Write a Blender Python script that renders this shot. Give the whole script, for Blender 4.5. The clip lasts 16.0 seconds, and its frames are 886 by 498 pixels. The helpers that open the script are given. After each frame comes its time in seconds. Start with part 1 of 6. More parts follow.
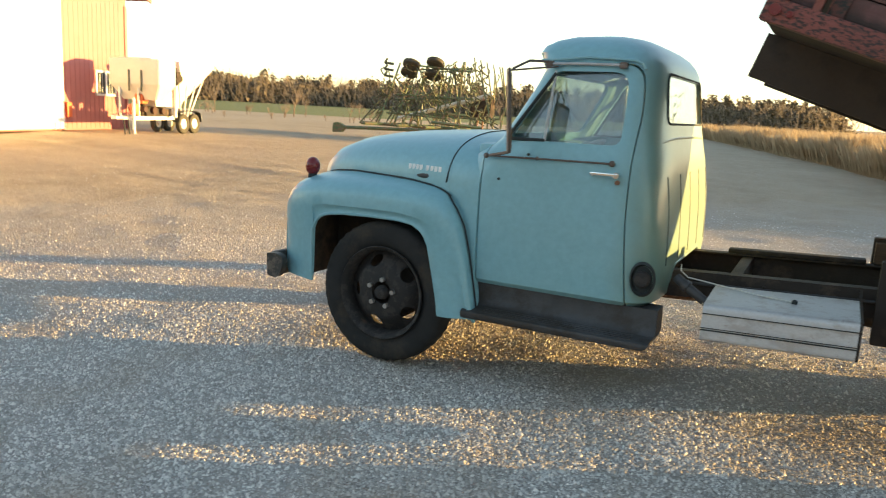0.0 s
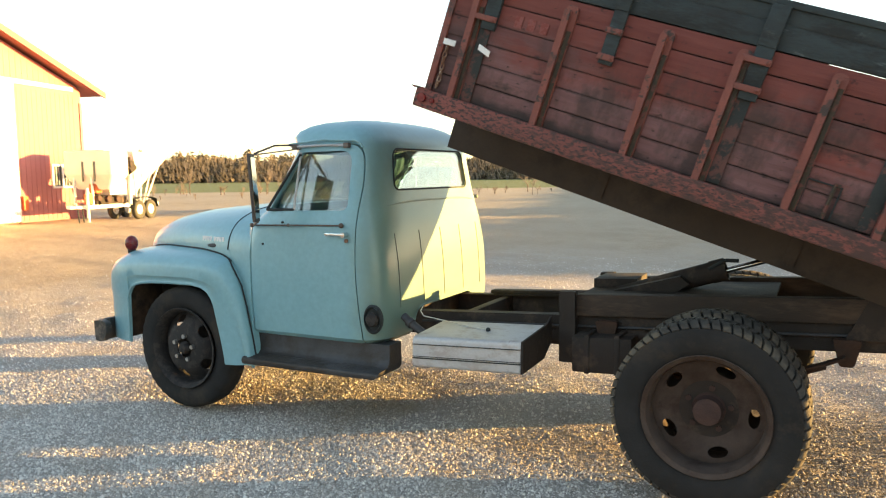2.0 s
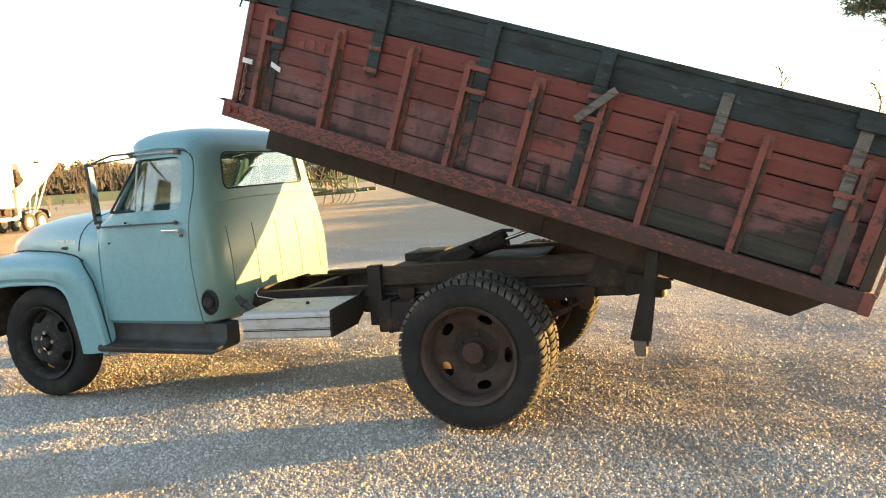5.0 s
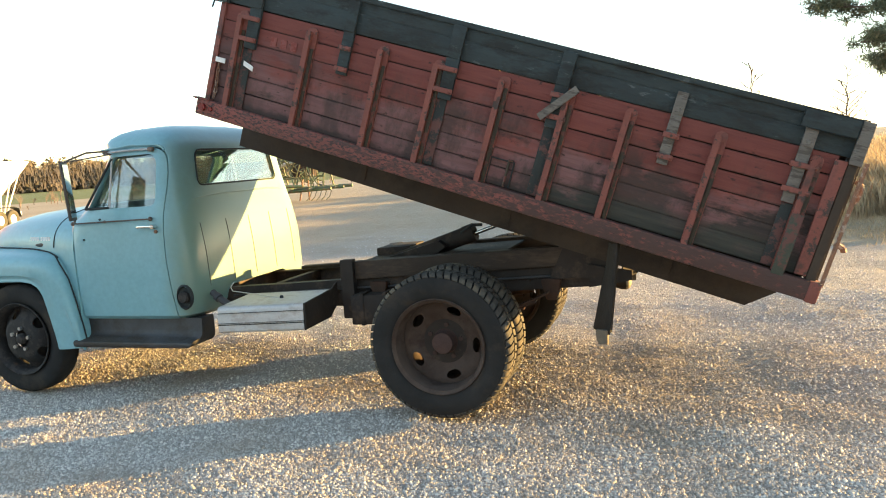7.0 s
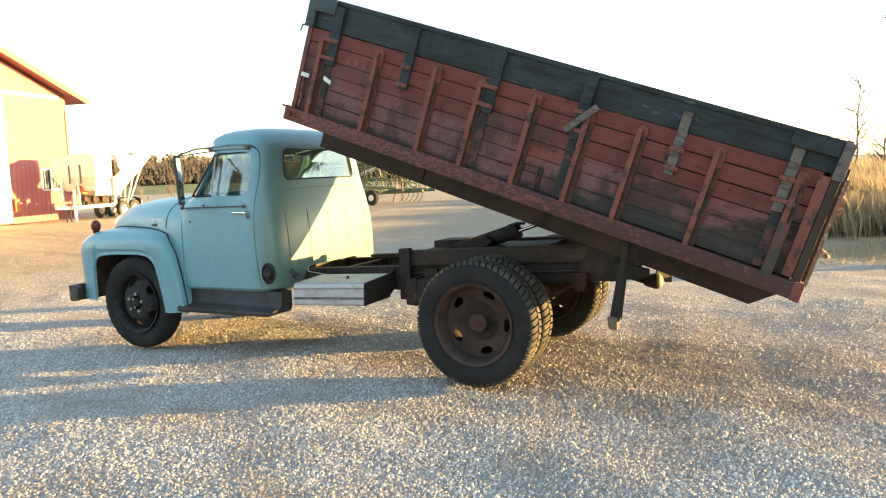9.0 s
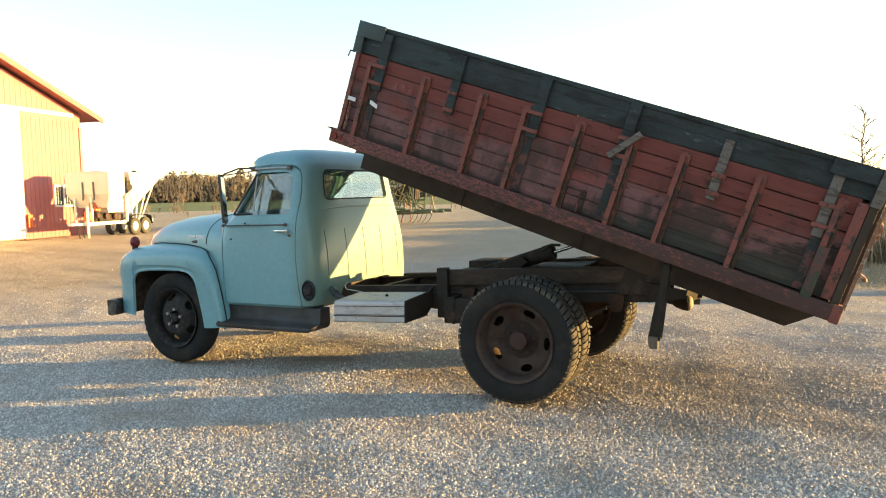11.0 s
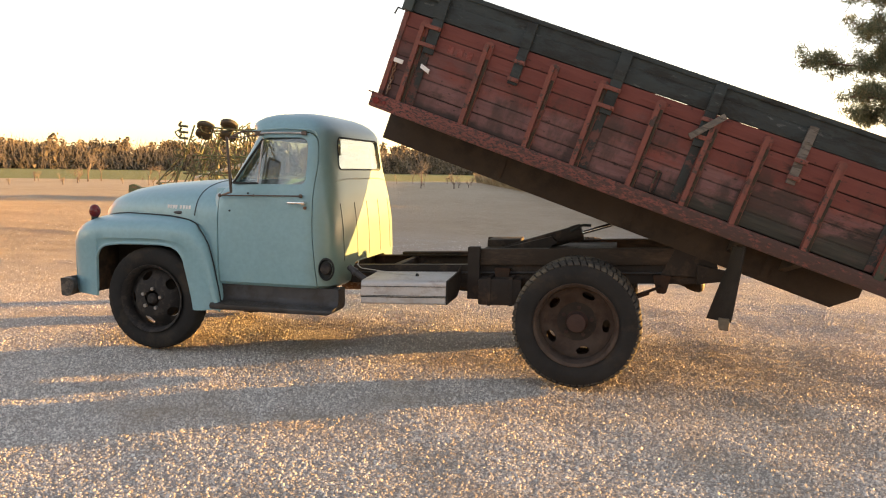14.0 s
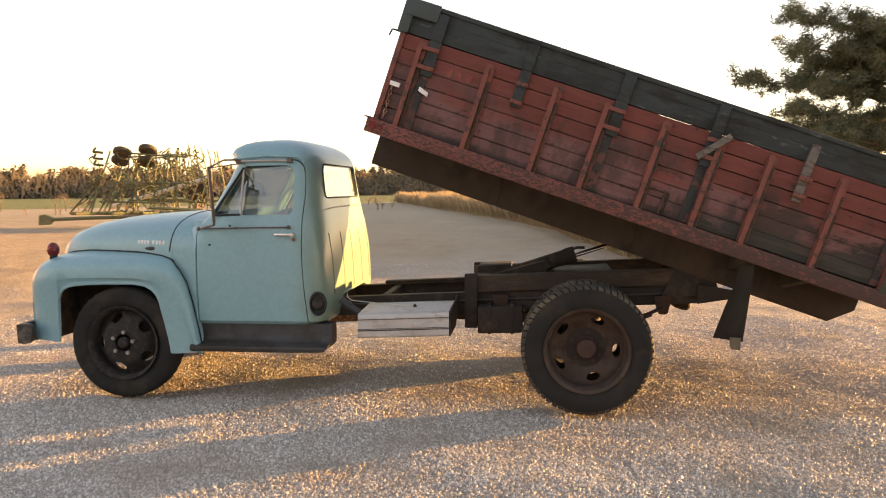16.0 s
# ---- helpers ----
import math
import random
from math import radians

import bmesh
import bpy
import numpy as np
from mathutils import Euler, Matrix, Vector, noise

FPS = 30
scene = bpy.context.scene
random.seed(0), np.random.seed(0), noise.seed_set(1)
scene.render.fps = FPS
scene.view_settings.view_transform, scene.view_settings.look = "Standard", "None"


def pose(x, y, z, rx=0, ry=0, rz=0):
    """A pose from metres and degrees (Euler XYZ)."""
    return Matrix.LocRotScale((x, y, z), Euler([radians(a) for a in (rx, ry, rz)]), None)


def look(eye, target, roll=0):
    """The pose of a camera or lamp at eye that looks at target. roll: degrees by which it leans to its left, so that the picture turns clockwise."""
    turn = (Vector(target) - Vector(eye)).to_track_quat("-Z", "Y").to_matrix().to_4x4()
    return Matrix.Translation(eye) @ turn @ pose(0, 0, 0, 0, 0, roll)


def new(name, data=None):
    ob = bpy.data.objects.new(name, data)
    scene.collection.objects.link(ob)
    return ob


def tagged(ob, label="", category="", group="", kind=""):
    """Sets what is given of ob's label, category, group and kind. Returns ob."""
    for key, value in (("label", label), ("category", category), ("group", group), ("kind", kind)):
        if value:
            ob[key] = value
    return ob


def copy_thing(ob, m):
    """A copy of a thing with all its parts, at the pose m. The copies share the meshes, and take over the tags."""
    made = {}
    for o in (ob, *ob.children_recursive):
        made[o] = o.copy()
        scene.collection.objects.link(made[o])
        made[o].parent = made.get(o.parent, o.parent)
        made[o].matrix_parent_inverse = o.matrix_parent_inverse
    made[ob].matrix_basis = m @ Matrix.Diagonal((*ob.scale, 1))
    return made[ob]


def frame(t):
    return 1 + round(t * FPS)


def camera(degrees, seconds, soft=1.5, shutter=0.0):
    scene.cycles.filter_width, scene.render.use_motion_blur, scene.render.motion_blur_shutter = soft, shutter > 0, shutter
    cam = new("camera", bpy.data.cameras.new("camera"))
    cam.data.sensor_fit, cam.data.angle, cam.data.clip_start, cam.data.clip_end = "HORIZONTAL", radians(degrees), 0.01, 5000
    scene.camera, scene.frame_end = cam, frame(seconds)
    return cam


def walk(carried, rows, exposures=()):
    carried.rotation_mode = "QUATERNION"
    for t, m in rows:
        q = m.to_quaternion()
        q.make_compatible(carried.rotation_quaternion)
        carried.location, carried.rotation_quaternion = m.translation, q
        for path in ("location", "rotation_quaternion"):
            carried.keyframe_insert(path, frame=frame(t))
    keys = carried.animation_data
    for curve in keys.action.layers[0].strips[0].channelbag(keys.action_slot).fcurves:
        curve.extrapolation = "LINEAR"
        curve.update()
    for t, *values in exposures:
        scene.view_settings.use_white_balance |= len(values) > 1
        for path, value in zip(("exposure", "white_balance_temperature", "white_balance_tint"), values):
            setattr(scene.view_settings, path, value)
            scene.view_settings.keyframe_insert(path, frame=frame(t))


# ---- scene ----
cam = camera(61.2, 16.0, soft=1.05, shutter=0.5)
METRES, EYE, TILT, LEAN, TURN = 6.875, 1.617, 0.0, 0.0, 27.0
ROWS = [
    (0.0, 0.0, 0.0, 0.0, 0.59, -10.69, -3.12),
    (0.5, 0.0652, -0.0225, -0.0011, 3.06, -9.45, -1.14),
    (1.0, 0.1201, -0.0522, 0.0034, 3.22, -9.12, -0.53),
    (1.5, 0.169, -0.0886, 0.0113, -1.99, -7.5, -0.65),
    (2.0, 0.2189, -0.1174, 0.0107, -0.3, -5.66, 0.65),
    (2.5, 0.2502, -0.15, 0.0118, 0.91, -4.67, 2.3),
    (3.0, 0.2757, -0.1805, 0.0135, 0.63, -4.03, 2.66),
    (3.5, 0.3034, -0.2055, 0.0089, -0.34, -3.97, 4.07),
    (4.0, 0.3205, -0.2243, 0.0077, -0.69, -5.23, 4.03),
    (4.5, 0.3222, -0.2366, 0.0085, -5.02, -6.28, 3.76),
    (7.0, 0.3257, -0.2659, 0.0076, -8.43, -6.94, 4.04),
    (7.5, 0.3463, -0.2941, 0.0064, -4.04, -6.66, 3.28),
    (8.0, 0.3567, -0.327, 0.0054, -2.11, -6.24, 3.24),
    (8.5, 0.3656, -0.3572, 0.0055, -1.66, -6.18, 2.47),
    (9.0, 0.3712, -0.3847, 0.002, -0.8, -6.06, 2.09),
    (9.5, 0.3672, -0.4022, 0.0064, 0.52, -5.96, 1.66),
    (12.0, 0.2519, -0.3967, 0.0024, -5.1, -3.75, 1.34),
    (12.5, 0.2049, -0.3855, 0.0039, -9.79, -4.82, 0.92),
    (13.0, 0.1649, -0.3636, -0.0029, -12.0, -5.2, 0.11),
    (13.5, 0.1251, -0.3445, -0.0018, -12.43, -5.29, -0.29),
    (14.0, 0.0819, -0.3287, -0.0015, -13.53, -6.04, -0.93),
    (14.5, 0.0594, -0.3121, 0.0001, -14.8, -6.28, -0.81),
    (15.0, 0.0462, -0.2886, 0.001, -16.19, -5.83, -0.07),
    (15.5, 0.0289, -0.2766, 0.0021, -17.54, -5.12, 0.18),
    (16.0, 0.0008, -0.27, 0.0053, -20.09, -4.54, 0.48),
]
EXPOSURES = [(0.0, 2.12, 6350, 8), (1.0, 2.34, 6600, 10), (4.5, 2.55, 6650, 11), (7.0, 2.53, 6200, 8), (9.0, 2.53, 6100, 7), (9.7, 2.46, 6150, 7), (12.0, 2.05, 6400, 8), (12.6, 2.05, 6850, 14), (13.5, 2.19, 7700, 25), (16.0, 2.27, 8150, 29)]
walk(cam, [(t, pose(2.4006, -4.8105, EYE, TILT, LEAN, TURN) @ pose(METRES * x, METRES * y, METRES * z, 90 + pitch, roll, yaw)) for t, x, y, z, yaw, pitch, roll in ROWS], EXPOSURES)

# world, sun and exposure
SUN_AZ, SUN_EL = 31.0, 5.2
world = bpy.data.worlds.new("world")
scene.world = world
world.use_nodes = True
wn = world.node_tree.nodes
sky = wn.new("ShaderNodeTexSky")
sky.sky_type = "NISHITA"
sky.sun_disc = False
sky.sun_elevation = radians(SUN_EL)
sky.sun_rotation = radians(90 - SUN_AZ)
sky.air_density, sky.dust_density, sky.ozone_density = 1.0, 0.2, 1.3
wn["Background"].inputs["Strength"].default_value = 0.139
pale = wn.new("ShaderNodeHueSaturation")
pale.inputs["Saturation"].default_value = 0.74
world.node_tree.links.new(sky.outputs["Color"], pale.inputs["Color"])
world.node_tree.links.new(pale.outputs["Color"], wn["Background"].inputs["Color"])
sun = new("sun", bpy.data.lights.new("sun", "SUN"))
sun.data.energy, sun.data.angle, sun.data.color = 5.3, radians(0.55), (1.0, 0.605, 0.195)
sun_way = Vector((math.cos(radians(SUN_AZ)), math.sin(radians(SUN_AZ)), math.tan(radians(SUN_EL))))
sun.matrix_world = look(sun_way * 40, (0, 0, 0))

# ---- materials ----
def mat(name, base, rough=0.6, metal=0.0, var=0.25, scale=6.0, fine=60.0, bump=0.15, worn=None, wear=0.5, wear_scale=4.0,
        stretch=(1, 1, 1), piece=0.0, second=None, second_wear=0.5, coat=0.0, spec=0.5, tail=0.0, faded=None):
    m = bpy.data.materials.new(name)
    m.use_nodes = True
    nt = m.node_tree
    n, l = nt.nodes, nt.links
    b = n["Principled BSDF"]
    b.inputs["Metallic"].default_value = metal
    b.inputs["Coat Weight"].default_value = coat
    b.inputs["Specular IOR Level"].default_value = spec
    b.inputs["Coat Roughness"].default_value = 0.12
    tc, mp = n.new("ShaderNodeTexCoord"), n.new("ShaderNodeMapping")
    mp.inputs["Scale"].default_value = stretch
    l.new(tc.outputs["Object"], mp.inputs["Vector"])
    info = n.new("ShaderNodeObjectInfo")
    if piece:
        add = n.new("ShaderNodeVectorMath")
        mul = n.new("ShaderNodeMath")
        mul.operation, mul.inputs[1].default_value = "MULTIPLY", 37.0
        l.new(info.outputs["Random"], mul.inputs[0])
        l.new(mp.outputs["Vector"], add.inputs[0])
        l.new(mul.outputs[0], add.inputs[1])
        vec = add.outputs[0]
    else:
        vec = mp.outputs["Vector"]

    def noise_tex(s, detail=5.0, rgh=0.6):
        t = n.new("ShaderNodeTexNoise")
        t.inputs["Scale"].default_value, t.inputs["Detail"].default_value, t.inputs["Roughness"].default_value = s, detail, rgh
        l.new(vec, t.inputs["Vector"])
        return t.outputs["Fac"]

    def ramp(fac, lo, hi):
        r = n.new("ShaderNodeMapRange")
        r.inputs["From Min"].default_value, r.inputs["From Max"].default_value = lo, hi
        l.new(fac, r.inputs["Value"])
        return r.outputs["Result"]

    def mix(fac, a, c):
        x = n.new("ShaderNodeMix")
        x.data_type = "RGBA"
        l.new(fac, x.inputs["Factor"])
        for s, v in ((x.inputs[6], a), (x.inputs[7], c)):
            if isinstance(v, tuple):
                s.default_value = (*v, 1)
            else:
                l.new(v, s)
        return x.outputs[2]

    big, small = noise_tex(scale), noise_tex(fine, 3.0)
    lo = tuple(max(0.0, c * (1 - var)) for c in base)
    hi = tuple(min(1.0, c * (1 + var)) for c in base)
    col = mix(ramp(big, 0.3, 0.7), lo, hi)
    if piece:
        dark = tuple(c * (1 - piece) for c in base)
        col = mix(ramp(info.outputs["Random"], 0.0, 2.0), col, dark)
    grain = mix(ramp(small, 0.35, 0.75), tuple(c * 0.8 for c in base), tuple(min(1, c * 1.15) for c in base))
    x = n.new("ShaderNodeMix")
    x.data_type = "RGBA"
    x.inputs["Factor"].default_value = 0.35
    l.new(col, x.inputs[6])
    l.new(grain, x.inputs[7])
    col = x.outputs[2]
    wfac = None
    if worn:
        w = noise_tex(wear_scale, 8.0, 0.72)
        wfac = ramp(w, 0.62 - 0.3 * wear, 0.68 - 0.3 * wear)
        col = mix(wfac, col, worn)
    if second:
        w2 = noise_tex(wear_scale * 0.37, 7.0, 0.7)
        if tail:
            sep, grow = n.new("ShaderNodeSeparateXYZ"), n.new("ShaderNodeMath")
            l.new(tc.outputs["Object"], sep.inputs[0])
            grow.operation, grow.inputs[1].default_value = "MULTIPLY_ADD", tail
            l.new(sep.outputs["X"], grow.inputs[0])
            l.new(w2, grow.inputs[2])
            w2 = grow.outputs[0]
        col = mix(ramp(w2, 0.62 - 0.3 * second_wear, 0.74 - 0.3 * second_wear), col, second)
    if faded:
        # greyer, darker paint towards the cab's back, partly to hold down the sunlit patch
        sep, edge = n.new("ShaderNodeSeparateXYZ"), n.new("ShaderNodeMath")
        l.new(tc.outputs["Object"], sep.inputs[0])
        edge.operation, edge.inputs[1].default_value = "MULTIPLY_ADD", 0.16
        l.new(noise_tex(4.0, 6.0, 0.7), edge.inputs[0])
        l.new(sep.outputs["X"], edge.inputs[2])
        col = mix(ramp(edge.outputs[0], -0.34, -0.14), col, faded)
    l.new(col, b.inputs["Base Color"])
    rr = n.new("ShaderNodeMapRange")
    rr.inputs["To Min"].default_value, rr.inputs["To Max"].default_value = max(0.03, rough - 0.12), min(1, rough + 0.12)
    l.new(small if not worn else big, rr.inputs["Value"])
    l.new(rr.outputs["Result"], b.inputs["Roughness"])
    if bump:
        bp = n.new("ShaderNodeBump")
        bp.inputs["Strength"].default_value, bp.inputs["Distance"].default_value = bump, 0.01
        l.new(small, bp.inputs["Height"])
        l.new(bp.outputs["Normal"], b.inputs["Normal"])
    return m


def glass_mat(name, tint=(0.9, 0.96, 0.95), rough=0.02):
    m = bpy.data.materials.new(name)
    m.use_nodes = True
    n, l = m.node_tree.nodes, m.node_tree.links
    out = n["Material Output"]
    tr, gl, mx, fr = n.new("ShaderNodeBsdfTransparent"), n.new("ShaderNodeBsdfGlossy"), n.new("ShaderNodeMixShader"), n.new("ShaderNodeLayerWeight")
    tr.inputs["Color"].default_value = (*tint, 1)
    gl.inputs["Roughness"].default_value = rough
    pw, ad = n.new("ShaderNodeMath"), n.new("ShaderNodeMath")
    pw.operation, pw.inputs[1].default_value = "POWER", 3.0
    ad.operation, ad.inputs[1].default_value, ad.inputs[2].default_value = "MULTIPLY_ADD", 0.8, 0.105
    l.new(fr.outputs["Facing"], pw.inputs[0])
    l.new(pw.outputs[0], ad.inputs[0])
    l.new(ad.outputs[0], mx.inputs[0])
    l.new(tr.outputs[0], mx.inputs[1])
    l.new(gl.outputs[0], mx.inputs[2])
    dust, both = n.new("ShaderNodeBsdfDiffuse"), n.new("ShaderNodeMixShader")
    dust.inputs["Color"].default_value = (0.62, 0.62, 0.60, 1)
    film_ = n.new("ShaderNodeTexNoise")
    film_.inputs["Scale"].default_value, film_.inputs["Detail"].default_value = 7.0, 5.0
    grime = n.new("ShaderNodeMapRange")
    for k, v in zip(("From Min", "From Max", "To Min", "To Max"), (0.3, 0.8, 0.008, 0.045)):
        grime.inputs[k].default_value = v
    l.new(film_.outputs["Fac"], grime.inputs["Value"])
    l.new(grime.outputs["Result"], both.inputs[0])
    l.new(mx.outputs[0], both.inputs[1])
    l.new(dust.outputs[0], both.inputs[2])
    l.new(both.outputs[0], out.inputs["Surface"])
    return m


M_PAINT = mat("aged_turquoise_paint", (0.205, 0.395, 0.440), 0.36, 0, 0.06, 1.3, 25, 0.02, worn=(0.12, 0.10, 0.08), wear=-0.28, wear_scale=11, coat=0.2, faded=(0.172, 0.268, 0.230))
M_SEAM = mat("dark_seam", (0.02, 0.025, 0.025), 0.8, bump=0)
M_TREAD = mat("dusty_tyre_tread", (0.062, 0.057, 0.050), 0.85, 0, 0.3, 9, 90, 0.25, second=(0.120, 0.100, 0.074), second_wear=0.42, wear_scale=14, spec=0.2)
M_RUBBER = mat("tyre_rubber", (0.026, 0.0255, 0.025), 0.88, 0, 0.3, 5, 90, 0.2, second=(0.050, 0.041, 0.032), second_wear=0.42, wear_scale=6, spec=0.18)
M_RIMF = mat("grimy_dark_wheel", (0.015, 0.013, 0.012), 0.8, 0.0, 0.3, 12, 80, 0.2, worn=(0.035, 0.028, 0.024), wear=0.4, wear_scale=16)
M_RIMR = mat("rusty_brown_wheel", (0.074, 0.054, 0.044), 0.85, 0.0, 0.3, 8, 80, 0.25, second=(0.048, 0.032, 0.025), second_wear=0.5, wear_scale=9, spec=0.2)
M_HUB = mat("rusty_hub", (0.058, 0.031, 0.025), 0.85, 0.0, 0.3, 14, 80, 0.3)
M_NUT = mat("bare_nut", (0.42, 0.40, 0.38), 0.4, 0.8, 0.2, 20, 90, 0.1)
M_CHASSIS = mat("greasy_black_chassis", (0.036, 0.029, 0.024), 0.80, 0.0, 0.35, 6, 60, 0.25, second=(0.090, 0.062, 0.045), second_wear=0.34, wear_scale=7, spec=0.3)
M_SUBFRAME = mat("dusty_brown_beam", (0.052, 0.039, 0.030), 0.85, 0.0, 0.35, 3, 60, 0.3, second=(0.105, 0.073, 0.052), second_wear=0.42, wear_scale=5, stretch=(0.5, 1, 2), spec=0.25)
M_RUSTY = mat("flaky_rust", (0.066, 0.038, 0.026), 0.9, 0.0, 0.4, 14, 90, 0.4, second=(0.05, 0.034, 0.026), second_wear=0.5, wear_scale=12, spec=0.2)
M_CHROME = mat("dulled_chrome", (0.72, 0.72, 0.70), 0.18, 1.0, 0.1, 20, 80, 0.03)
M_ROD = mat("dull_brown_rod", (0.115, 0.082, 0.064), 0.6, 0.2, 0.35, 20, 90, 0.25, worn=(0.17, 0.14, 0.12), wear=0.3, wear_scale=22)
M_FRAME = mat("dark_mirror_frame", (0.080, 0.066, 0.056), 0.5, 0.2, 0.3, 20, 90, 0.2)
M_RUST = mat("rusted_steel", (0.22, 0.11, 0.065), 0.75, 0.2, 0.35, 20, 90, 0.3, worn=(0.38, 0.30, 0.24), wear=0.35, wear_scale=22)
M_BUMPER = mat("black_bumper", (0.045, 0.042, 0.04), 0.5, 0.2, 0.3, 10, 60, 0.15, worn=(0.12, 0.10, 0.08), wear=0.35, wear_scale=15)
M_STEP = mat("worn_grey_step", (0.052, 0.052, 0.054), 0.6, 0.2, 0.35, 6, 60, 0.25, second=(0.034, 0.029, 0.025), second_wear=0.5, wear_scale=9)
M_BOX = mat("scuffed_aluminium", (0.50, 0.495, 0.49), 0.55, 0.35, 0.12, 3, 90, 0.10, worn=(0.32, 0.27, 0.24), wear=0.02, wear_scale=26, stretch=(0.8, 1, 1.2), second=(0.40, 0.37, 0.35), second_wear=0.42)
M_REDSTEEL = mat("chipped_red_steel", (0.205, 0.062, 0.045), 0.7, 0.0, 0.25, 7, 70, 0.3, worn=(0.05, 0.035, 0.03), wear=0.28, wear_scale=14, second=(0.085, 0.040, 0.032), second_wear=0.24)
M_REDRAIL = mat("scabby_red_rail", (0.185, 0.056, 0.044), 0.75, 0.0, 0.35, 3, 60, 0.45, worn=(0.036, 0.024, 0.021), wear=0.40, wear_scale=70, second=(0.066, 0.034, 0.028), second_wear=0.20, tail=0.060, stretch=(0.55, 1, 1.3))
M_GREEN = mat("weathered_dark_green_boards", (0.025, 0.036, 0.038), 0.75, 0, 0.40, 4, 60, 0.35, worn=(0.09, 0.10, 0.10), wear=0.06, wear_scale=16, stretch=(0.5, 1, 1.5), second=(0.0125, 0.0155, 0.0150), second_wear=0.50)
M_GREY = mat("bare_grey_wood", (0.155, 0.138, 0.12), 0.9, 0, 0.35, 9, 70, 0.5, worn=(0.085, 0.072, 0.06), wear=0.34, wear_scale=10, stretch=(0.5, 1, 3))
M_SILL = mat("dusty_brown_steel", (0.062, 0.046, 0.034), 0.8, 0.0, 0.3, 2, 50, 0.2, second=(0.040, 0.031, 0.024), second_wear=0.45, wear_scale=5, spec=0.25)
M_LENS = mat("dark_red_lens", (0.16, 0.012, 0.012), 0.25, 0, 0.2, 20, 60, 0)
M_WHITE = mat("white_plastic", (0.78, 0.77, 0.74), 0.5, 0, 0.08, 10, 60, 0.05)
M_SEAT = mat("worn_grey_vinyl", (0.05, 0.048, 0.045), 0.6, 0, 0.2, 6, 60, 0.2)
M_GLASS = glass_mat("window_glass", (0.76, 0.82, 0.81))
# base colour lowered so that the mirror's reflection comes out dim
M_MIRROR = mat("dim_mirror_glass", (0.42, 0.44, 0.45), 0.05, 1.0, 0.02, 5, 40, 0)
M_WALL = mat("red_barn_steel", (0.42, 0.148, 0.140), 0.45, 0, 0.10, 1.5, 20, 0.05)
M_ROOF = mat("brown_red_roof_steel", (0.29, 0.115, 0.095), 0.5, 0, 0.12, 2, 20, 0.05)
M_TRIM = mat("white_trim", (0.78, 0.77, 0.74), 0.5, 0, 0.06, 3, 30, 0.03)
M_DARKGLASS = mat("dark_pane", (0.04, 0.05, 0.055), 0.08, 0, 0.2, 2, 20, 0)
M_TANK = mat("pale_poly_box", (0.66, 0.645, 0.59), 0.5, 0, 0.10, 2, 30, 0.05)
M_STEELWHITE = mat("white_enamel", (0.78, 0.77, 0.73), 0.4, 0, 0.08, 3, 30, 0.05, worn=(0.35, 0.27, 0.2), wear=0.18, wear_scale=6)
M_ORANGE = mat("orange_enamel", (0.65, 0.14, 0.04), 0.5, 0, 0.15, 6, 40, 0.05)
M_FARMGREEN = mat("farm_green_paint", (0.10, 0.15, 0.07), 0.6, 0, 0.25, 5, 50, 0.1, worn=(0.19, 0.13, 0.08), wear=0.4, wear_scale=8)
M_TINE = mat("tine_steel", (0.105, 0.110, 0.062), 0.7, 0.1, 0.3, 8, 60, 0.2)
M_BARK = mat("bark", (0.14, 0.10, 0.075), 0.9, 0, 0.35, 8, 60, 0.6, stretch=(2, 2, 0.5))
M_TWIG = mat("pale_bark", (0.235, 0.185, 0.140), 0.9, 0, 0.3, 6, 50, 0.3)


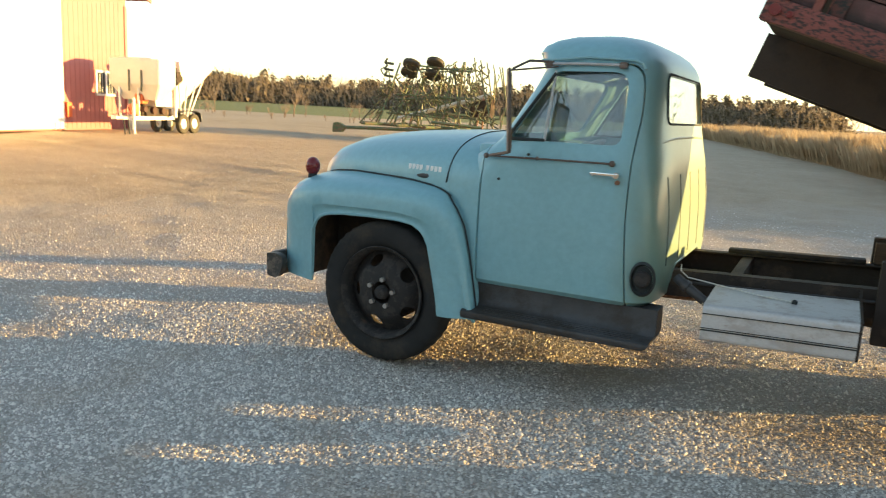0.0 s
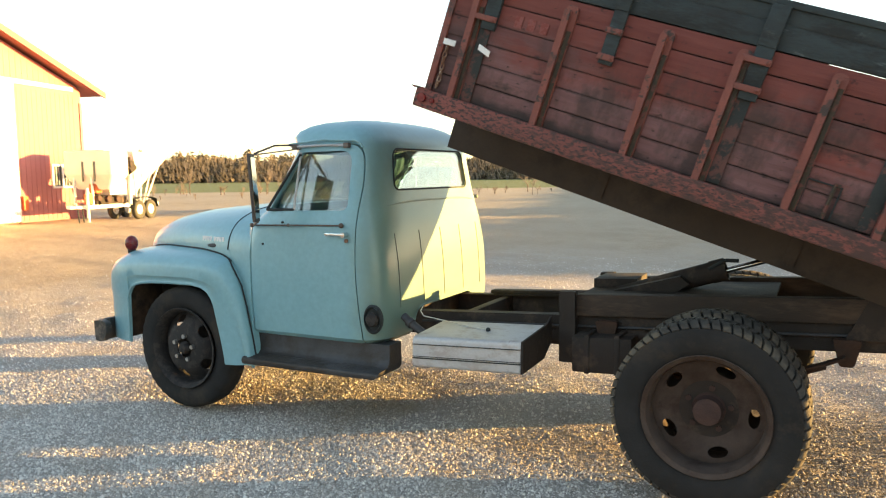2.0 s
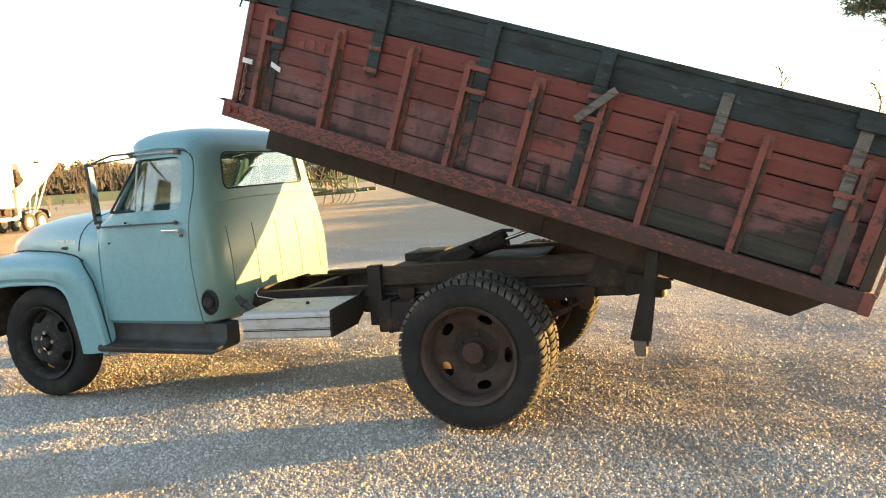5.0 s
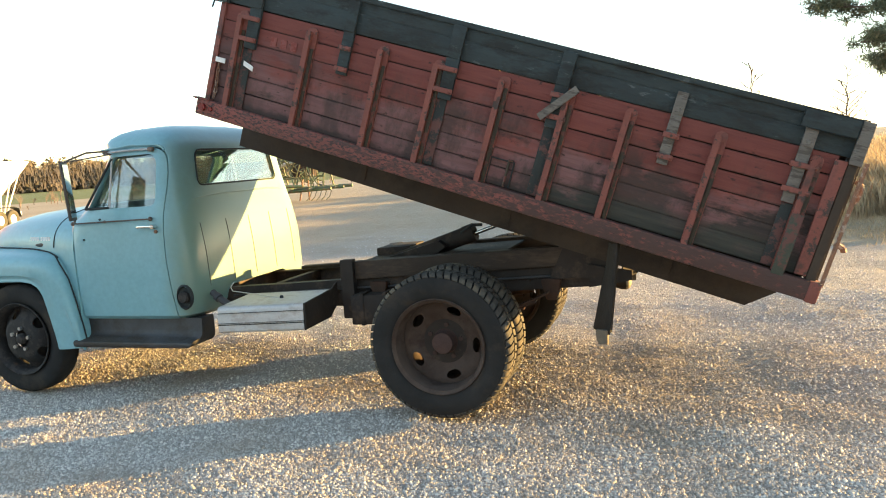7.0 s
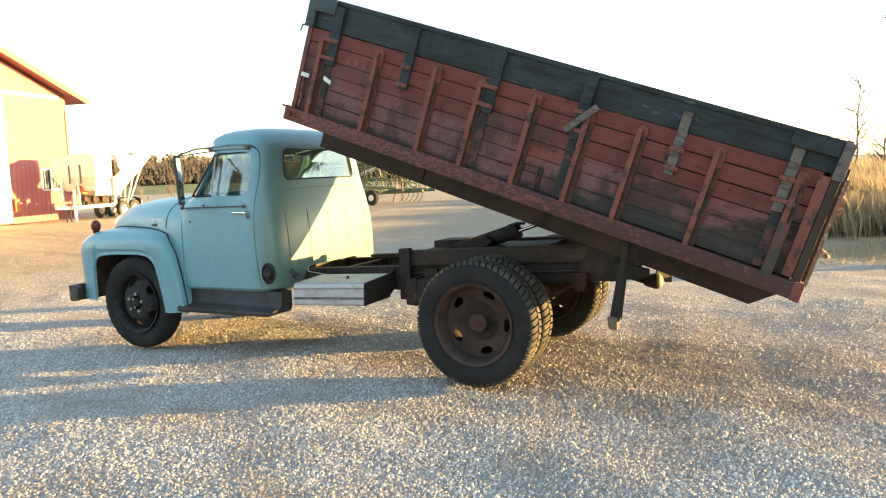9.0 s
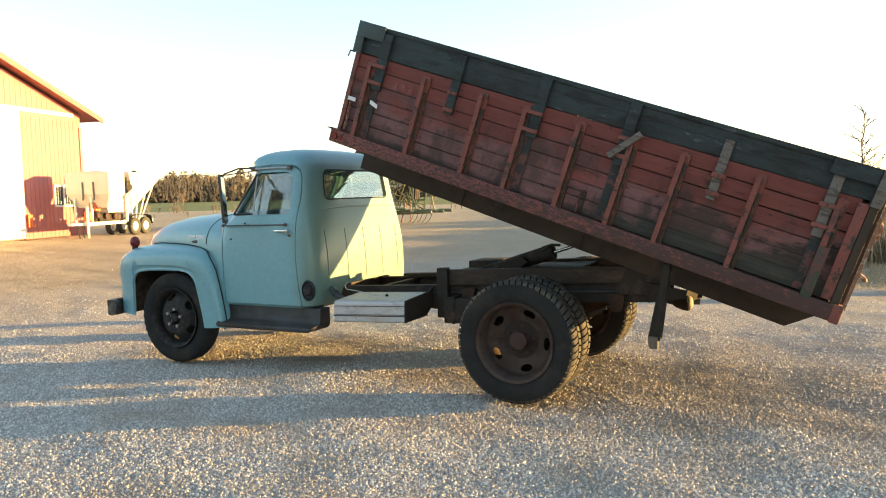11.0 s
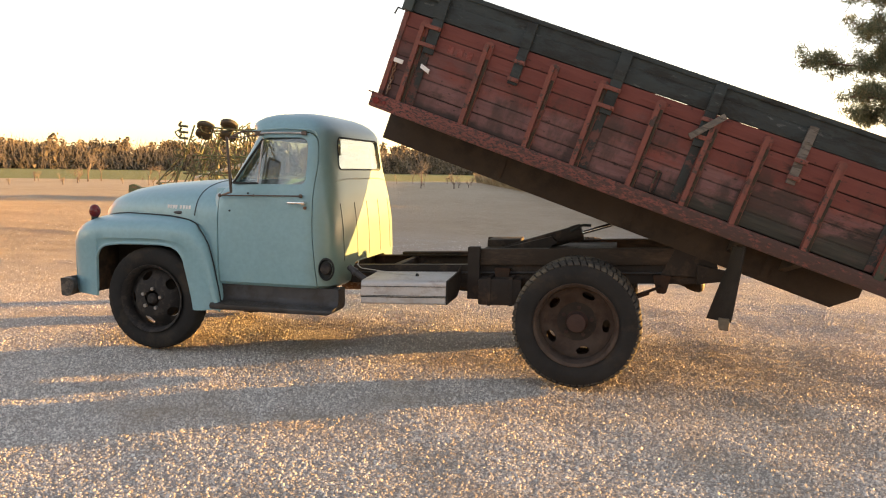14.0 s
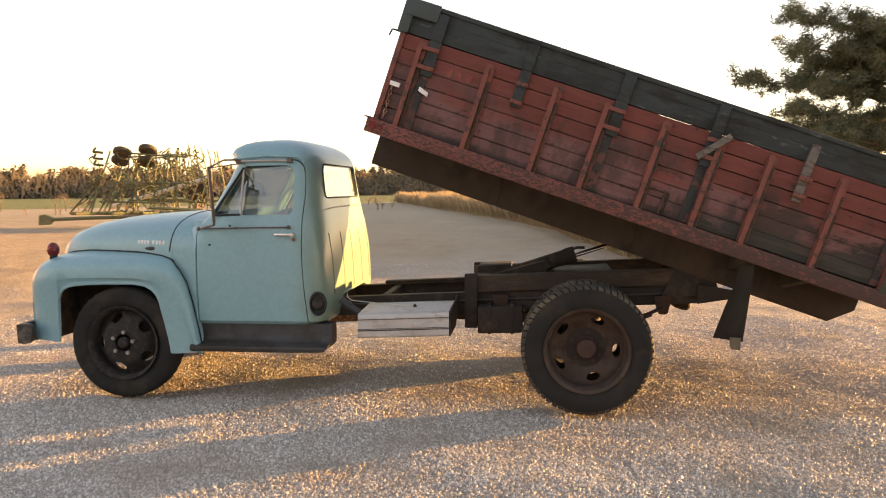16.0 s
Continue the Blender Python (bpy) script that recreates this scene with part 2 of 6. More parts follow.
def island_mat(name, a, b, rough=0.85, glow=0.25, patch=None, tail_brown=None):
    """Leaves and blades: a colour of its own for each piece, a little light let through."""
    m = bpy.data.materials.new(name)
    m.use_nodes = True
    n, l = m.node_tree.nodes, m.node_tree.links
    bs = n["Principled BSDF"]
    g, r = n.new("ShaderNodeNewGeometry"), n.new("ShaderNodeMix")
    r.data_type = "RGBA"
    r.inputs[6].default_value, r.inputs[7].default_value = (*a, 1), (*b, 1)
    l.new(g.outputs["Random Per Island"], r.inputs["Factor"])
    col = r.outputs[2]
    # browner round a point behind the rear wheels, with a ragged edge
    if tail_brown:
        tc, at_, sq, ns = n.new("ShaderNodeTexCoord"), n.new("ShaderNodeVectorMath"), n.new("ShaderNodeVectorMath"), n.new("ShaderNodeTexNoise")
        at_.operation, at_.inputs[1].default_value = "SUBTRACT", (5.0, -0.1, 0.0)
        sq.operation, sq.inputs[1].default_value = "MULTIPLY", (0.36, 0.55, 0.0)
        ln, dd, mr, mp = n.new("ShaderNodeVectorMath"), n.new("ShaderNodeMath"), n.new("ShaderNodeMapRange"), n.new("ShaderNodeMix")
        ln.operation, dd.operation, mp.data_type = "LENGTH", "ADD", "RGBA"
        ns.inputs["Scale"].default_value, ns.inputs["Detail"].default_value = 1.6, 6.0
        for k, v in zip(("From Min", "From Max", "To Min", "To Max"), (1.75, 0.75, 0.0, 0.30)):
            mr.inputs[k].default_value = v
        mp.inputs[7].default_value = (*tail_brown, 1)
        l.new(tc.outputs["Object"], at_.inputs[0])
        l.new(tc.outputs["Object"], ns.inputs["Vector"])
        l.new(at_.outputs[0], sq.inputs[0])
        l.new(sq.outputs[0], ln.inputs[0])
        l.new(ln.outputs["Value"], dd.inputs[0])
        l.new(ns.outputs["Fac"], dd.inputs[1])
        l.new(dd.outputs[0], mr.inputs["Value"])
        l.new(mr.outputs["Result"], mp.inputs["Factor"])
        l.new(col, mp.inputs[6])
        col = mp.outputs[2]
    if patch:
        tc, ns, mr, mp = n.new("ShaderNodeTexCoord"), n.new("ShaderNodeTexNoise"), n.new("ShaderNodeMapRange"), n.new("ShaderNodeMix")
        ns.inputs["Scale"].default_value, ns.inputs["Detail"].default_value = 1.1, 6.0
        l.new(tc.outputs["Object"], ns.inputs["Vector"])
        mr.inputs["From Min"].default_value, mr.inputs["From Max"].default_value, mr.inputs["To Max"].default_value = 0.48, 0.70, 0.65
        l.new(ns.outputs["Fac"], mr.inputs["Value"])
        mp.data_type = "RGBA"
        mp.inputs[7].default_value = (*patch, 1)
        l.new(mr.outputs["Result"], mp.inputs["Factor"])
        l.new(col, mp.inputs[6])
        col = mp.outputs[2]
    l.new(col, bs.inputs["Base Color"])
    bs.inputs["Roughness"].default_value = rough
    bs.inputs["Specular IOR Level"].default_value = 0.2 if glow else 0.45 if tail_brown else 0.5
    if glow:
        t, mx = n.new("ShaderNodeBsdfTranslucent"), n.new("ShaderNodeMixShader")
        mx.inputs[0].default_value = glow
        l.new(r.outputs[2], t.inputs["Color"])
        l.new(bs.outputs[0], mx.inputs[1])
        l.new(t.outputs[0], mx.inputs[2])
        l.new(mx.outputs[0], n["Material Output"].inputs["Surface"])
    return m


M_NEEDLE = island_mat("pine_needles", (0.100, 0.126, 0.078), (0.240, 0.235, 0.150), 0.85, 0.28)
M_CEDAR = island_mat("far_evergreen", (0.085, 0.070, 0.043), (0.215, 0.165, 0.105), 0.95, 0.0)
M_DRYGRASS = island_mat("dry_tall_grass", (0.32, 0.235, 0.14), (0.52, 0.41, 0.265), 0.8, 0.30)
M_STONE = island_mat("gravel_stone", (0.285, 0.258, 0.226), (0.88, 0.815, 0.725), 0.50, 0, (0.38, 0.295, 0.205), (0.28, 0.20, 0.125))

def board_mat():
    """Painted boards of the bed: clean red above, dusty pink below, black with dirt along the joints and towards the tail."""
    m = bpy.data.materials.new("weathered_red_boards")
    m.use_nodes = True
    n, l = m.node_tree.nodes, m.node_tree.links
    b = n["Principled BSDF"]
    tc, sep, info = n.new("ShaderNodeTexCoord"), n.new("ShaderNodeSeparateXYZ"), n.new("ShaderNodeObjectInfo")
    l.new(tc.outputs["Object"], sep.inputs[0])

    def noise_tex(s, stretch, detail=6.0):
        mp, t = n.new("ShaderNodeMapping"), n.new("ShaderNodeTexNoise")
        mp.inputs["Scale"].default_value = stretch
        l.new(tc.outputs["Object"], mp.inputs["Vector"])
        t.inputs["Scale"].default_value, t.inputs["Detail"].default_value, t.inputs["Roughness"].default_value = s, detail, 0.65
        l.new(mp.outputs[0], t.inputs["Vector"])
        return t.outputs["Fac"]

    def rng_(v, a, b_, c=0.0, d=1.0):
        r = n.new("ShaderNodeMapRange")
        for k, x in zip(("From Min", "From Max", "To Min", "To Max"), (a, b_, c, d)):
            r.inputs[k].default_value = x
        l.new(v, r.inputs["Value"])
        return r.outputs["Result"]

    def op(kind, a, c):
        x = n.new("ShaderNodeMath")
        x.operation = kind
        for s_, v in zip(x.inputs, (a, c)):
            if isinstance(v, (int, float)):
                s_.default_value = v
            else:
                l.new(v, s_)
        return x.outputs[0]

    def mix(f, a, c):
        x = n.new("ShaderNodeMix")
        x.data_type = "RGBA"
        l.new(f, x.inputs["Factor"])
        for s_, v in ((x.inputs[6], a), (x.inputs[7], c)):
            if isinstance(v, tuple):
                s_.default_value = (*v, 1)
            else:
                l.new(v, s_)
        return x.outputs[2]
    u, w = sep.outputs["X"], sep.outputs["Z"]
    grain, soft, patch, fleck = noise_tex(9, (0.25, 1, 4)), noise_tex(2.2, (0.7, 1, 1.4)), noise_tex(5.0, (0.5, 1, 1.2), 8), noise_tex(26, (0.5, 1, 1.0), 5)
    clean = mix(rng_(grain, 0.3, 0.7), (0.160, 0.050, 0.042), (0.212, 0.069, 0.056))
    dusty = mix(rng_(grain, 0.3, 0.7), (0.140, 0.069, 0.065), (0.208, 0.110, 0.104))
    fade = op("SUBTRACT", op("ADD", rng_(soft, 0.2, 0.8, -0.30, 0.30), 0.50), w)
    col = mix(rng_(fade, -0.06, 0.10), clean, dusty)
    tone = n.new("ShaderNodeMix")
    tone.data_type, tone.blend_type = "RGBA", "MULTIPLY"
    tone.inputs["Factor"].default_value = 1.0
    l.new(col, tone.inputs[6])
    l.new(mix(rng_(info.outputs["Random"], 0.0, 1.0), (0.78, 0.78, 0.78), (1.08, 1.05, 1.05)), tone.inputs[7])
    col = tone.outputs[2]
    # bare black wood: more of it low down and towards the tail
    dirt = op("ADD", op("MULTIPLY", u, 0.058), op("MULTIPLY", w, -0.42))
    dirt = op("ADD", dirt, op("ADD", rng_(patch, 0, 1, -0.5, 0.5), rng_(info.outputs["Random"], 0, 1, -0.07, 0.07)))
    col = mix(rng_(dirt, 0.04, 0.14, 0.0, 0.93), col, mix(rng_(grain, 0.3, 0.7), (0.020, 0.021, 0.018), (0.060, 0.045, 0.038)))
    col = mix(rng_(fleck, 0.62, 0.69, 0.0, 0.85), col, (0.04, 0.026, 0.022))
    # rain stains that have run down over several boards, strongest in the middle ones
    run = op("ADD", noise_tex(2.6, (1.25, 1, 0.62), 8), rng_(grain, 0.25, 0.75, -0.05, 0.05))
    band = op("MULTIPLY", rng_(w, 0.72, 0.50), rng_(u, -0.4, 1.6, 0.55, 1.0))
    col = mix(op("MULTIPLY", rng_(run, 0.49, 0.60, 0.0, 0.80), band), col, mix(rng_(patch, 0.35, 0.65), (0.030, 0.030, 0.028), (0.082, 0.045, 0.038)))
    # mud thrown up along the rail
    mud = op("ADD", rng_(w, 0.150, 0.235, 0.62, 0.0), rng_(patch, 0.3, 0.7, -0.30, 0.30))
    col = mix(rng_(mud, 0.25, 0.55, 0.0, 0.8), col, (0.040, 0.033, 0.029))
    # the lowest board by the tail was painted over in dull green
    moss = op("MULTIPLY", rng_(op("ADD", u, rng_(patch, 0, 1, -1.2, 1.2)), 2.3, 2.8), rng_(op("ADD", w, rng_(soft, 0, 1, -0.06, 0.06)), 0.31, 0.25))
    col = mix(op("MULTIPLY", moss, 0.85), col, mix(rng_(grain, 0.3, 0.7), (0.030, 0.034, 0.028), (0.062, 0.060, 0.048)))
    # grime that has run into the joints between the boards
    joint = op("ABSOLUTE", op("SUBTRACT", op("FRACT", op("MULTIPLY", op("SUBTRACT", w, 0.144), 9.05), 0), 0.5), 0)
    joint = op("ADD", joint, rng_(fleck, 0.2, 0.8, -0.09, 0.09))
    col = mix(rng_(joint, 0.42, 0.50, 0.0, 0.6), col, (0.035, 0.024, 0.021))
    l.new(col, b.inputs["Base Color"])
    b.inputs["Roughness"].default_value = 0.85
    b.inputs["Specular IOR Level"].default_value = 0.3
    bp = n.new("ShaderNodeBump")
    bp.inputs["Strength"].default_value, bp.inputs["Distance"].default_value = 0.5, 0.01
    l.new(grain, bp.inputs["Height"])
    l.new(bp.outputs["Normal"], b.inputs["Normal"])
    return m


M_RED = board_mat()
M_CLOD = island_mat("dry_clod", (0.26, 0.205, 0.145), (0.46, 0.37, 0.27), 0.9, 0)
M_MOSS = mat("dull_green_paint", (0.052, 0.060, 0.043), 0.85, 0, 0.35, 6, 60, 0.3, worn=(0.115, 0.05, 0.042), wear=0.42, wear_scale=10)
M_STAIN = mat("green_black_stain", (0.026, 0.031, 0.029), 0.85, 0, 0.4, 5, 60, 0.3, worn=(0.115, 0.050, 0.042), wear=0.40, wear_scale=9)
M_TANTIP = mat("dusty_sunlit_rubber", (0.25, 0.205, 0.14), 0.75, 0, 0.2, 12, 60, 0.2)
M_FLAPTIP = mat("sunlit_flap_end", (0.125, 0.100, 0.072), 0.85, 0, 0.3, 20, 60, 0.3)
M_FLAP = mat("dusty_flap_rubber", (0.030, 0.026, 0.022), 0.85, 0, 0.35, 6, 60, 0.2, spec=0.15)
M_GROOVE = mat("groove_shade_paint", (0.10, 0.135, 0.125), 0.6, 0, 0.1, 8, 40, 0.05)
M_OLIVE = mat("worn_olive_edge", (0.050, 0.040, 0.026), 0.85, 0, 0.35, 6, 60, 0.3, worn=(0.13, 0.05, 0.04), wear=0.3, wear_scale=12)
M_FARTYRE = mat("dusty_field_tyre", (0.062, 0.058, 0.044), 0.9, 0, 0.3, 5, 60, 0.2)
M_TEALTIN = mat("folded_teal_tin", (0.040, 0.060, 0.060), 0.55, 0.1, 0.25, 5, 50, 0.1)

# ---- geometry helpers ----
ORIGIN = {}


def thing(name, loc, label, category, group="", kind=""):
    ob = new(name)
    ob.location = loc
    ORIGIN[ob] = Vector(loc)
    return tagged(ob, label, category, group, kind)


def part(name, bm, material, parent, label="", smooth=True):
    me = bpy.data.meshes.new(name)
    o = ORIGIN[parent]
    if o.length:
        bmesh.ops.translate(bm, verts=bm.verts, vec=-o)
    bmesh.ops.recalc_face_normals(bm, faces=bm.faces)
    bm.to_mesh(me)
    bm.free()
    if smooth:
        me.shade_smooth()
        me.set_sharp_from_angle(angle=radians(35))
    me.materials.append(material)
    ob = new(name, me)
    ob.parent = parent
    ORIGIN[ob] = o
    return tagged(ob, label)


def box(bm, x0, x1, y0, y1, z0, z1, bevel=0.0, m=None):
    r = bmesh.ops.create_cube(bm, size=1.0)
    vs = r["verts"]
    for v in vs:
        v.co = Vector((x0 + (v.co.x + 0.5) * (x1 - x0), y0 + (v.co.y + 0.5) * (y1 - y0), z0 + (v.co.z + 0.5) * (z1 - z0)))
    if bevel:
        es = list({e for v in vs for e in v.link_edges})
        r = bmesh.ops.bevel(bm, geom=es, offset=bevel, segments=2, affect="EDGES", profile=0.6)
        vs = list({v for f in r["faces"] for v in f.verts} | {v for v in vs if v.is_valid})
    if m is not None:
        bmesh.ops.transform(bm, matrix=m, verts=[v for v in vs if v.is_valid])
    return bm


def cyl(bm, p0, p1, r0, r1=None, n=12, caps=True):
    p0, p1 = Vector(p0), Vector(p1)
    d = p1 - p0
    q = d.to_track_quat("Z", "Y").to_matrix().to_4x4()
    bmesh.ops.create_cone(bm, cap_ends=caps, segments=n, radius1=r0, radius2=r0 if r1 is None else r1, depth=d.length,
                          matrix=Matrix.Translation((p0 + p1) / 2) @ q)
    return bm


def tube(bm, pts, r, n=6):
    for a, b in zip(pts, pts[1:]):
        cyl(bm, a, b, r, n=n)
    return bm


def ball(bm, c, r, squash=(1, 1, 1), u=14, v=10):
    bmesh.ops.create_uvsphere(bm, u_segments=u, v_segments=v, radius=r, matrix=Matrix.Translation(c) @ Matrix.Diagonal((*squash, 1)))
    return bm


def prism(bm, outline, a0, a1, axis="y"):
    """A solid from an outline in the plane across an axis: (x, z) for y, (y, z) for x, (x, y) for z."""
    def at(p, a):
        return {"y": (p[0], a, p[1]), "x": (a, p[0], p[1]), "z": (p[0], p[1], a)}[axis]
    lo = [bm.verts.new(at(p, a0)) for p in outline]
    hi = [bm.verts.new(at(p, a1)) for p in outline]
    k = len(outline)
    bm.faces.new(lo)
    bm.faces.new(hi[::-1])
    for i in range(k):
        bm.faces.new((lo[i], hi[i], hi[(i + 1) % k], lo[(i + 1) % k]))
    bmesh.ops.recalc_face_normals(bm, faces=bm.faces)
    return bm


def rounded(pts, r, n=5):
    """An outline with its corners rounded."""
    out, k = [], len(pts)
    for i in range(k):
        p, a, b = Vector(pts[i]), Vector(pts[i - 1]), Vector(pts[(i + 1) % k])
        ri = r[i] if isinstance(r, (list, tuple)) else r
        s, e = p + (a - p).normalized() * ri, p + (b - p).normalized() * ri
        for j in range(n + 1):
            t = j / n
            q = s * (1 - t) ** 2 + p * 2 * t * (1 - t) + e * t * t
            out.append((q.x, q.y))
    return out


def lathe(bm, profile, centre, n=48, lug=0.0, lugs=()):
    """Turns (radius, y) rows round an axis along y. Rows named in lugs are cut into blocks."""
    rings = []
    for k, (r, y) in enumerate(profile):
        ring = []
        for i in range(n):
            rr = r - (lug if k in lugs and (i // 2 + lugs.index(k)) % 2 else 0.0)
            a = 2 * math.pi * i / n
            ring.append(bm.verts.new((centre[0] + rr * math.cos(a), centre[1] + y, centre[2] + rr * math.sin(a))))
        rings.append(ring)
    for p, q in zip(rings, rings[1:]):
        for i in range(n):
            bm.faces.new((p[i], p[(i + 1) % n], q[(i + 1) % n], q[i]))
    return bm


def loft(bm, rings, closed=True, cap=True):
    rows = [[bm.verts.new(p) for p in ring] for ring in rings]
    k = len(rows[0])
    for p, q in zip(rows, rows[1:]):
        for i in range(k if closed else k - 1):
            bm.faces.new((p[i], p[(i + 1) % k], q[(i + 1) % k], q[i]))
    if cap and closed:
        bm.faces.new(rows[0][::-1])
        bm.faces.new(rows[-1])
    bmesh.ops.recalc_face_normals(bm, faces=bm.faces)
    return bm


def cut(bm, cutters, thick=0.0):
    """bm with solids taken away or kept: (bmesh, 'DIFFERENCE' or 'INTERSECT')."""
    def temp(b):
        me = bpy.data.meshes.new("t")
        b.to_mesh(me)
        b.free()
        return new("t", me)
    ob, used = temp(bm), []
    if thick:
        s = ob.modifiers.new("s", "SOLIDIFY")
        s.thickness, s.offset = thick, -1.0
    for b, how in cutters:
        c = temp(b)
        used.append(c)
        md = ob.modifiers.new("b", "BOOLEAN")
        md.operation, md.object, md.solver = how, c, "EXACT"
    me = bpy.data.meshes.new_from_object(ob.evaluated_get(bpy.context.evaluated_depsgraph_get()))
    out = bmesh.new()
    out.from_mesh(me)
    for o in (ob, *used):
        d = o.data
        bpy.data.objects.remove(o)
        bpy.data.meshes.remove(d)
    bpy.data.meshes.remove(me)
    return out


def interp(x, table):
    return float(np.interp(x, [p[0] for p in table], [p[1] for p in table]))


def mirrored(bm, y):
    """The same solid on the other side of the plane at y."""
    for v in bm.verts:
        v.co.y = 2 * y - v.co.y
    bmesh.ops.reverse_faces(bm, faces=bm.faces)
    return bm


B = bmesh.new

# ---- the truck ----
YC = 0.06
truck = thing("truck", (1.8, YC, 0), "old turquoise flat-nosed farm dump truck with its red bed raised, on gravel", "truck")
truck["label"] = "old faded turquoise farm truck with its weathered dump bed raised"

# cab, lofted from level rings
CAB = [  # z, front, rear, half width, squareness
    (0.600, 0.44, 1.60, 0.860, 9), (0.63, 0.42, 1.64, 0.890, 9), (0.80, 0.42, 1.655, 0.908, 8), (0.90, 0.42, 1.652, 0.911, 8), (0.97, 0.42, 1.649, 0.913, 8), (1.01, 0.42, 1.647, 0.914, 8),
    (1.05, 0.42, 1.645, 0.915, 8), (1.09, 0.42, 1.642, 0.914, 8), (1.14, 0.422, 1.638, 0.912, 8), (1.25, 0.43, 1.625, 0.908, 7.5), (1.36, 0.47, 1.61, 0.898, 7), (1.415, 0.56, 1.60, 0.888, 6.5), (1.46, 0.62, 1.59, 0.876, 6.5),
    (1.60, 0.70, 1.565, 0.845, 6.2), (1.75, 0.785, 1.545, 0.812, 6.0), (1.86, 0.835, 1.535, 0.788, 5.8), (1.915, 0.805, 1.528, 0.773, 5.4),
    (1.96, 0.775, 1.508, 0.752, 5.0), (2.00, 0.785, 1.475, 0.712, 4.6), (2.035, 0.83, 1.425, 0.650, 4.1), (2.06, 0.90, 1.365, 0.565, 3.6),
    (2.078, 1.03, 1.285, 0.42, 2.9), (2.086, 1.10, 1.21, 0.24, 2.3)]


TOP = [(-0.845, 0.98), (-0.82, 1.055), (-0.77, 1.11), (-0.65, 1.152), (-0.43, 1.172), (0.06, 1.175), (0.28, 1.158), (0.385, 1.128), (0.458, 1.06), (0.516, 0.955), (0.558, 0.80), (0.600, 0.60), (0.633, 0.40), (0.637, 0.385)]


def cowl_taper(x, z):
    """In front of the doors the cab narrows to the hood's width."""
    f = min(1.0, max(0.0, (0.615 - x) / 0.19))
    low = min(1.0, max(0.0, (z - interp(x, TOP) + 0.13) / 0.11))
    return 1 - 0.045 * f ** 1.2 * low * min(1.0, max(0.0, (1.47 - z) / 0.10))


def cab_solid(inset):
    rings = []
    for k, (z, xf, xr, w, q) in enumerate(CAB):
        if inset and k == 0:
            z += inset
        cx, a, b = (xf + xr) / 2, (xr - xf) / 2 - inset, w - inset
        zz = z - inset if k > 16 else z
        row = []
        for t in (2 * math.pi * (i + 0.5) / 88 for i in range(88)):
            px = cx + a * math.copysign(abs(math.cos(t)) ** (2 / q), math.cos(t))
            row.append((px, YC + cowl_taper(px, z) * b * math.copysign(abs(math.sin(t)) ** (2 / q), math.sin(t)), zz))
        rings.append(row)
    return loft(B(), rings)


SIDE_WINDOW = rounded([(0.728, 1.462), (1.385, 1.466), (1.382, 1.856), (0.975, 1.852)], [0.02, 0.06, 0.09, 0.03])
DOOR = rounded([(0.600, 0.602), (1.490, 0.602), (1.455, 1.02), (1.450, 1.40), (1.470, 1.66), (1.446, 1.895), (0.868, 1.892), (0.605, 1.38)], [0.02, 0.02, 0.15, 0.12, 0.10, 0.10, 0.05, 0.06])
DOOR_GAP = rounded([(0.594, 0.55), (1.502, 0.55), (1.462, 1.02), (1.457, 1.40), (1.477, 1.66), (1.453, 1.903), (0.863, 1.900), (0.598, 1.38)], [0.02, 0.02, 0.15, 0.12, 0.10, 0.10, 0.05, 0.06])
SHIELD = rounded([(YC - 0.70, 1.49), (YC + 0.70, 1.49), (YC + 0.66, 1.845), (YC - 0.66, 1.845)], 0.07)
BACKLIGHT = rounded([(YC - 0.560, 1.602), (YC + 0.560, 1.602), (YC + 0.52, 1.862), (YC - 0.52, 1.862)], 0.06)
TUNNEL = rounded([(YC - 0.50, 0.50), (YC + 0.50, 0.50), (YC + 0.45, 0.790), (YC - 0.45, 0.790)], [0.001, 0.001, 0.09, 0.09])
shell = cut(cab_solid(0), [(cab_solid(0.028), "DIFFERENCE"), (prism(B(), SIDE_WINDOW, -1.3, 1.4), "DIFFERENCE"),
                           (prism(B(), SHIELD, 0.3, 1.02, "x"), "DIFFERENCE"), (prism(B(), BACKLIGHT, 1.3, 1.8, "x"), "DIFFERENCE"),
                           (prism(B(), TUNNEL, 1.50, 1.8, "x"), "DIFFERENCE")])
cab = part("cab", cut(shell.copy(), [(prism(B(), DOOR_GAP, -1.3, -0.45), "DIFFERENCE"), (prism(B(), DOOR_GAP, 0.57, 1.4), "DIFFERENCE")]), M_PAINT, truck)
doors = []
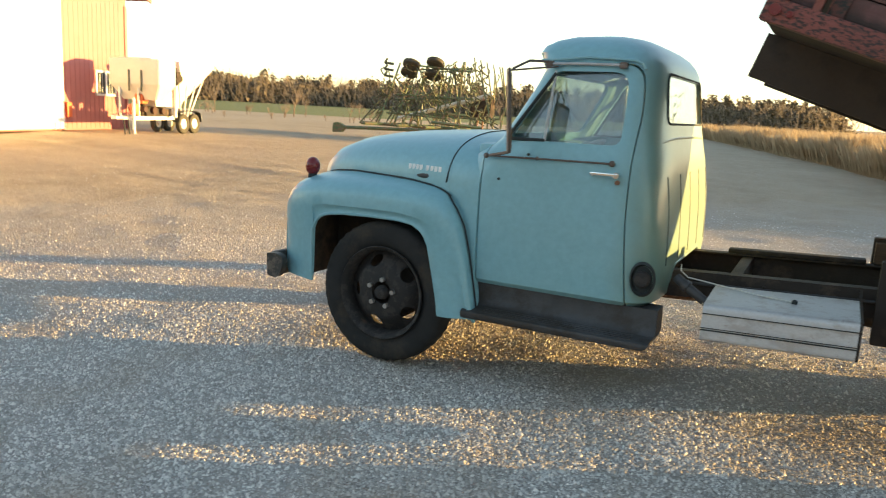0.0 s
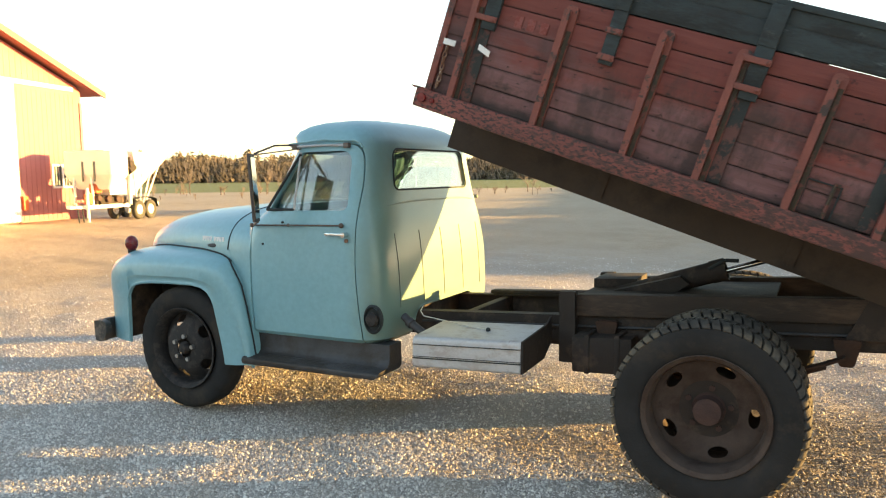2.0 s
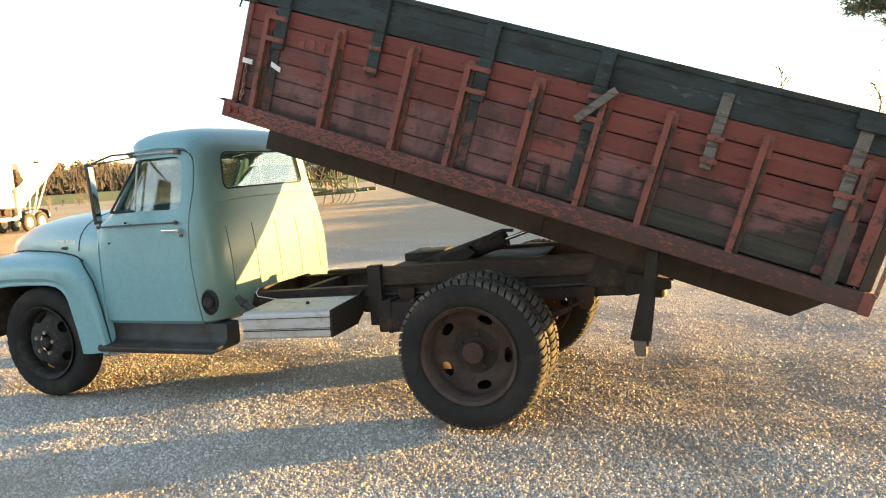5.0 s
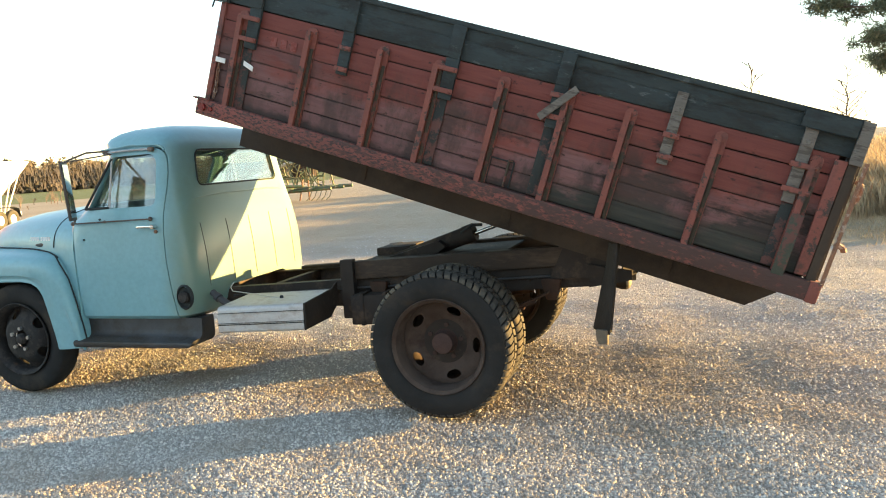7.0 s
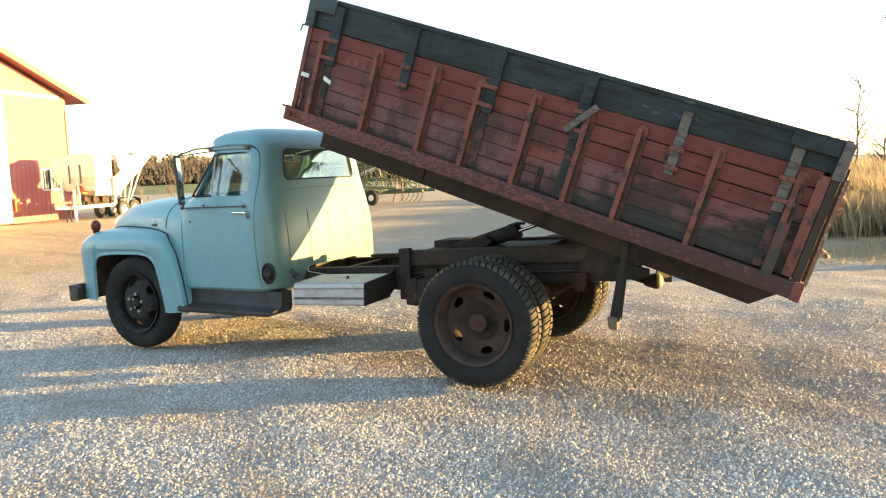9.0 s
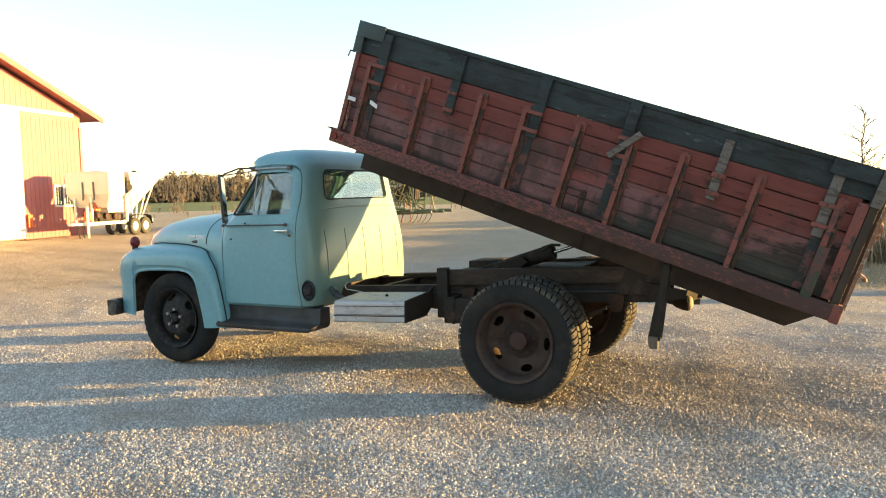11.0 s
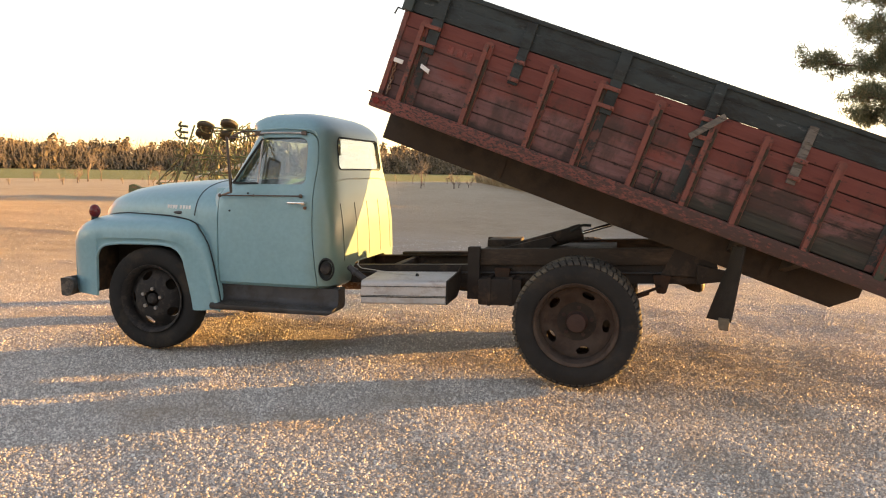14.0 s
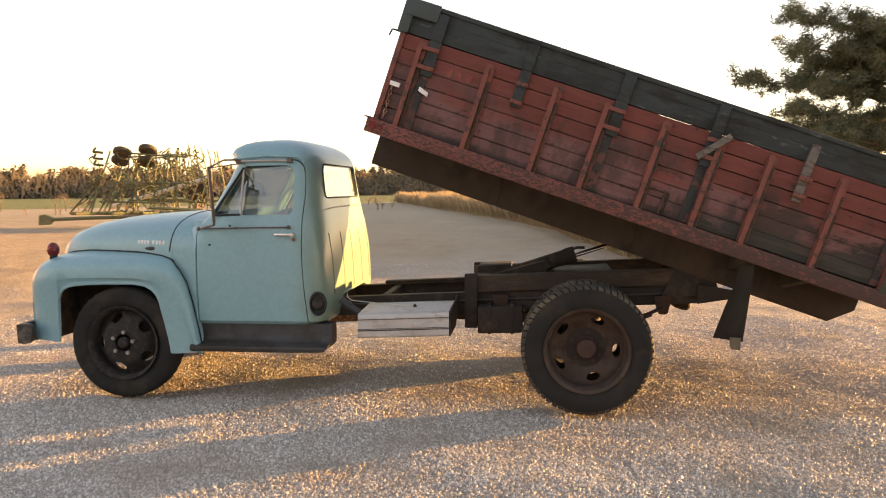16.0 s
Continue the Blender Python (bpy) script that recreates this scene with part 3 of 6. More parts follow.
for y0, y1, side in ((-1.3, -0.45, -1), (0.57, 1.4, 1)):
    door = part("door", cut(shell.copy(), [(prism(B(), DOOR, y0, y1), "INTERSECT")]), M_PAINT, truck)
    pane = cut(cab_solid(0.012), [(cab_solid(0.017), "DIFFERENCE"), (prism(B(), SIDE_WINDOW, y0, y1), "INTERSECT")])
    for v in pane.verts:
        v.co.y -= side * 0.07 * (1.385 - v.co.x)
    part("window_pane", pane, M_GLASS, door, "side window glass", False)
    doors.append(door)
    ys = YC + side * 0.85
    bm = B()
    cyl(bm, (0.955, YC + side * 0.868, 1.462), (0.968, YC + side * 0.79, 1.852), 0.008, n=8)
    part("vent_bar", bm, M_BOX, door, "dull bright vent window bar")
    bm = B()
    yy = YC + side * 0.872
    tube(bm, [(0.735, YC + side * 0.878, 1.468), (0.96, YC + side * 0.870, 1.468)], 0.010)
    tube(bm, [(0.735, YC + side * 0.876, 1.468), (0.972, YC + side * 0.797, 1.84)], 0.010)
    part("vent_seal", bm, M_SEAM, door, "black rubber seal of the vent window")
    bm = B()
    box(bm, 1.255, 1.405, YC + side * 0.945 - 0.008, YC + side * 0.945 + 0.008, 1.307, 1.325, 0.006)
    cyl(bm, (1.395, YC + side * 0.90, 1.314), (1.395, YC + side * 0.95, 1.314), 0.016)
    cyl(bm, (1.27, YC + side * 0.90, 1.314), (1.27, YC + side * 0.945, 1.314), 0.010)
    part("handle", bm, M_CHROME, door, "chrome door handle")
    bm = B()
    cyl(bm, (1.398, YC + side * 0.905, 1.275), (1.398, YC + side * 0.918, 1.275), 0.013)
    part("lock", bm, M_RUST, door)
    for x, z in ((0.715, 1.235), (0.88, 1.385)):
        bm = B()
        lathe(bm, [(0.008, 0.004), (0.008, -0.006), (0.004, -0.009), (0.001, -0.009)], (0, 0, 0), 10)
        bmesh.ops.transform(bm, matrix=Matrix.Translation((x, YC + side * (0.909 if z < 1.3 else 0.897), z)) @ Matrix.Diagonal((1, -side, 1, 1)), verts=bm.verts)
        part("bolt_head", bm, M_SEAM, door)
    bm = B()
    tube(bm, [(0.88, YC + side * 0.80, 1.905), (1.15, YC + side * 0.788, 1.93), (1.40, YC + side * 0.785, 1.918), (1.446, YC + side * 0.790, 1.900), (1.466, YC + side * 0.800, 1.872)], 0.008)
    part("drip_rail", bm, M_PAINT, cab)
shell.free()
part("windshield", cut(cab_solid(0.010), [(cab_solid(0.016), "DIFFERENCE"), (prism(B(), SHIELD, 0.3, 1.02, "x"), "INTERSECT")]), M_GLASS, truck, "curved windshield glass", False)
part("rear_window", cut(cab_solid(0.010), [(cab_solid(0.016), "DIFFERENCE"), (prism(B(), BACKLIGHT, 1.3, 1.8, "x"), "INTERSECT")]), M_GLASS, truck, "rear window glass", False)
# rubber seals round the rear window and the windshield
def cab_back(y, z):
    """How far back the cab's skin stands at a height and a place across."""
    xf, xr, w, q = (interp(z, [(r[0], r[k]) for r in CAB]) for k in (1, 2, 3, 4))
    return (xf + xr) / 2 + (xr - xf) / 2 * max(0.0, 1 - abs((y - YC) / w) ** q) ** (1 / q)


bm = B()
bead = [(cab_back(y, z) + 0.002, y, z) for y, z in rounded([(YC - 0.568, 1.594), (YC + 0.568, 1.594), (YC + 0.528, 1.870), (YC - 0.528, 1.870)], 0.065, 8)]
tube(bm, bead + bead[:1], 0.0065)
part("window_seal", bm, M_SEAM, cab, "black rubber rear window seal")
# bead pressed across the cab's back under the window
bm = B()
tube(bm, [(cab_back(y, 1.515) - 0.001, y, 1.515 - 0.03 * abs((y - YC) / 0.72) ** 4) for y in np.linspace(YC - 0.72, YC + 0.72, 25)], 0.007)
part("pressed_bead", bm, M_PAINT, cab)
# grooves down the cab's back, their shade drawn as thin darker tubes
for k in range(5):
    y = YC - 0.66 + 0.32 * k
    bm = B()
    tube(bm, [(cab_back(y, z) + 0.001, y, z) for z in np.linspace(0.82, 1.31, 9)], 0.0034)
    part("pressed_groove", bm, M_GROOVE, cab)
# rolled lip of the cab's back over the frame, and the dark floor pan behind it
bm = B()
tube(bm, [(cab_back(y, max(z, 0.61)) - 0.004, y, max(z, 0.61)) for y, z in rounded([(YC - 0.49, 0.56), (YC - 0.45, 0.790), (YC + 0.45, 0.790), (YC + 0.49, 0.56)], [0.001, 0.09, 0.09, 0.001], 6)], 0.009)
part("rolled_lip", bm, M_PAINT, cab)
bm = B()
box(bm, 1.20, 1.56, YC - 0.56, YC + 0.56, 0.63, 0.86, 0.02)
part("floor_pan", bm, M_CHASSIS, cab, "grimy black floor pan under the cab")
# fuel filler behind the door
bm = B()
lathe(bm, [(0.080, 0.012), (0.086, -0.012), (0.074, -0.022), (0.066, -0.006), (0.062, 0.012)], (0, 0, 0), 28)
bmesh.ops.transform(bm, matrix=Matrix.Translation((1.580, YC - 0.888, 0.775)) @ Matrix.Diagonal((0.82, 1, 1.12, 1)), verts=bm.verts)
part("filler_ring", bm, M_SEAM, cab, "black rubber ring round the fuel filler")
bm = B()
lathe(bm, [(0.045, 0.01), (0.045, -0.030), (0.036, -0.042), (0.0, -0.044)], (1.578, YC - 0.885, 0.775), 24)
part("filler_cap", bm, M_RIMF, cab, "grimy black fuel filler cap")
bm = B()
lathe(bm, [(0.064, -0.004), (0.03, 0.0), (0.001, 0.0)], (0, 0, 0), 24)
bmesh.ops.transform(bm, matrix=Matrix.Translation((1.580, YC - 0.890, 0.775)) @ Matrix.Diagonal((0.82, 1, 1.12, 1)), verts=bm.verts)
part("filler_well", bm, M_SEAM, cab)
# inside the cab
bm = B()
box(bm, 1.02, 1.50, YC - 0.74, YC + 0.74, 0.98, 1.14, 0.05)
box(bm, 1.34, 1.50, YC - 0.72, YC + 0.72, 1.05, 1.50, 0.05)
part("bench_seat", bm, M_SEAT, truck, "worn grey vinyl bench seat")
bm = B()
box(bm, 0.52, 0.74, YC - 0.80, YC + 0.80, 1.22, 1.43, 0.04)
part("dashboard", bm, M_PAINT, truck)
bm = B()
cen, ax = Vector((0.96, YC - 0.36, 1.385)), Vector((-0.42, 0, 0.90)).normalized()
sx, sy = Vector((0, 1, 0)), ax.cross(Vector((0, 1, 0)))
ringp = [cen + 0.205 * (math.cos(t) * sx + math.sin(t) * sy) for t in (2 * math.pi * i / 28 for i in range(29))]
tube(bm, ringp, 0.013)
for a in (0.3, 2.4, 4.5):
    cyl(bm, cen - ax * 0.02, cen + 0.2 * (math.cos(a) * sx + math.sin(a) * sy), 0.008, n=6)
cyl(bm, cen, cen - ax * 0.6, 0.022)
part("steering_wheel", bm, M_TANK, truck, "thin ivory steering wheel on its column")
# hood: level sides that round over into a crowned top
HOOD = [  # x, half width, shoulder z, crown z, skirt z
    (-0.845, 0.36, 1.10, 1.135, 1.06), (-0.83, 0.43, 1.16, 1.20, 1.05), (-0.78, 0.51, 1.235, 1.285, 1.05), (-0.70, 0.565, 1.29, 1.345, 1.06), (-0.55, 0.625, 1.335, 1.40, 1.07),
    (-0.30, 0.70, 1.372, 1.445, 1.08), (0.0, 0.78, 1.398, 1.47, 1.08), (0.25, 0.845, 1.41, 1.485, 1.06), (0.385, 0.872, 1.415, 1.49, 1.04), (0.50, 0.895, 1.415, 1.49, 1.02), (0.596, 0.909, 1.41, 1.485, 1.0)]


def hood_at(x, k):
    return interp(x, [(r[0], r[k]) for r in HOOD])


def hood_ring(x, n=37):
    w, zs, zc, zk = (hood_at(x, k) for k in (1, 2, 3, 4))
    row = []
    for i in range(n):
        c, s = math.cos(math.pi * i / (n - 1)), math.sin(math.pi * i / (n - 1))
        yy = w * math.copysign(abs(c) ** 0.40, c)
        row.append((x, YC + yy, zk + (zs - zk) * abs(s) ** 0.42 + (zc - zs) * max(0.0, 1 - (yy / w) ** 2)))
    return row


def hood_side(x, z):
    """How far out the hood's side stands at a height."""
    row = hood_ring(x, 73)[:37]
    return float(np.interp(z, [p[2] for p in row], [p[1] - YC for p in row]))


xs_hood = sorted({r[0] for r in HOOD if r[0] < 0.4} | {-0.815, -0.74, -0.62, -0.42, -0.15, 0.12, 0.34})
part("hood", cut(loft(B(), [hood_ring(x) for x in xs_hood], closed=False), [], 0.012), M_PAINT, truck)
rings = []
for x in (0.386, 0.42, 0.46, 0.50, 0.55, 0.592):
    row = hood_ring(x)
    rings.append([(x, row[0][1], 0.64)] + row + [(x, row[-1][1], 0.64)])
part("cowl", cut(loft(B(), rings, closed=False), [], 0.02), M_PAINT, truck)
bm = B()
gap = hood_ring(0.365)
tube(bm, [(0.345 + 0.048 * max(0.0, (z - 1.08) / 0.36), YC + (y - YC) * 1.0005, z + 0.0015) for _, y, z in gap[1:-1]], 0.005)
part("hood_gap", bm, M_SEAM, cab, "dark gap behind the hood")

# emblem on the hood side: plain bars in place of the maker's lettering
for side in (-1, 1):
    for x in (0.050, 0.080, 0.110, 0.140, 0.192, 0.228, 0.259, 0.290):
        yy = YC + side * (hood_side(x, 1.248) + 0.002)
        bm = B()
        box(bm, x, x + 0.021, yy - 0.004, yy + 0.004, 1.232, 1.264, 0.002)
        emblem = part("badge_bar", bm, M_WHITE, truck, "white badge bar on the hood side")
    bm = B()
    ball(bm, (0.190, YC + side * (hood_side(0.19, 1.200) + 0.001), 1.200), 0.060, (1, 0.12, 0.24))
    part("badge_base", bm, M_BUMPER, emblem)

# front fenders
OUT = [(-0.845, 0.85), (-0.82, 0.897), (-0.76, 0.94), (-0.6, 0.975), (-0.2, 1.000), (0.3, 1.006), (0.5, 0.998), (0.637, 0.972)]
for side in (-1, 1):
    arch_x = [-0.545, -0.52, -0.49, -0.45, -0.40, -0.30, -0.1, 0.1, 0.20, 0.26, 0.29, 0.315, 0.335, 0.36, 0.385, 0.398, 0.405]
    arch_z = [0.80, 0.855, 0.885, 0.905, 0.915, 0.926, 0.932, 0.932, 0.918, 0.885, 0.85, 0.80, 0.72, 0.62, 0.51, 0.44, 0.385]
    rings = []
    for x in sorted({-0.845, -0.838, -0.82, -0.79, -0.74, -0.66, -0.60, -0.549, *arch_x, 0.409, 0.45, 0.50, 0.54, 0.58, 0.61, 0.628, 0.637}):
        zt, yo = interp(x, TOP), interp(x, OUT)
        yin = interp(x, [(-0.845, 0.52), (-0.6, 0.50), (0.0, 0.60), (0.40, 0.70), (0.637, 0.84)])
        zb = interp(x, [(-0.845, 0.62), (-0.83, 0.50), (-0.80, 0.465), (0.3, 0.40), (0.42, 0.378), (0.637, 0.392)])
        if -0.546 < x < 0.406:
            zb = float(np.interp(x, arch_x, arch_z))
        zb = min(zb, zt - 0.012)
        drop = min(0.20, (zt - zb) * 0.8)
        row = []
        for i in range(13):
            t = math.pi / 2 * i / 12
            row.append((x, YC + side * (yin + (yo - yin) * math.sin(t) ** 0.85), zt - drop * (1 - max(0.0, math.cos(t)) ** 0.50)))
        for i in range(1, 8):
            z = zt - drop + (zb - zt + drop) * i / 7
            row.append((x, YC + side * (yo - 0.012 * math.sin(math.pi * i / 7) - 0.015 * i / 7), z))
        rings.append(row)
    bm = loft(B(), rings, closed=False)
    fender = part("fender", cut(bm, [], 0.010), M_PAINT, truck)
    # rolled lip of the wheel arch
    bm = B()
    yl = YC + side * 0.978
    pts = [(-0.545, yl, 0.47), (-0.545, yl, 0.62)] + [(px, yl, pz) for px, pz in zip(arch_x, arch_z)]
    tube(bm, pts, 0.010)
    part("arch_lip", bm, M_PAINT, fender)
    # nose panel with the headlamp
    bm = B()
    rows = [[(-0.836 - 0.012 * math.sin(math.pi * j / 8), YC + side * (0.50 + 0.36 * i / 6), 0.50 + (0.52 if i < 5 else 0.47) * j / 8) for i in range(7)] for j in range(9)]
    part("nose", cut(loft(bm, rows, closed=False), [], 0.01), M_PAINT, fender)
    bm = B()
    lathe(bm, [(0.105, 0.02), (0.112, -0.02), (0.095, -0.035), (0.09, -0.01)], (0, 0, 0), 28)
    bmesh.ops.transform(bm, matrix=Matrix.Translation((-0.845, YC + side * 0.70, 0.90)) @ pose(0, 0, 0, 0, 0, -90), verts=bm.verts)
    lamp = part("headlamp", bm, M_CHROME, fender, "chrome headlamp rim")
    bm = B()
    ball(bm, (-0.845, YC + side * 0.70, 0.90), 0.092, (0.45, 1, 1))
    part("lens", bm, M_WHITE, lamp)
    # dark seams where the fender meets the hood and the cab
    def fender_z(x, y):
        zt, yo = interp(x, TOP), interp(x, OUT)
        yin = interp(x, [(-0.845, 0.52), (-0.6, 0.50), (0.0, 0.60), (0.40, 0.70), (0.637, 0.84)])
        zb = interp(x, [(-0.80, 0.465), (-0.5, 0.92), (0.2, 0.92), (0.42, 0.378), (0.637, 0.392)])
        t = math.asin(min(1.0, max(0.0, (y - yin) / (yo - yin))) ** (1 / 0.85))
        return zt - min(0.20, (zt - zb) * 0.8) * (1 - max(0.0, math.cos(t)) ** 0.50)
    bm = B()
    tube(bm, [(x, YC + side * (hood_at(x, 1) + 0.004), fender_z(x, hood_at(x, 1) + 0.004) + 0.003) for x in np.linspace(-0.76, 0.40, 16)], 0.007)
    part("hood_seam", bm, M_SEAM, fender, "dark seam along the hood")
    bm = B()
    seam = []
    for x in np.linspace(0.352, 0.632, 30):
        reach_y = min(0.921, 0.876 + 0.045 * min(1.0, (x - 0.352) / 0.10))
        seam.append((x + 0.006, YC + side * reach_y, fender_z(x, reach_y - 0.003) + 0.004))
    tube(bm, seam, 0.006)
    part("cab_seam", bm, M_SEAM, fender, "dark seam along the cab")
    bm = B()
    box(bm, -0.640, -0.625, *sorted((YC + side * 0.45, YC + side * 0.935)), 0.47, 0.99, 0.004)
    part("splash_panel", bm, M_CHASSIS, fender, "black splash panel in the wheel house")
    # marker lamp
    bm = B()
    ball(bm, (-0.685, YC + side * 0.80, 1.186), 0.058, (0.85, 0.85, 1.05))
    marker = part("marker_lamp", bm, M_LENS, fender, "dark red round marker lamp")
    bm = B()
    cyl(bm, (-0.685, YC + side * 0.80, 1.09), (-0.685, YC + side * 0.80, 1.15), 0.03)
    part("lamp_foot", bm, M_SEAM, fender)

# grille and bumper
bm = B()
box(bm, -0.80, -0.77, YC - 0.56, YC + 0.56, 0.50, 1.08, 0.02)
grille = part("grille", bm, M_SEAM, truck)
for k in range(3):
    bm = B()
    box(bm, -0.85, -0.80, YC - 0.55, YC + 0.55, 0.62 + 0.16 * k, 0.70 + 0.16 * k, 0.02)
    part("grille_bar", bm, M_WHITE, grille)
bm = B()
box(bm, -0.885, -0.84, YC - 0.99, YC + 0.99, 0.435, 0.605, 0.018)
for s in (-1, 1):
    wrap = rounded([(-0.888, 0.598), (-0.80, 0.606), (-0.752, 0.580), (-0.758, 0.500), (-0.80, 0.436), (-0.880, 0.446)], [0.012, 0.03, 0.02, 0.03, 0.03, 0.015])
    prism(bm, wrap, *sorted((YC + s * 0.968, YC + s * 1.018)))
part("front_bumper", bm, M_BUMPER, truck, "black steel front bumper")

# running boards
for side in (-1, 1):
    riser = [(0.700, 0.603), (0.846, 0.603), (0.852, 0.520), (0.862, 0.482), (0.885, 0.462), (0.975, 0.452), (0.990, 0.444), (0.994, 0.430), (0.988, 0.408), (0.970, 0.398), (0.700, 0.402)]
    bm = prism(B(), [(YC + side * y, z) for y, z in riser], 0.56, 1.70, "x")
    ends = rounded([(0.55, 0.39), (1.672, 0.405), (1.668, 0.62), (0.55, 0.62)], [0.004, 0.075, 0.012, 0.004], 8)
    lo, hi = sorted((YC + side * 0.6, YC + side * 1.1))
    board = part("running_board", cut(bm, [(prism(B(), ends, lo, hi), "INTERSECT")]), M_STEP, truck, "scuffed grey steel running board with a dusty riser")
    for k in range(4):
        bm = B()
        ya = YC + side * (0.895 + 0.024 * k)
        zt = 0.4615 - 0.112 * (0.010 + 0.024 * k)
        box(bm, 0.68, 1.56, ya - 0.006, ya + 0.006, zt - 0.004, zt + 0.003, 0.002)
        part("tread_rib", bm, M_STEP, board)

# wheels
TYRE = [(0.285, 0.075), (0.300, 0.092), (0.345, 0.107), (0.395, 0.110), (0.425, 0.100), (0.440, 0.092), (0.452, 0.070), (0.455, 0.0),
        (0.452, -0.070), (0.440, -0.092), (0.425, -0.100), (0.395, -0.110), (0.345, -0.107), (0.300, -0.092), (0.285, -0.075)]


def wheel(x, y, z, r, out, disc, front):
    """One wheel at the hub's height; out: +1 or -1, the side that its dish looks to; disc: how far the disc stands out of the tyre's middle."""
    k = r / 0.455
    material = M_RIMF if front else M_RIMR
    rim = B()
    rr = 0.285 * k
    lathe(rim, [(rr * 1.0, 0.085), (rr * 1.055, 0.098), (rr * 1.04, 0.104), (rr * 0.97, 0.088), (rr * 0.93, 0.05), (rr * 0.92, -0.05), (rr * 0.97, -0.088), (rr * 1.04, -0.104), (rr * 1.0, -0.085)], (0, 0, 0), 48)
    # disc with hand holes
    plate = B()
    if front:
        prof = [(rr * 0.925, disc - 0.085), (rr * 0.80, disc - 0.070), (rr * 0.66, disc - 0.02), (rr * 0.52, disc), (rr * 0.25, disc)]
    else:
        prof = [(rr * 0.925, disc + 0.005), (rr * 0.80, disc + 0.012), (rr * 0.62, disc - 0.01), (rr * 0.45, disc - 0.035), (rr * 0.2, disc - 0.04)]
    lathe(plate, prof, (0, 0, 0), 60)
    holes = []
    for i in range(5):
        a = 2 * math.pi * (i + (0.53 if front else 0.944)) / 5
        h = B()
        cyl(h, (0, -0.4, 0), (0, 0.4, 0), 0.048 * k, n=20)
        mm = Matrix.Rotation(-a, 4, "Y") @ Matrix.Translation((rr * (0.72 if front else 0.735), 0, 0)) @ Matrix.Diagonal((0.75 if front else 0.56, 1, 1.0, 1))
        bmesh.ops.transform(h, matrix=mm, verts=h.verts)
        holes.append((h, "DIFFERENCE"))
    plate = cut(plate, holes, 0.008)
    tmp = bpy.data.meshes.new("t")
    plate.to_mesh(tmp)
    plate.free()
    rim.from_mesh(tmp)
    bpy.data.meshes.remove(tmp)
    m = Matrix.Translation((x, y, z)) @ Matrix.Diagonal((1, out, 1, 1))

    def put(name, b, mt, parent, label=""):
        bmesh.ops.transform(b, matrix=m, verts=b.verts)
        return part(name, b, mt, parent, label)
    w = put("wheel", rim, material, truck, "dusty black front wheel" if front else "rusty brown rear wheel")
    ty = B()
    if front:
        lathe(ty, [(a * k, b * 0.86) for a, b in TYRE], (0, 0, 0), 160, 0.007, (5, 6, 8, 9))
    else:
        lathe(ty, [((a - (0.015 if a > 0.43 else 0.0)) * k, b) for a, b in TYRE], (0, 0, 0), 96)
    put("tyre", ty, M_RUBBER, w, "worn black tyre")
    if not front:
        # two staggered rows of slanted lug blocks
        tread = B()
        count = 58
        edge = [(0.431, 0.0985, 0.0), (0.4425, 0.0925, 0.10), (0.4535, 0.073, 0.22), (0.4565, 0.010, 0.46), (0.438, 0.010, 0.46), (0.415, 0.088, 0.0)]
        for i in range(count):
            for row in (-1, 1):
                loft(tread, [[(q * k * math.cos(a), row * yy, q * k * math.sin(a)) for q, yy, a in ((q, yy, 2 * math.pi * (i + 0.5 * (row > 0) + lean + half) / count) for q, yy, lean in edge)] for half in (-0.38, 0.38)])
        put("tread", tread, M_TREAD, w, "dusty lug blocks of the tyre")
    hub = B()
    hr = rr * (0.13 if front else 0.25)
    d = disc if front else disc - 0.04
    lathe(hub, [(hr * 1.25, d - 0.01), (hr * 1.2, d + 0.015), (hr, d + 0.03), (hr * 0.92, d + (0.035 if front else 0.09)), (hr * 0.5, d + (0.04 if front else 0.10)), (0.002, d + (0.042 if front else 0.10))], (0, 0, 0), 28)
    put("hub", hub, M_RIMF if front else M_HUB, w)
    drum = B()
    inner = -0.10 if front else -0.16
    lathe(drum, [(0.002, inner + 0.06), (0.185, inner + 0.06), (0.195, inner + 0.05), (0.195, inner - 0.04), (0.002, inner - 0.04)], (0, 0, 0), 36)
    put("brake_drum", drum, M_CHASSIS, w, "rusty black brake drum")
    for i in range(5):
        a = 2 * math.pi * (i + 0.14) / 5
        nb = B()
        q = rr * (0.31 if front else 0.37)
        cyl(nb, (q * math.cos(a), d - 0.005, q * math.sin(a)), (q * math.cos(a), d + 0.032, q * math.sin(a)), 0.016, n=6)
        put("lug_nut", nb, M_NUT if front else M_HUB, w)
    return w


for side in (-1, 1):
    wheel(-0.015, YC + side * 0.868, 0.452, 0.452, side, 0.075, True)
    wheel(3.63, YC + side * 1.01, 0.478, 0.478, side, -0.045, False)
    wheel(3.63, YC + side * 0.745, 0.478, 0.478, -side, -0.045, False)
bm = B()
cyl(bm, (0, YC - 0.85, 0.45), (0, YC + 0.85, 0.45), 0.045)
part("front_axle", bm, M_CHASSIS, truck)
bm = B()
cyl(bm, (3.63, YC - 0.95, 0.478), (3.63, YC + 0.95, 0.478), 0.075)
ball(bm, (3.63, YC, 0.478), 0.20)
part("rear_axle", bm, M_CHASSIS, truck)
# inner walls of the wheel house
for s in (-1, 1):
    bm = B()
    box(bm, -0.70, 0.44, YC + s * 0.56 - 0.01, YC + s * 0.56 + 0.01, 0.55, 1.06)
    part("wheel_house", bm, M_CHASSIS, truck, "dark grimy wheel house wall")
    bm = B()
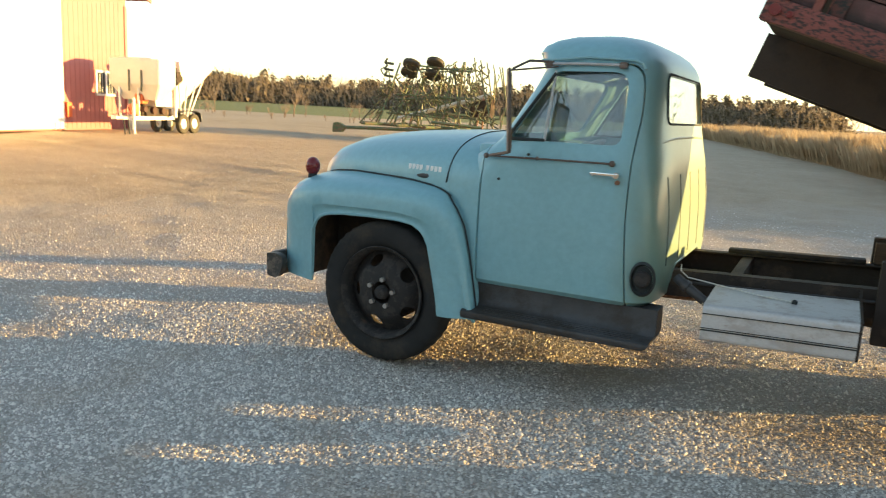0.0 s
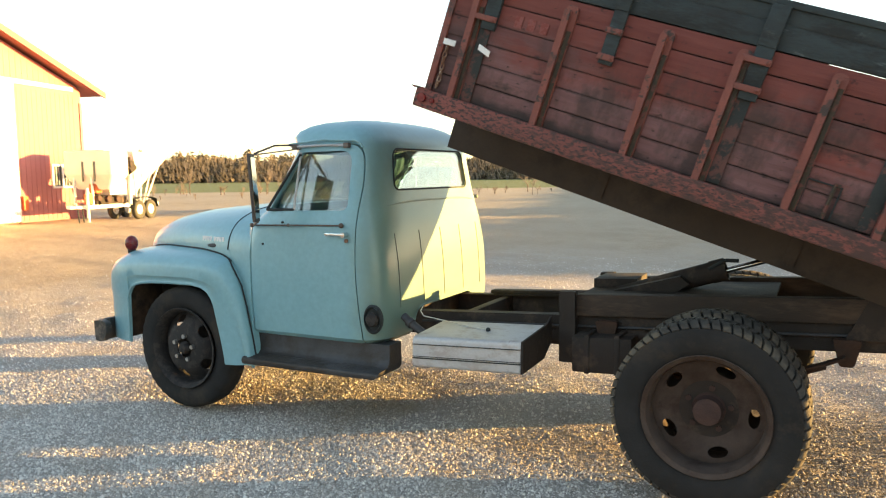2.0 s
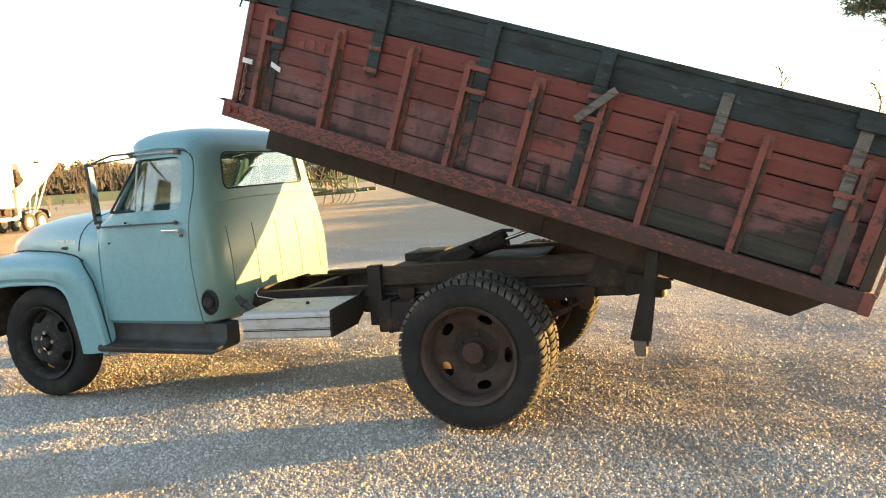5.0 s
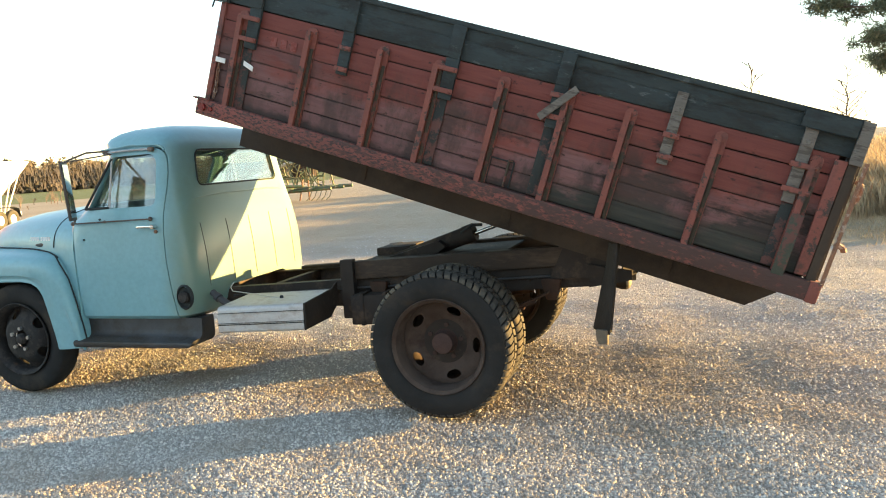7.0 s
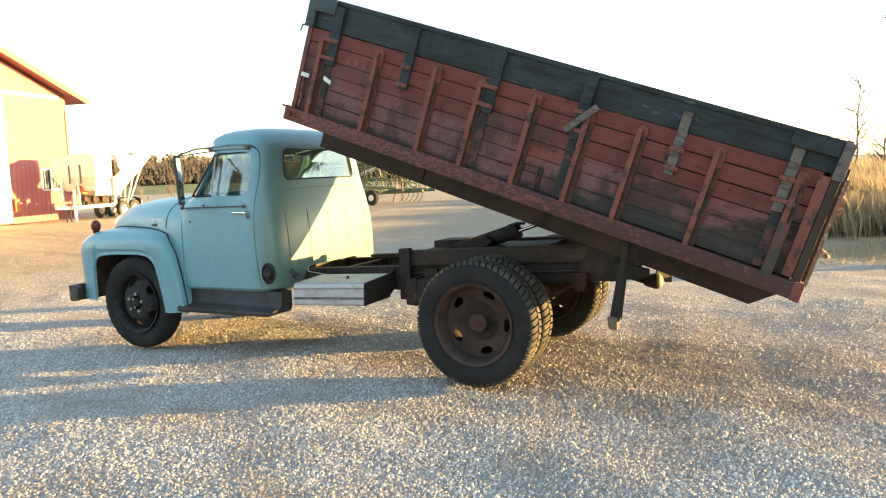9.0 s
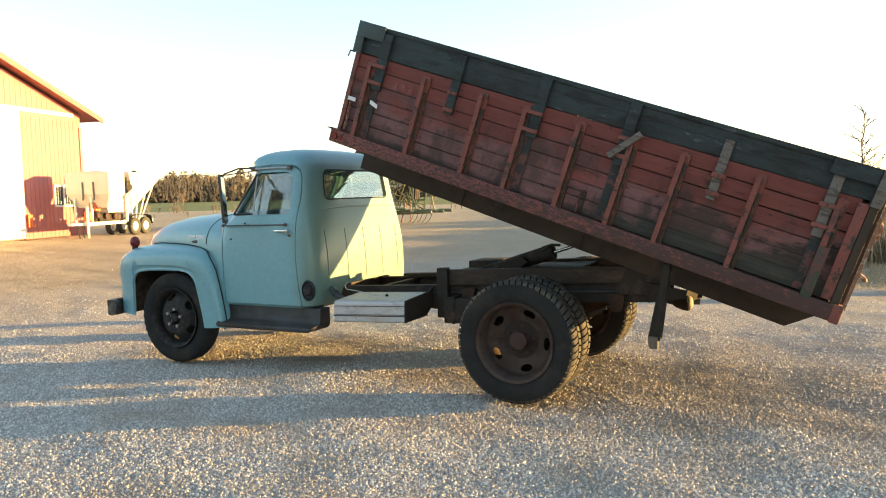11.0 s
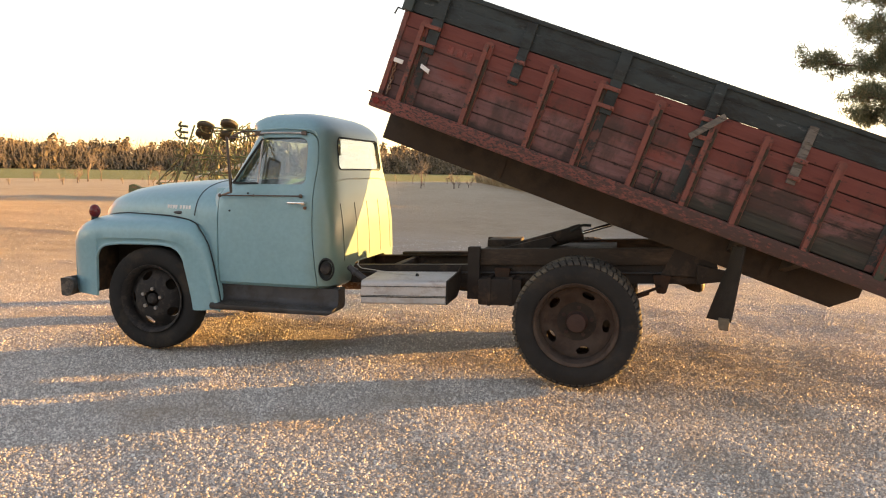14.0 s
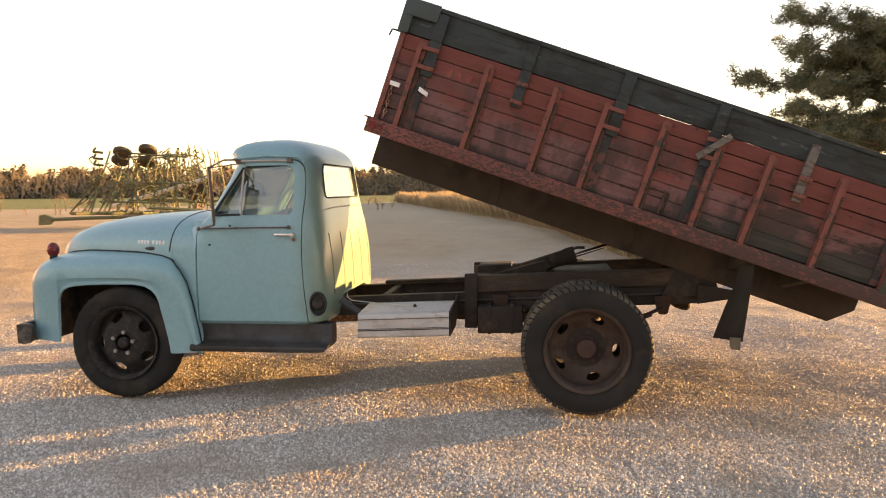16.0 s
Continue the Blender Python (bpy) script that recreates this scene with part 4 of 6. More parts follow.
    box(bm, 0.545, 0.558, *sorted((YC + s * 0.5, YC + s * 0.84)), 0.42, 0.86)
    part("splash_panel", bm, M_CHASSIS, truck, "dark splash panel behind the wheel")
bm = B()
box(bm, -0.55, 0.40, YC - 0.42, YC + 0.42, 0.40, 1.05, 0.06)
part("engine", bm, M_CHASSIS, truck)

# chassis: the frame climbs a little towards the tail
def raked(bm, slope=0.045, x0=1.75):
    for v in bm.verts:
        v.co.z += slope * (v.co.x - x0)
    return bm


for s in (-1, 1):
    y = YC + s * 0.43
    bm = B()
    box(bm, -0.80, 4.56, y - 0.006, y + 0.006, 0.612, 0.766)
    for z0, z1 in ((0.612, 0.622), (0.756, 0.766)):
        box(bm, -0.80, 4.56, *sorted((y, y - s * 0.075)), z0, z1)
    rail = part("frame_rail", raked(bm), M_CHASSIS, truck, "greasy black frame rail")
    for x in (1.9, 2.15, 2.45, 2.62, 3.05, 3.2, 4.1, 4.3):
        bm = B()
        ball(bm, (x, y + s * 0.006, 0.70 + 0.03 * math.sin(9 * x)), 0.011, (1, 0.7, 1), 8, 6)
        part("rivet", raked(bm), M_CHASSIS, rail)
    bm = B()
    box(bm, 2.70, 4.40, y - 0.045, y + 0.045, 0.770, 0.902, 0.006)
    part("subframe_beam", raked(bm), M_SUBFRAME, truck, "dusty brown hoist subframe beam")
    for k in range(6):
        half = 0.62 - 0.085 * k
        bm = B()
        arc = [(3.63 + half * f, 0.556 - 0.017 * k + 0.155 * (half * f / 0.62) ** 2) for f in np.linspace(-1, 1, 13)]
        prism(bm, arc + [(x, z + 0.014) for x, z in arc[::-1]], y + s * 0.12 - 0.035, y + s * 0.12 + 0.035)
        part("leaf_spring", bm, M_RUSTY, truck, "rusty brown spring leaf")
    for x in (2.98, 4.26):
        bm = B()
        prism(bm, rounded([(x - 0.07, 0.80), (x + 0.07, 0.80), (x + 0.035, 0.655), (x - 0.035, 0.655)], 0.02), y + s * 0.02, y + s * 0.07)
        part("spring_hanger", bm, M_RUSTY, truck, "rusty spring hanger bolted to the frame")
for x in (-0.6, 1.2, 1.95, 2.75, 4.48):
    bm = B()
    box(bm, x, x + 0.07, YC - 0.42, YC + 0.42, 0.63, 0.75, 0.01)
    part("cross_member", raked(bm), M_CHASSIS, truck)
bm = B()
box(bm, 1.86, 2.66, YC + 0.36, YC + 0.45, 0.770, 0.797, 0.006)
part("filler_timber", raked(bm), M_CHASSIS, truck)
for s in (-1, 1):
    y0, y1 = sorted((YC + s * 0.455, YC + s * 0.515))
    bm = B()
    prism(bm, rounded([(2.69, 0.53), (2.79, 0.53), (2.79, 0.972), (2.69, 0.968)], 0.008, 3), y0, y1)
    part("bracket_plate", bm, M_CHASSIS, truck, "black steel bracket plate")
    bm = B()
    box(bm, 2.80, 3.16, *sorted((YC + s * 0.44, YC + s * 0.62)), 0.50, 0.72, 0.02)
    tank = part("air_tank", raked(bm, 0.03, 2.8), M_CHASSIS, truck, "grimy black tank on the frame")
    for x in (2.88, 3.06):
        bm = B()
        box(bm, x, x + 0.03, *sorted((YC + s * 0.435, YC + s * 0.626)), 0.497, 0.735, 0.006)
        part("tank_strap", raked(bm, 0.03, 2.8), M_CHASSIS, tank)
    bm = B()
    cyl(bm, (1.70, YC + s * 0.452, 0.700), (4.30, YC + s * 0.452, 0.816), 0.009)
    part("brake_pipe", bm, M_STEP, truck)
bm = B()
box(bm, 2.76, 3.90, YC - 0.36, YC + 0.36, 0.86, 0.880, 0.006)
box(bm, 2.76, 3.05, YC + 0.02, YC + 0.34, 0.880, 0.938, 0.006)
part("hoist_frame", raked(bm), M_CHASSIS, truck)
# hoist ram: a fat cylinder with its collar, two rods and a hose
foot, head = Vector((2.86, 0, 0.852)), Vector((3.600, 0, 1.091))
along = (head - foot).normalized()
bm = B()
cyl(bm, foot + Vector((0, YC, 0)), head + Vector((0, YC, 0)), 0.066, n=24)
cyl(bm, head - along * 0.09 + Vector((0, YC, 0)), head + Vector((0, YC, 0)), 0.071, n=24)
ram = part("hoist_cylinder", bm, M_CHASSIS, truck, "greasy black hoist cylinder")
bm = B()
prism(bm, [(2.80, 0.90), (3.05, 0.965), (3.34, 1.045), (3.40, 1.00), (3.30, 0.93), (2.84, 0.88)], YC - 0.14, YC + 0.14)
part("cylinder_cradle", bm, M_CHASSIS, ram)
for y in (YC - 0.028, YC + 0.034):
    bm = B()
    p = head + Vector((0, y, -0.012))
    cyl(bm, p - along * 0.02, p + along * 0.42, 0.015, n=12)
    part("hoist_rod", bm, M_CHROME, ram, "dull bright hoist rod")
bm = B()
p = head + Vector((0, YC - 0.06, 0.03))
tube(bm, [p - along * 0.10, p - along * 0.02 + Vector((0.02, 0, 0.035)), p + along * 0.06 + Vector((0.02, 0, 0.01))], 0.012, 8)
part("hoist_hose", bm, M_SEAM, ram, "black rubber hoist hose")
bm = B()
cyl(bm, (1.0, YC, 0.62), (3.6, YC, 0.52), 0.05)
part("drive_shaft", bm, M_CHASSIS, truck)
bm = B()
cyl(bm, (1.72, YC + 0.25, 0.55), (3.0, YC + 0.3, 0.5), 0.035)
cyl(bm, (1.3, YC + 0.25, 0.5), (1.75, YC + 0.25, 0.52), 0.08)
part("exhaust_pipe", bm, M_RUST, truck)
bm = B()
tube(bm, [(1.73, YC - 0.76, 0.785), (1.79, YC - 0.78, 0.748), (1.89, YC - 0.78, 0.683), (1.96, YC - 0.78, 0.655)], 0.026, 12)
neck = part("filler_neck", bm, M_STEP, truck, "dull dented metal fuel filler neck")
bm = B()
cyl(bm, (1.775, YC - 0.777, 0.757), (1.800, YC - 0.783, 0.742), 0.033, n=14)
part("hose_clamp", bm, M_STEP, neck)

# box step behind the cab
bm = B()
prism(bm, rounded([(YC - 0.985, 0.522), (YC - 0.55, 0.522), (YC - 0.55, 0.732), (YC - 0.975, 0.710)], [0.02, 0.01, 0.01, 0.03]), 1.912, 2.612, "x")
battery_box = part("battery_box", raked(bm, 0.040, 1.912), M_BOX, truck, "scuffed bare aluminium box with a ridged front")
bm = B()
for z, h in ((0.578, 0.006), (0.590, 0.003), (0.664, 0.003)):
    box(bm, 1.911, 2.613, YC - 0.9875, YC - 0.970, z, z + h, 0.001)
part("pressed_line", raked(bm, 0.040, 1.912), M_SEAM, battery_box)
bm = B()
prism(bm, [(YC - 0.98, 0.552), (YC - 0.60, 0.560), (YC - 0.46, 0.640), (YC - 0.46, 0.80), (YC - 0.55, 0.762), (YC - 0.97, 0.738)], 2.613, 2.625, "x")
part("end_plate", bm, M_CHASSIS, battery_box, "dark end plate")
bm = B()
lathe(bm, [(0.014, 0.0), (0.014, 0.016), (0.007, 0.024), (0.001, 0.024)], (0, 0, 0), 12)
bmesh.ops.transform(bm, matrix=Matrix.Translation((2.32, YC - 0.76, 0.734)) @ pose(0, 0, 0, 90), verts=bm.verts)
part("lid_knob", bm, M_SEAM, battery_box)
bm = B()
tube(bm, [(1.70, YC - 0.44, 0.80), (1.71, YC - 0.50, 0.775), (1.76, YC - 0.55, 0.752), (1.95, YC - 0.60, 0.742), (2.14, YC - 0.68, 0.738), (2.32, YC - 0.755, 0.742)], 0.0035)
part("ground_wire", bm, M_TANK, battery_box, "thin pale wire looped over the box")

# mirror with its stays, on the driver's door alone
for side in (-1,):
    bm = B()
    yo = YC + side * 1.13
    turn = Matrix.Translation((0.84, yo, 0)) @ Matrix.Rotation(radians(-26 * side), 4, "Z")
    box(bm, -0.009, 0.009, -0.066, 0.066, 1.40, 1.84, 0.008, turn)
    for v in bm.verts:
        v.co.x -= 0.07 * (v.co.z - 1.62)
    mirror = part("side_mirror", bm, M_FRAME, truck, "tall rectangular side mirror in a dark frame")
    bm = B()
    box(bm, 0.0105, 0.013, -0.053, 0.053, 1.425, 1.815, 0, turn)
    for v in bm.verts:
        v.co.x -= 0.07 * (v.co.z - 1.62)
    part("mirror_glass", bm, M_MIRROR, mirror, "silver mirror glass", False)
    bm = B()
    tube(bm, [(0.84, yo - side * 0.02, 1.84), (0.86, YC + side * 0.93, 1.895), (0.93, YC + side * 0.80, 1.90)], 0.007)
    tube(bm, [(0.84, yo, 1.83), (0.98, YC + side * 0.80, 1.875)], 0.005)
    part("mirror_stay", bm, M_ROD, mirror, "thin dull brown upper mirror stay")
    bm = B()
    tube(bm, [(0.84, yo - side * 0.03, 1.40), (0.66, YC + side * 0.93, 1.365)], 0.009)
    tube(bm, [(0.62, YC + side * 0.918, 1.362), (1.00, YC + side * 0.918, 1.368), (1.37, YC + side * 0.911, 1.372)], 0.0055)
    ball(bm, (0.63, YC + side * 0.915, 1.362), 0.016)
    ball(bm, (1.36, YC + side * 0.91, 1.372), 0.017)
    ball(bm, (0.94, YC + side * 0.915, 1.368), 0.011)
    part("mirror_brace", bm, M_ROD, mirror, "dull brown mirror brace along the door")
for side in (-1, 1):
    bm = B()
    tube(bm, [(0.90, YC + side * 0.806, 1.888), (1.10, YC + side * 0.800, 1.893), (1.36, YC + side * 0.802, 1.890)], 0.008, 8)
    rod = part("stay_rod", bm, M_BOX, cab, "dull metal rod clipped along the door top")
    for x in (0.93, 1.345):
        bm = B()
        box(bm, x - 0.022, x + 0.022, *sorted((YC + side * 0.782, YC + side * 0.814)), 1.872, 1.906, 0.008)
        part("rod_clip", bm, M_ROD, rod)

# ---- the raised bed ----
TIP = 19.2
BED = Matrix.Translation((1.986, YC, 2.054)) @ Matrix.Rotation(radians(TIP), 4, "Y")
W = 1.075  # half width over the boards
LEN, H = 4.00, 1.045


def bed_part(name, bm, material, parent, label="", smooth=True):
    """A part laid out in the bed's own frame: along the bed, across it, and up from the rail."""
    ob = part(name, bm, material, parent, label, smooth)
    if parent is truck:
        ob.matrix_basis = Matrix.Translation(-ORIGIN[truck]) @ BED
        ORIGIN[ob] = Vector()
    return ob


rng = random.Random(4)
bm = B()
box(bm, 0.04, LEN - 0.02, -W + 0.03, W - 0.03, 0.045, 0.098, 0.004)
bmesh.ops.translate(bm, verts=bm.verts, vec=ORIGIN[truck])
bed = bed_part("dump_bed", bm, M_SILL, truck, "raised timber dump bed, weathered red with dark green top boards")
for s in (-1, 1):
    bm = B()
    box(bm, 0.012, LEN + 0.025, *sorted((s * (W - 0.03), s * (W + 0.050))), 0.042, 0.150, 0.010)
    for v in bm.verts:
        v.co.z -= 0.004 * v.co.x
    rail = bed_part("side_rail", bm, M_REDRAIL, bed, "chipped red steel rail, rusted through the paint")
    bm = B()
    prism(bm, [(-0.030, 0.150), (0.10, 0.158), (0.10, 0.150), (0.0, 0.141)], *sorted((s * (W - 0.02), s * (W + 0.056))))
    bed_part("rail_lip", bm, M_REDRAIL, rail)
    bm = B()
    box(bm, LEN - 0.03, LEN + 0.034, *sorted((s * (W - 0.05), s * (W + 0.056))), 0.020, 0.140, 0.014)
    bed_part("rail_end", bm, M_REDSTEEL, rail, "bent red steel end of the rail")
    # long sill under the floor, cut off at a slant by the tail
    bm = B()
    prism(bm, [(0.012, -0.19), (3.77, -0.205), (3.93, -0.06), (3.93, 0.044), (0.012, 0.044)], *sorted((s * 0.44, s * 0.52)))
    sill = bed_part("long_sill", bm, M_SILL, bed, "dusty brown steel sill under the bed")
    for u in (1.05, 2.15, 3.25):
        bm = B()
        box(bm, u - 0.03, u + 0.03, *sorted((s * 0.521, s * 0.528)), -0.17, 0.03, 0.003)
        bed_part("gusset", bm, M_SILL, sill)
    for u in (2.95, 3.35):
        bm = B()
        prism(bm, [(u - 0.025, 0.040), (u + 0.025, 0.040), (u + 0.025, -0.075), (u - 0.025, -0.075)], *sorted((s * 0.53, s * 0.96)))
        for v in bm.verts:
            v.co.z += 0.10 * max(0.0, (abs(v.co.y) - 0.53) / 0.43) * (v.co.z < 0)
        bed_part("outrigger", bm, M_SILL, bed, "tapered steel outrigger under the floor")
    # six red boards a side, proud and sunk a little
    zs = [0.142, 0.256, 0.366, 0.476, 0.586, 0.698, 0.805]
    for k in range(6):
        cuts = [0.07, LEN - 0.10]
        for a, b in zip(cuts, cuts[1:]):
            bm = B()
            off = rng.uniform(-0.004, 0.004)
            box(bm, a, b, *sorted((s * (W - 0.045 + off), s * (W + off))), zs[k] + 0.0015, zs[k + 1] - 0.0015 - rng.uniform(0, 0.0025), 0.003)
            for v in bm.verts:
                v.co.z += 0.004 * math.sin(2.2 * v.co.x + k)
            bed_part("side_board", bm, M_RED, bed)
    # added backing that blocks light through the joints and keeps them dark
    bm = B()
    box(bm, 0.09, LEN - 0.06, *sorted((s * (W - 0.075), s * (W - 0.055))), 0.099, 0.800, 0.002)
    bed_part("inner_lining", bm, M_SILL, bed, "dark backing added behind the boards")
    # added strips over the top joint, with gaps left for light
    for a, b in ((0.09, 1.98), (2.22, 2.34), (2.52, 2.60), (2.72, LEN - 0.06)) if s < 0 else ((0.09, 3.9),):
        bm = B()
        box(bm, a, b, *sorted((s * (W - 0.075), s * (W - 0.040))), 0.8005, 0.97, 0.002)
        bed_part("lining_strip", bm, M_SILL, bed)
    # dark green top boards with a cap
    for z0, z1, t in ((0.8085, 0.9395, 0.0), (0.940, 1.042, 0.0)):
        bm = B()
        box(bm, 0.06, LEN - 0.04, *sorted((s * (W - 0.035 + t), s * (W + 0.004 + t))), z0, z1, 0.0015)
        for v in bm.verts:
            v.co.z -= 0.009 * v.co.x * (v.co.z > 0.9)
        bed_part("top_board", bm, M_GREEN, bed, "weathered dark green top board")
    bm = B()
    box(bm, 0.05, LEN - 0.03, *sorted((s * (W - 0.05), s * (W + 0.018))), 1.012, H, 0.006)
    for v in bm.verts:
        v.co.z -= 0.009 * v.co.x
    bed_part("top_cap", bm, M_GREEN, bed)
    # stakes
    for u in (0.235, 0.748, 1.255, 1.628, 2.050, 2.446, 2.806, 3.306, 3.800):
        bm = B()
        prism(bm, rounded([(u - 0.034, 0.10), (u + 0.034, 0.10), (u + 0.034, 0.780), (u - 0.034, 0.780)], [0.004, 0.004, 0.033, 0.033], 8), *sorted((s * (W - 0.005), s * (W + 0.016))))
        prism(bm, rounded([(u - 0.030, 0.10), (u + 0.004, 0.10), (u + 0.004, 0.755), (u - 0.030, 0.755)], [0.003, 0.003, 0.016, 0.016], 6), *sorted((s * (W + 0.015), s * (W + 0.048))))
        stake = bed_part("stake", bm, M_REDSTEEL, bed, "round-topped red steel side stake")
        bm = B()
        box(bm, u + 0.006, u + 0.030, *sorted((s * (W + 0.0165), s * (W + 0.024))), 0.12, 0.70 + rng.uniform(-0.06, 0.03), 0.003)
        bed_part("stake_edge", bm, M_OLIVE, stake, "dirty olive edge of the stake")
        if u > 3.7:
            bm = B()
            box(bm, u - 0.033, u + 0.032, *sorted((s * (W + 0.0485), s * (W + 0.052))), 0.12, 0.46, 0.002)
            bed_part("stake_patch", bm, M_MOSS, stake, "stake foot painted over in dull green")
    # green posts of the top boards, held by straps
    for u, z0, material, wd in ((0.318, 0.55, M_GREEN, 0.042), (1.000, 0.54, M_GREEN, 0.036), (1.705, 0.56, M_GREEN, 0.042), (2.385, 0.56, M_GREEN, 0.040),
                                (3.045, 0.525, M_GREY, 0.030), (3.728, 0.505, M_GREY, 0.032)):
        bm = B()
        box(bm, u - wd, u + wd, *sorted((s * (W + 0.002), s * (W + 0.028))), z0, 0.82 if material is M_GREEN else 0.925, 0.004)
        box(bm, u - wd, u + wd, *sorted((s * (W + 0.008), s * (W + 0.034))), 0.81, 1.00 if material is M_GREEN else 0.932, 0.004)
        if material is M_GREY:
            box(bm, u - wd * 0.35, u + wd * 0.35, *sorted((s * (W + 0.030), s * (W + 0.040))), 0.82, 0.845, 0.006)
        post = bed_part("post", bm, material, bed, "dark green timber post" if material is M_GREEN else "bare grey weathered board")
    for u, wd, z1 in ((0.300, 0.036, 0.55), (1.690, 0.036, 0.56), (2.378, 0.032, 0.56), (3.735, 0.030, 0.50)):
        bm = B()
        box(bm, u - wd, u + wd, *sorted((s * (W + 0.0045), s * (W + 0.009))), 0.150, z1, 0.002)
        bed_part("stained_strip", bm, M_STAIN, bed, "strip of boards stained dark green below the post")
    for u0, u1, z in ((0.22, 0.365, 0.725), (0.22, 0.365, 0.590), (0.955, 1.045, 0.690), (0.955, 1.045, 0.560), (1.61, 1.755, 0.725), (1.61, 1.755, 0.595), (2.335, 2.46, 0.735), (2.335, 2.46, 0.610),
                      (3.005, 3.095, 0.675), (3.005, 3.095, 0.555), (3.675, 3.82, 0.695), (3.675, 3.82, 0.560)):
        bm = B()
        box(bm, u0, u1, *sorted((s * (W + 0.030), s * (W + 0.046))), z, z + 0.030, 0.005)
        ball(bm, (u1 - 0.016, s * (W + 0.047), z + 0.015), 0.010, (1, 0.6, 1), 8, 6)
        bed_part("strap", bm, M_REDSTEEL, bed)
    bm = B()
    box(bm, 3.882, 3.945, *sorted((s * (W + 0.001), s * (W + 0.024))), 0.15, 0.785, 0.004)
    bed_part("end_post", bm, M_REDSTEEL, bed)
    bm = B()
    box(bm, 3.948, 4.00, *sorted((s * (W - 0.10), s * (W + 0.02))), 0.13, 0.985, 0.006)
    bed_part("corner_post", bm, M_SILL, bed, "dark corner post")
    bm = B()
    box(bm, 3.945, 4.008, *sorted((s * (W + 0.021), s * (W + 0.042))), 0.775, 1.004, 0.005)
    bed_part("corner_board", bm, M_GREY, bed, "bare grey corner board")
    bm = B()
    box(bm, 3.66, 3.943, *sorted((s * (W + 0.034), s * (W + 0.044))), 0.905, 1.006, 0.012)
    bed_part("patch_board", bm, M_GREEN, bed)
    # stripe at the front corner
    bm = B()
    box(bm, 0.045, 0.085, *sorted((s * (W - 0.06), s * (W + 0.015))), 0.118, 0.80, 0.005)
    bed_part("front_post", bm, M_REDSTEEL, bed)
    bm = B()
    box(bm, 0.03, 0.285, *sorted((s * (W + 0.036), s * (W + 0.042))), 0.928, 1.048, 0.003)
    box(bm, 0.022, 0.10, *sorted((s * (W - 0.06), s * (W + 0.036))), 0.80, 1.050, 0.004)
    bed_part("corner_plate", bm, M_TEALTIN, bed, "folded teal tin over the corner")
    for u, z in ((0.13, 0.43), (0.345, 0.435)):
        bm = B()
        box(bm, u - 0.04, u + 0.035, *sorted((s * (W + 0.03), s * (W + 0.036))), z - 0.016, z + 0.016, 0.002)
        for v in bm.verts:
            v.co.z += (0.9 * (v.co.x - u) - 0.01) * (u > 0.2) * -0.35
        bed_part("white_tag", bm, M_WHITE, bed, "torn white tag")
    bm = B()
    cyl(bm, (0.065, s * (W + 0.045), 0.098), (0.065, s * (W + 0.066), 0.098), 0.026)
    bed_part("marker_light", bm, M_LENS, bed, "small dull red marker light")
    bm = B()
    cyl(bm, (0.13, s * (W + 0.045), 0.098), (0.13, s * (W + 0.060), 0.098), 0.015)
    bed_part("reflector", bm, M_LENS, bed)
    # faint painted-over lettering as plain bars
    for k in range(3):
        bm = B()
        box(bm, 0.455 + 0.075 * k, 0.50 + 0.075 * k, *sorted((s * (W + 0.001), s * (W + 0.006))), 0.60, 0.66, 0.001)
        bed_part("faded_mark", bm, mat("faded_pink_paint", (0.255, 0.085, 0.072), 0.88, 0, 0.35, 30, 80, 0.3, worn=(0.20, 0.05, 0.04), wear=0.5, wear_scale=30) if k == 0 and s < 0 else bpy.data.materials["faded_pink_paint"], bed)
# loose grey board jammed behind the straps
bm = B()
box(bm, -0.135, 0.135, -0.009, 0.009, -0.022, 0.022, 0.003, Matrix.Translation((2.395, -W - 0.056, 0.705)) @ Matrix.Rotation(radians(-50), 4, "Y"))
bed_part("loose_board", bm, M_GREY, bed, "loose grey board jammed in the straps")
# headboard and tailgate
for k in range(8):
    for u0, u1, nm in ((0.05, 0.09, "headboard_plank"), (3.955, 3.99, "tailgate_plank")):
        bm = B()
        box(bm, u0, u1, -W + 0.05, W - 0.05, 0.125 + 0.112 * k, 0.233 + 0.112 * k, 0.004)
        bed_part(nm, bm, M_RED if k < 6 else M_GREEN, bed)
for y in (-0.95, -0.5, 0.0, 0.5, 0.95):
    bm = B()
    box(bm, 3.995, 4.03, y - 0.03, y + 0.03, 0.12, 0.86, 0.005)
    bed_part("tailgate_brace", bm, M_SILL, bed)
bm = B()
tube(bm, [(4.02, -W + 0.02, 0.70), (4.055, -W + 0.02, 0.68), (4.055, -W + 0.02, 0.60), (4.03, -W + 0.02, 0.58)], 0.014)
tube(bm, [(4.03, -W + 0.02, 0.36), (4.075, -W + 0.02, 0.345), (4.085, -W + 0.02, 0.325)], 0.016)
tube(bm, [(4.03, -W - 0.03, 0.12), (4.03, -W - 0.03, 0.80)], 0.012)
bed_part("tailgate_latch", bm, M_RUST, bed, "rusty tailgate latch")
bm = B()
tube(bm, [(0.03, -W, 0.80), (-0.02, -W, 0.80), (-0.03, -W, 0.75)], 0.006)
bed_part("wire_hook", bm, M_SEAM, bed)
bm = B()
for k in range(7):
    w = 0.19 + 0.034 * k
    turn = [(0.112 + 0.010 * math.cos(a) * (k % 2) + 0.004 * math.sin(k), -W - 0.012 - 0.010 * math.cos(a) * (1 - k % 2), w + 0.021 * math.sin(a)) for a in (2 * math.pi * i / 10 for i in range(11))]
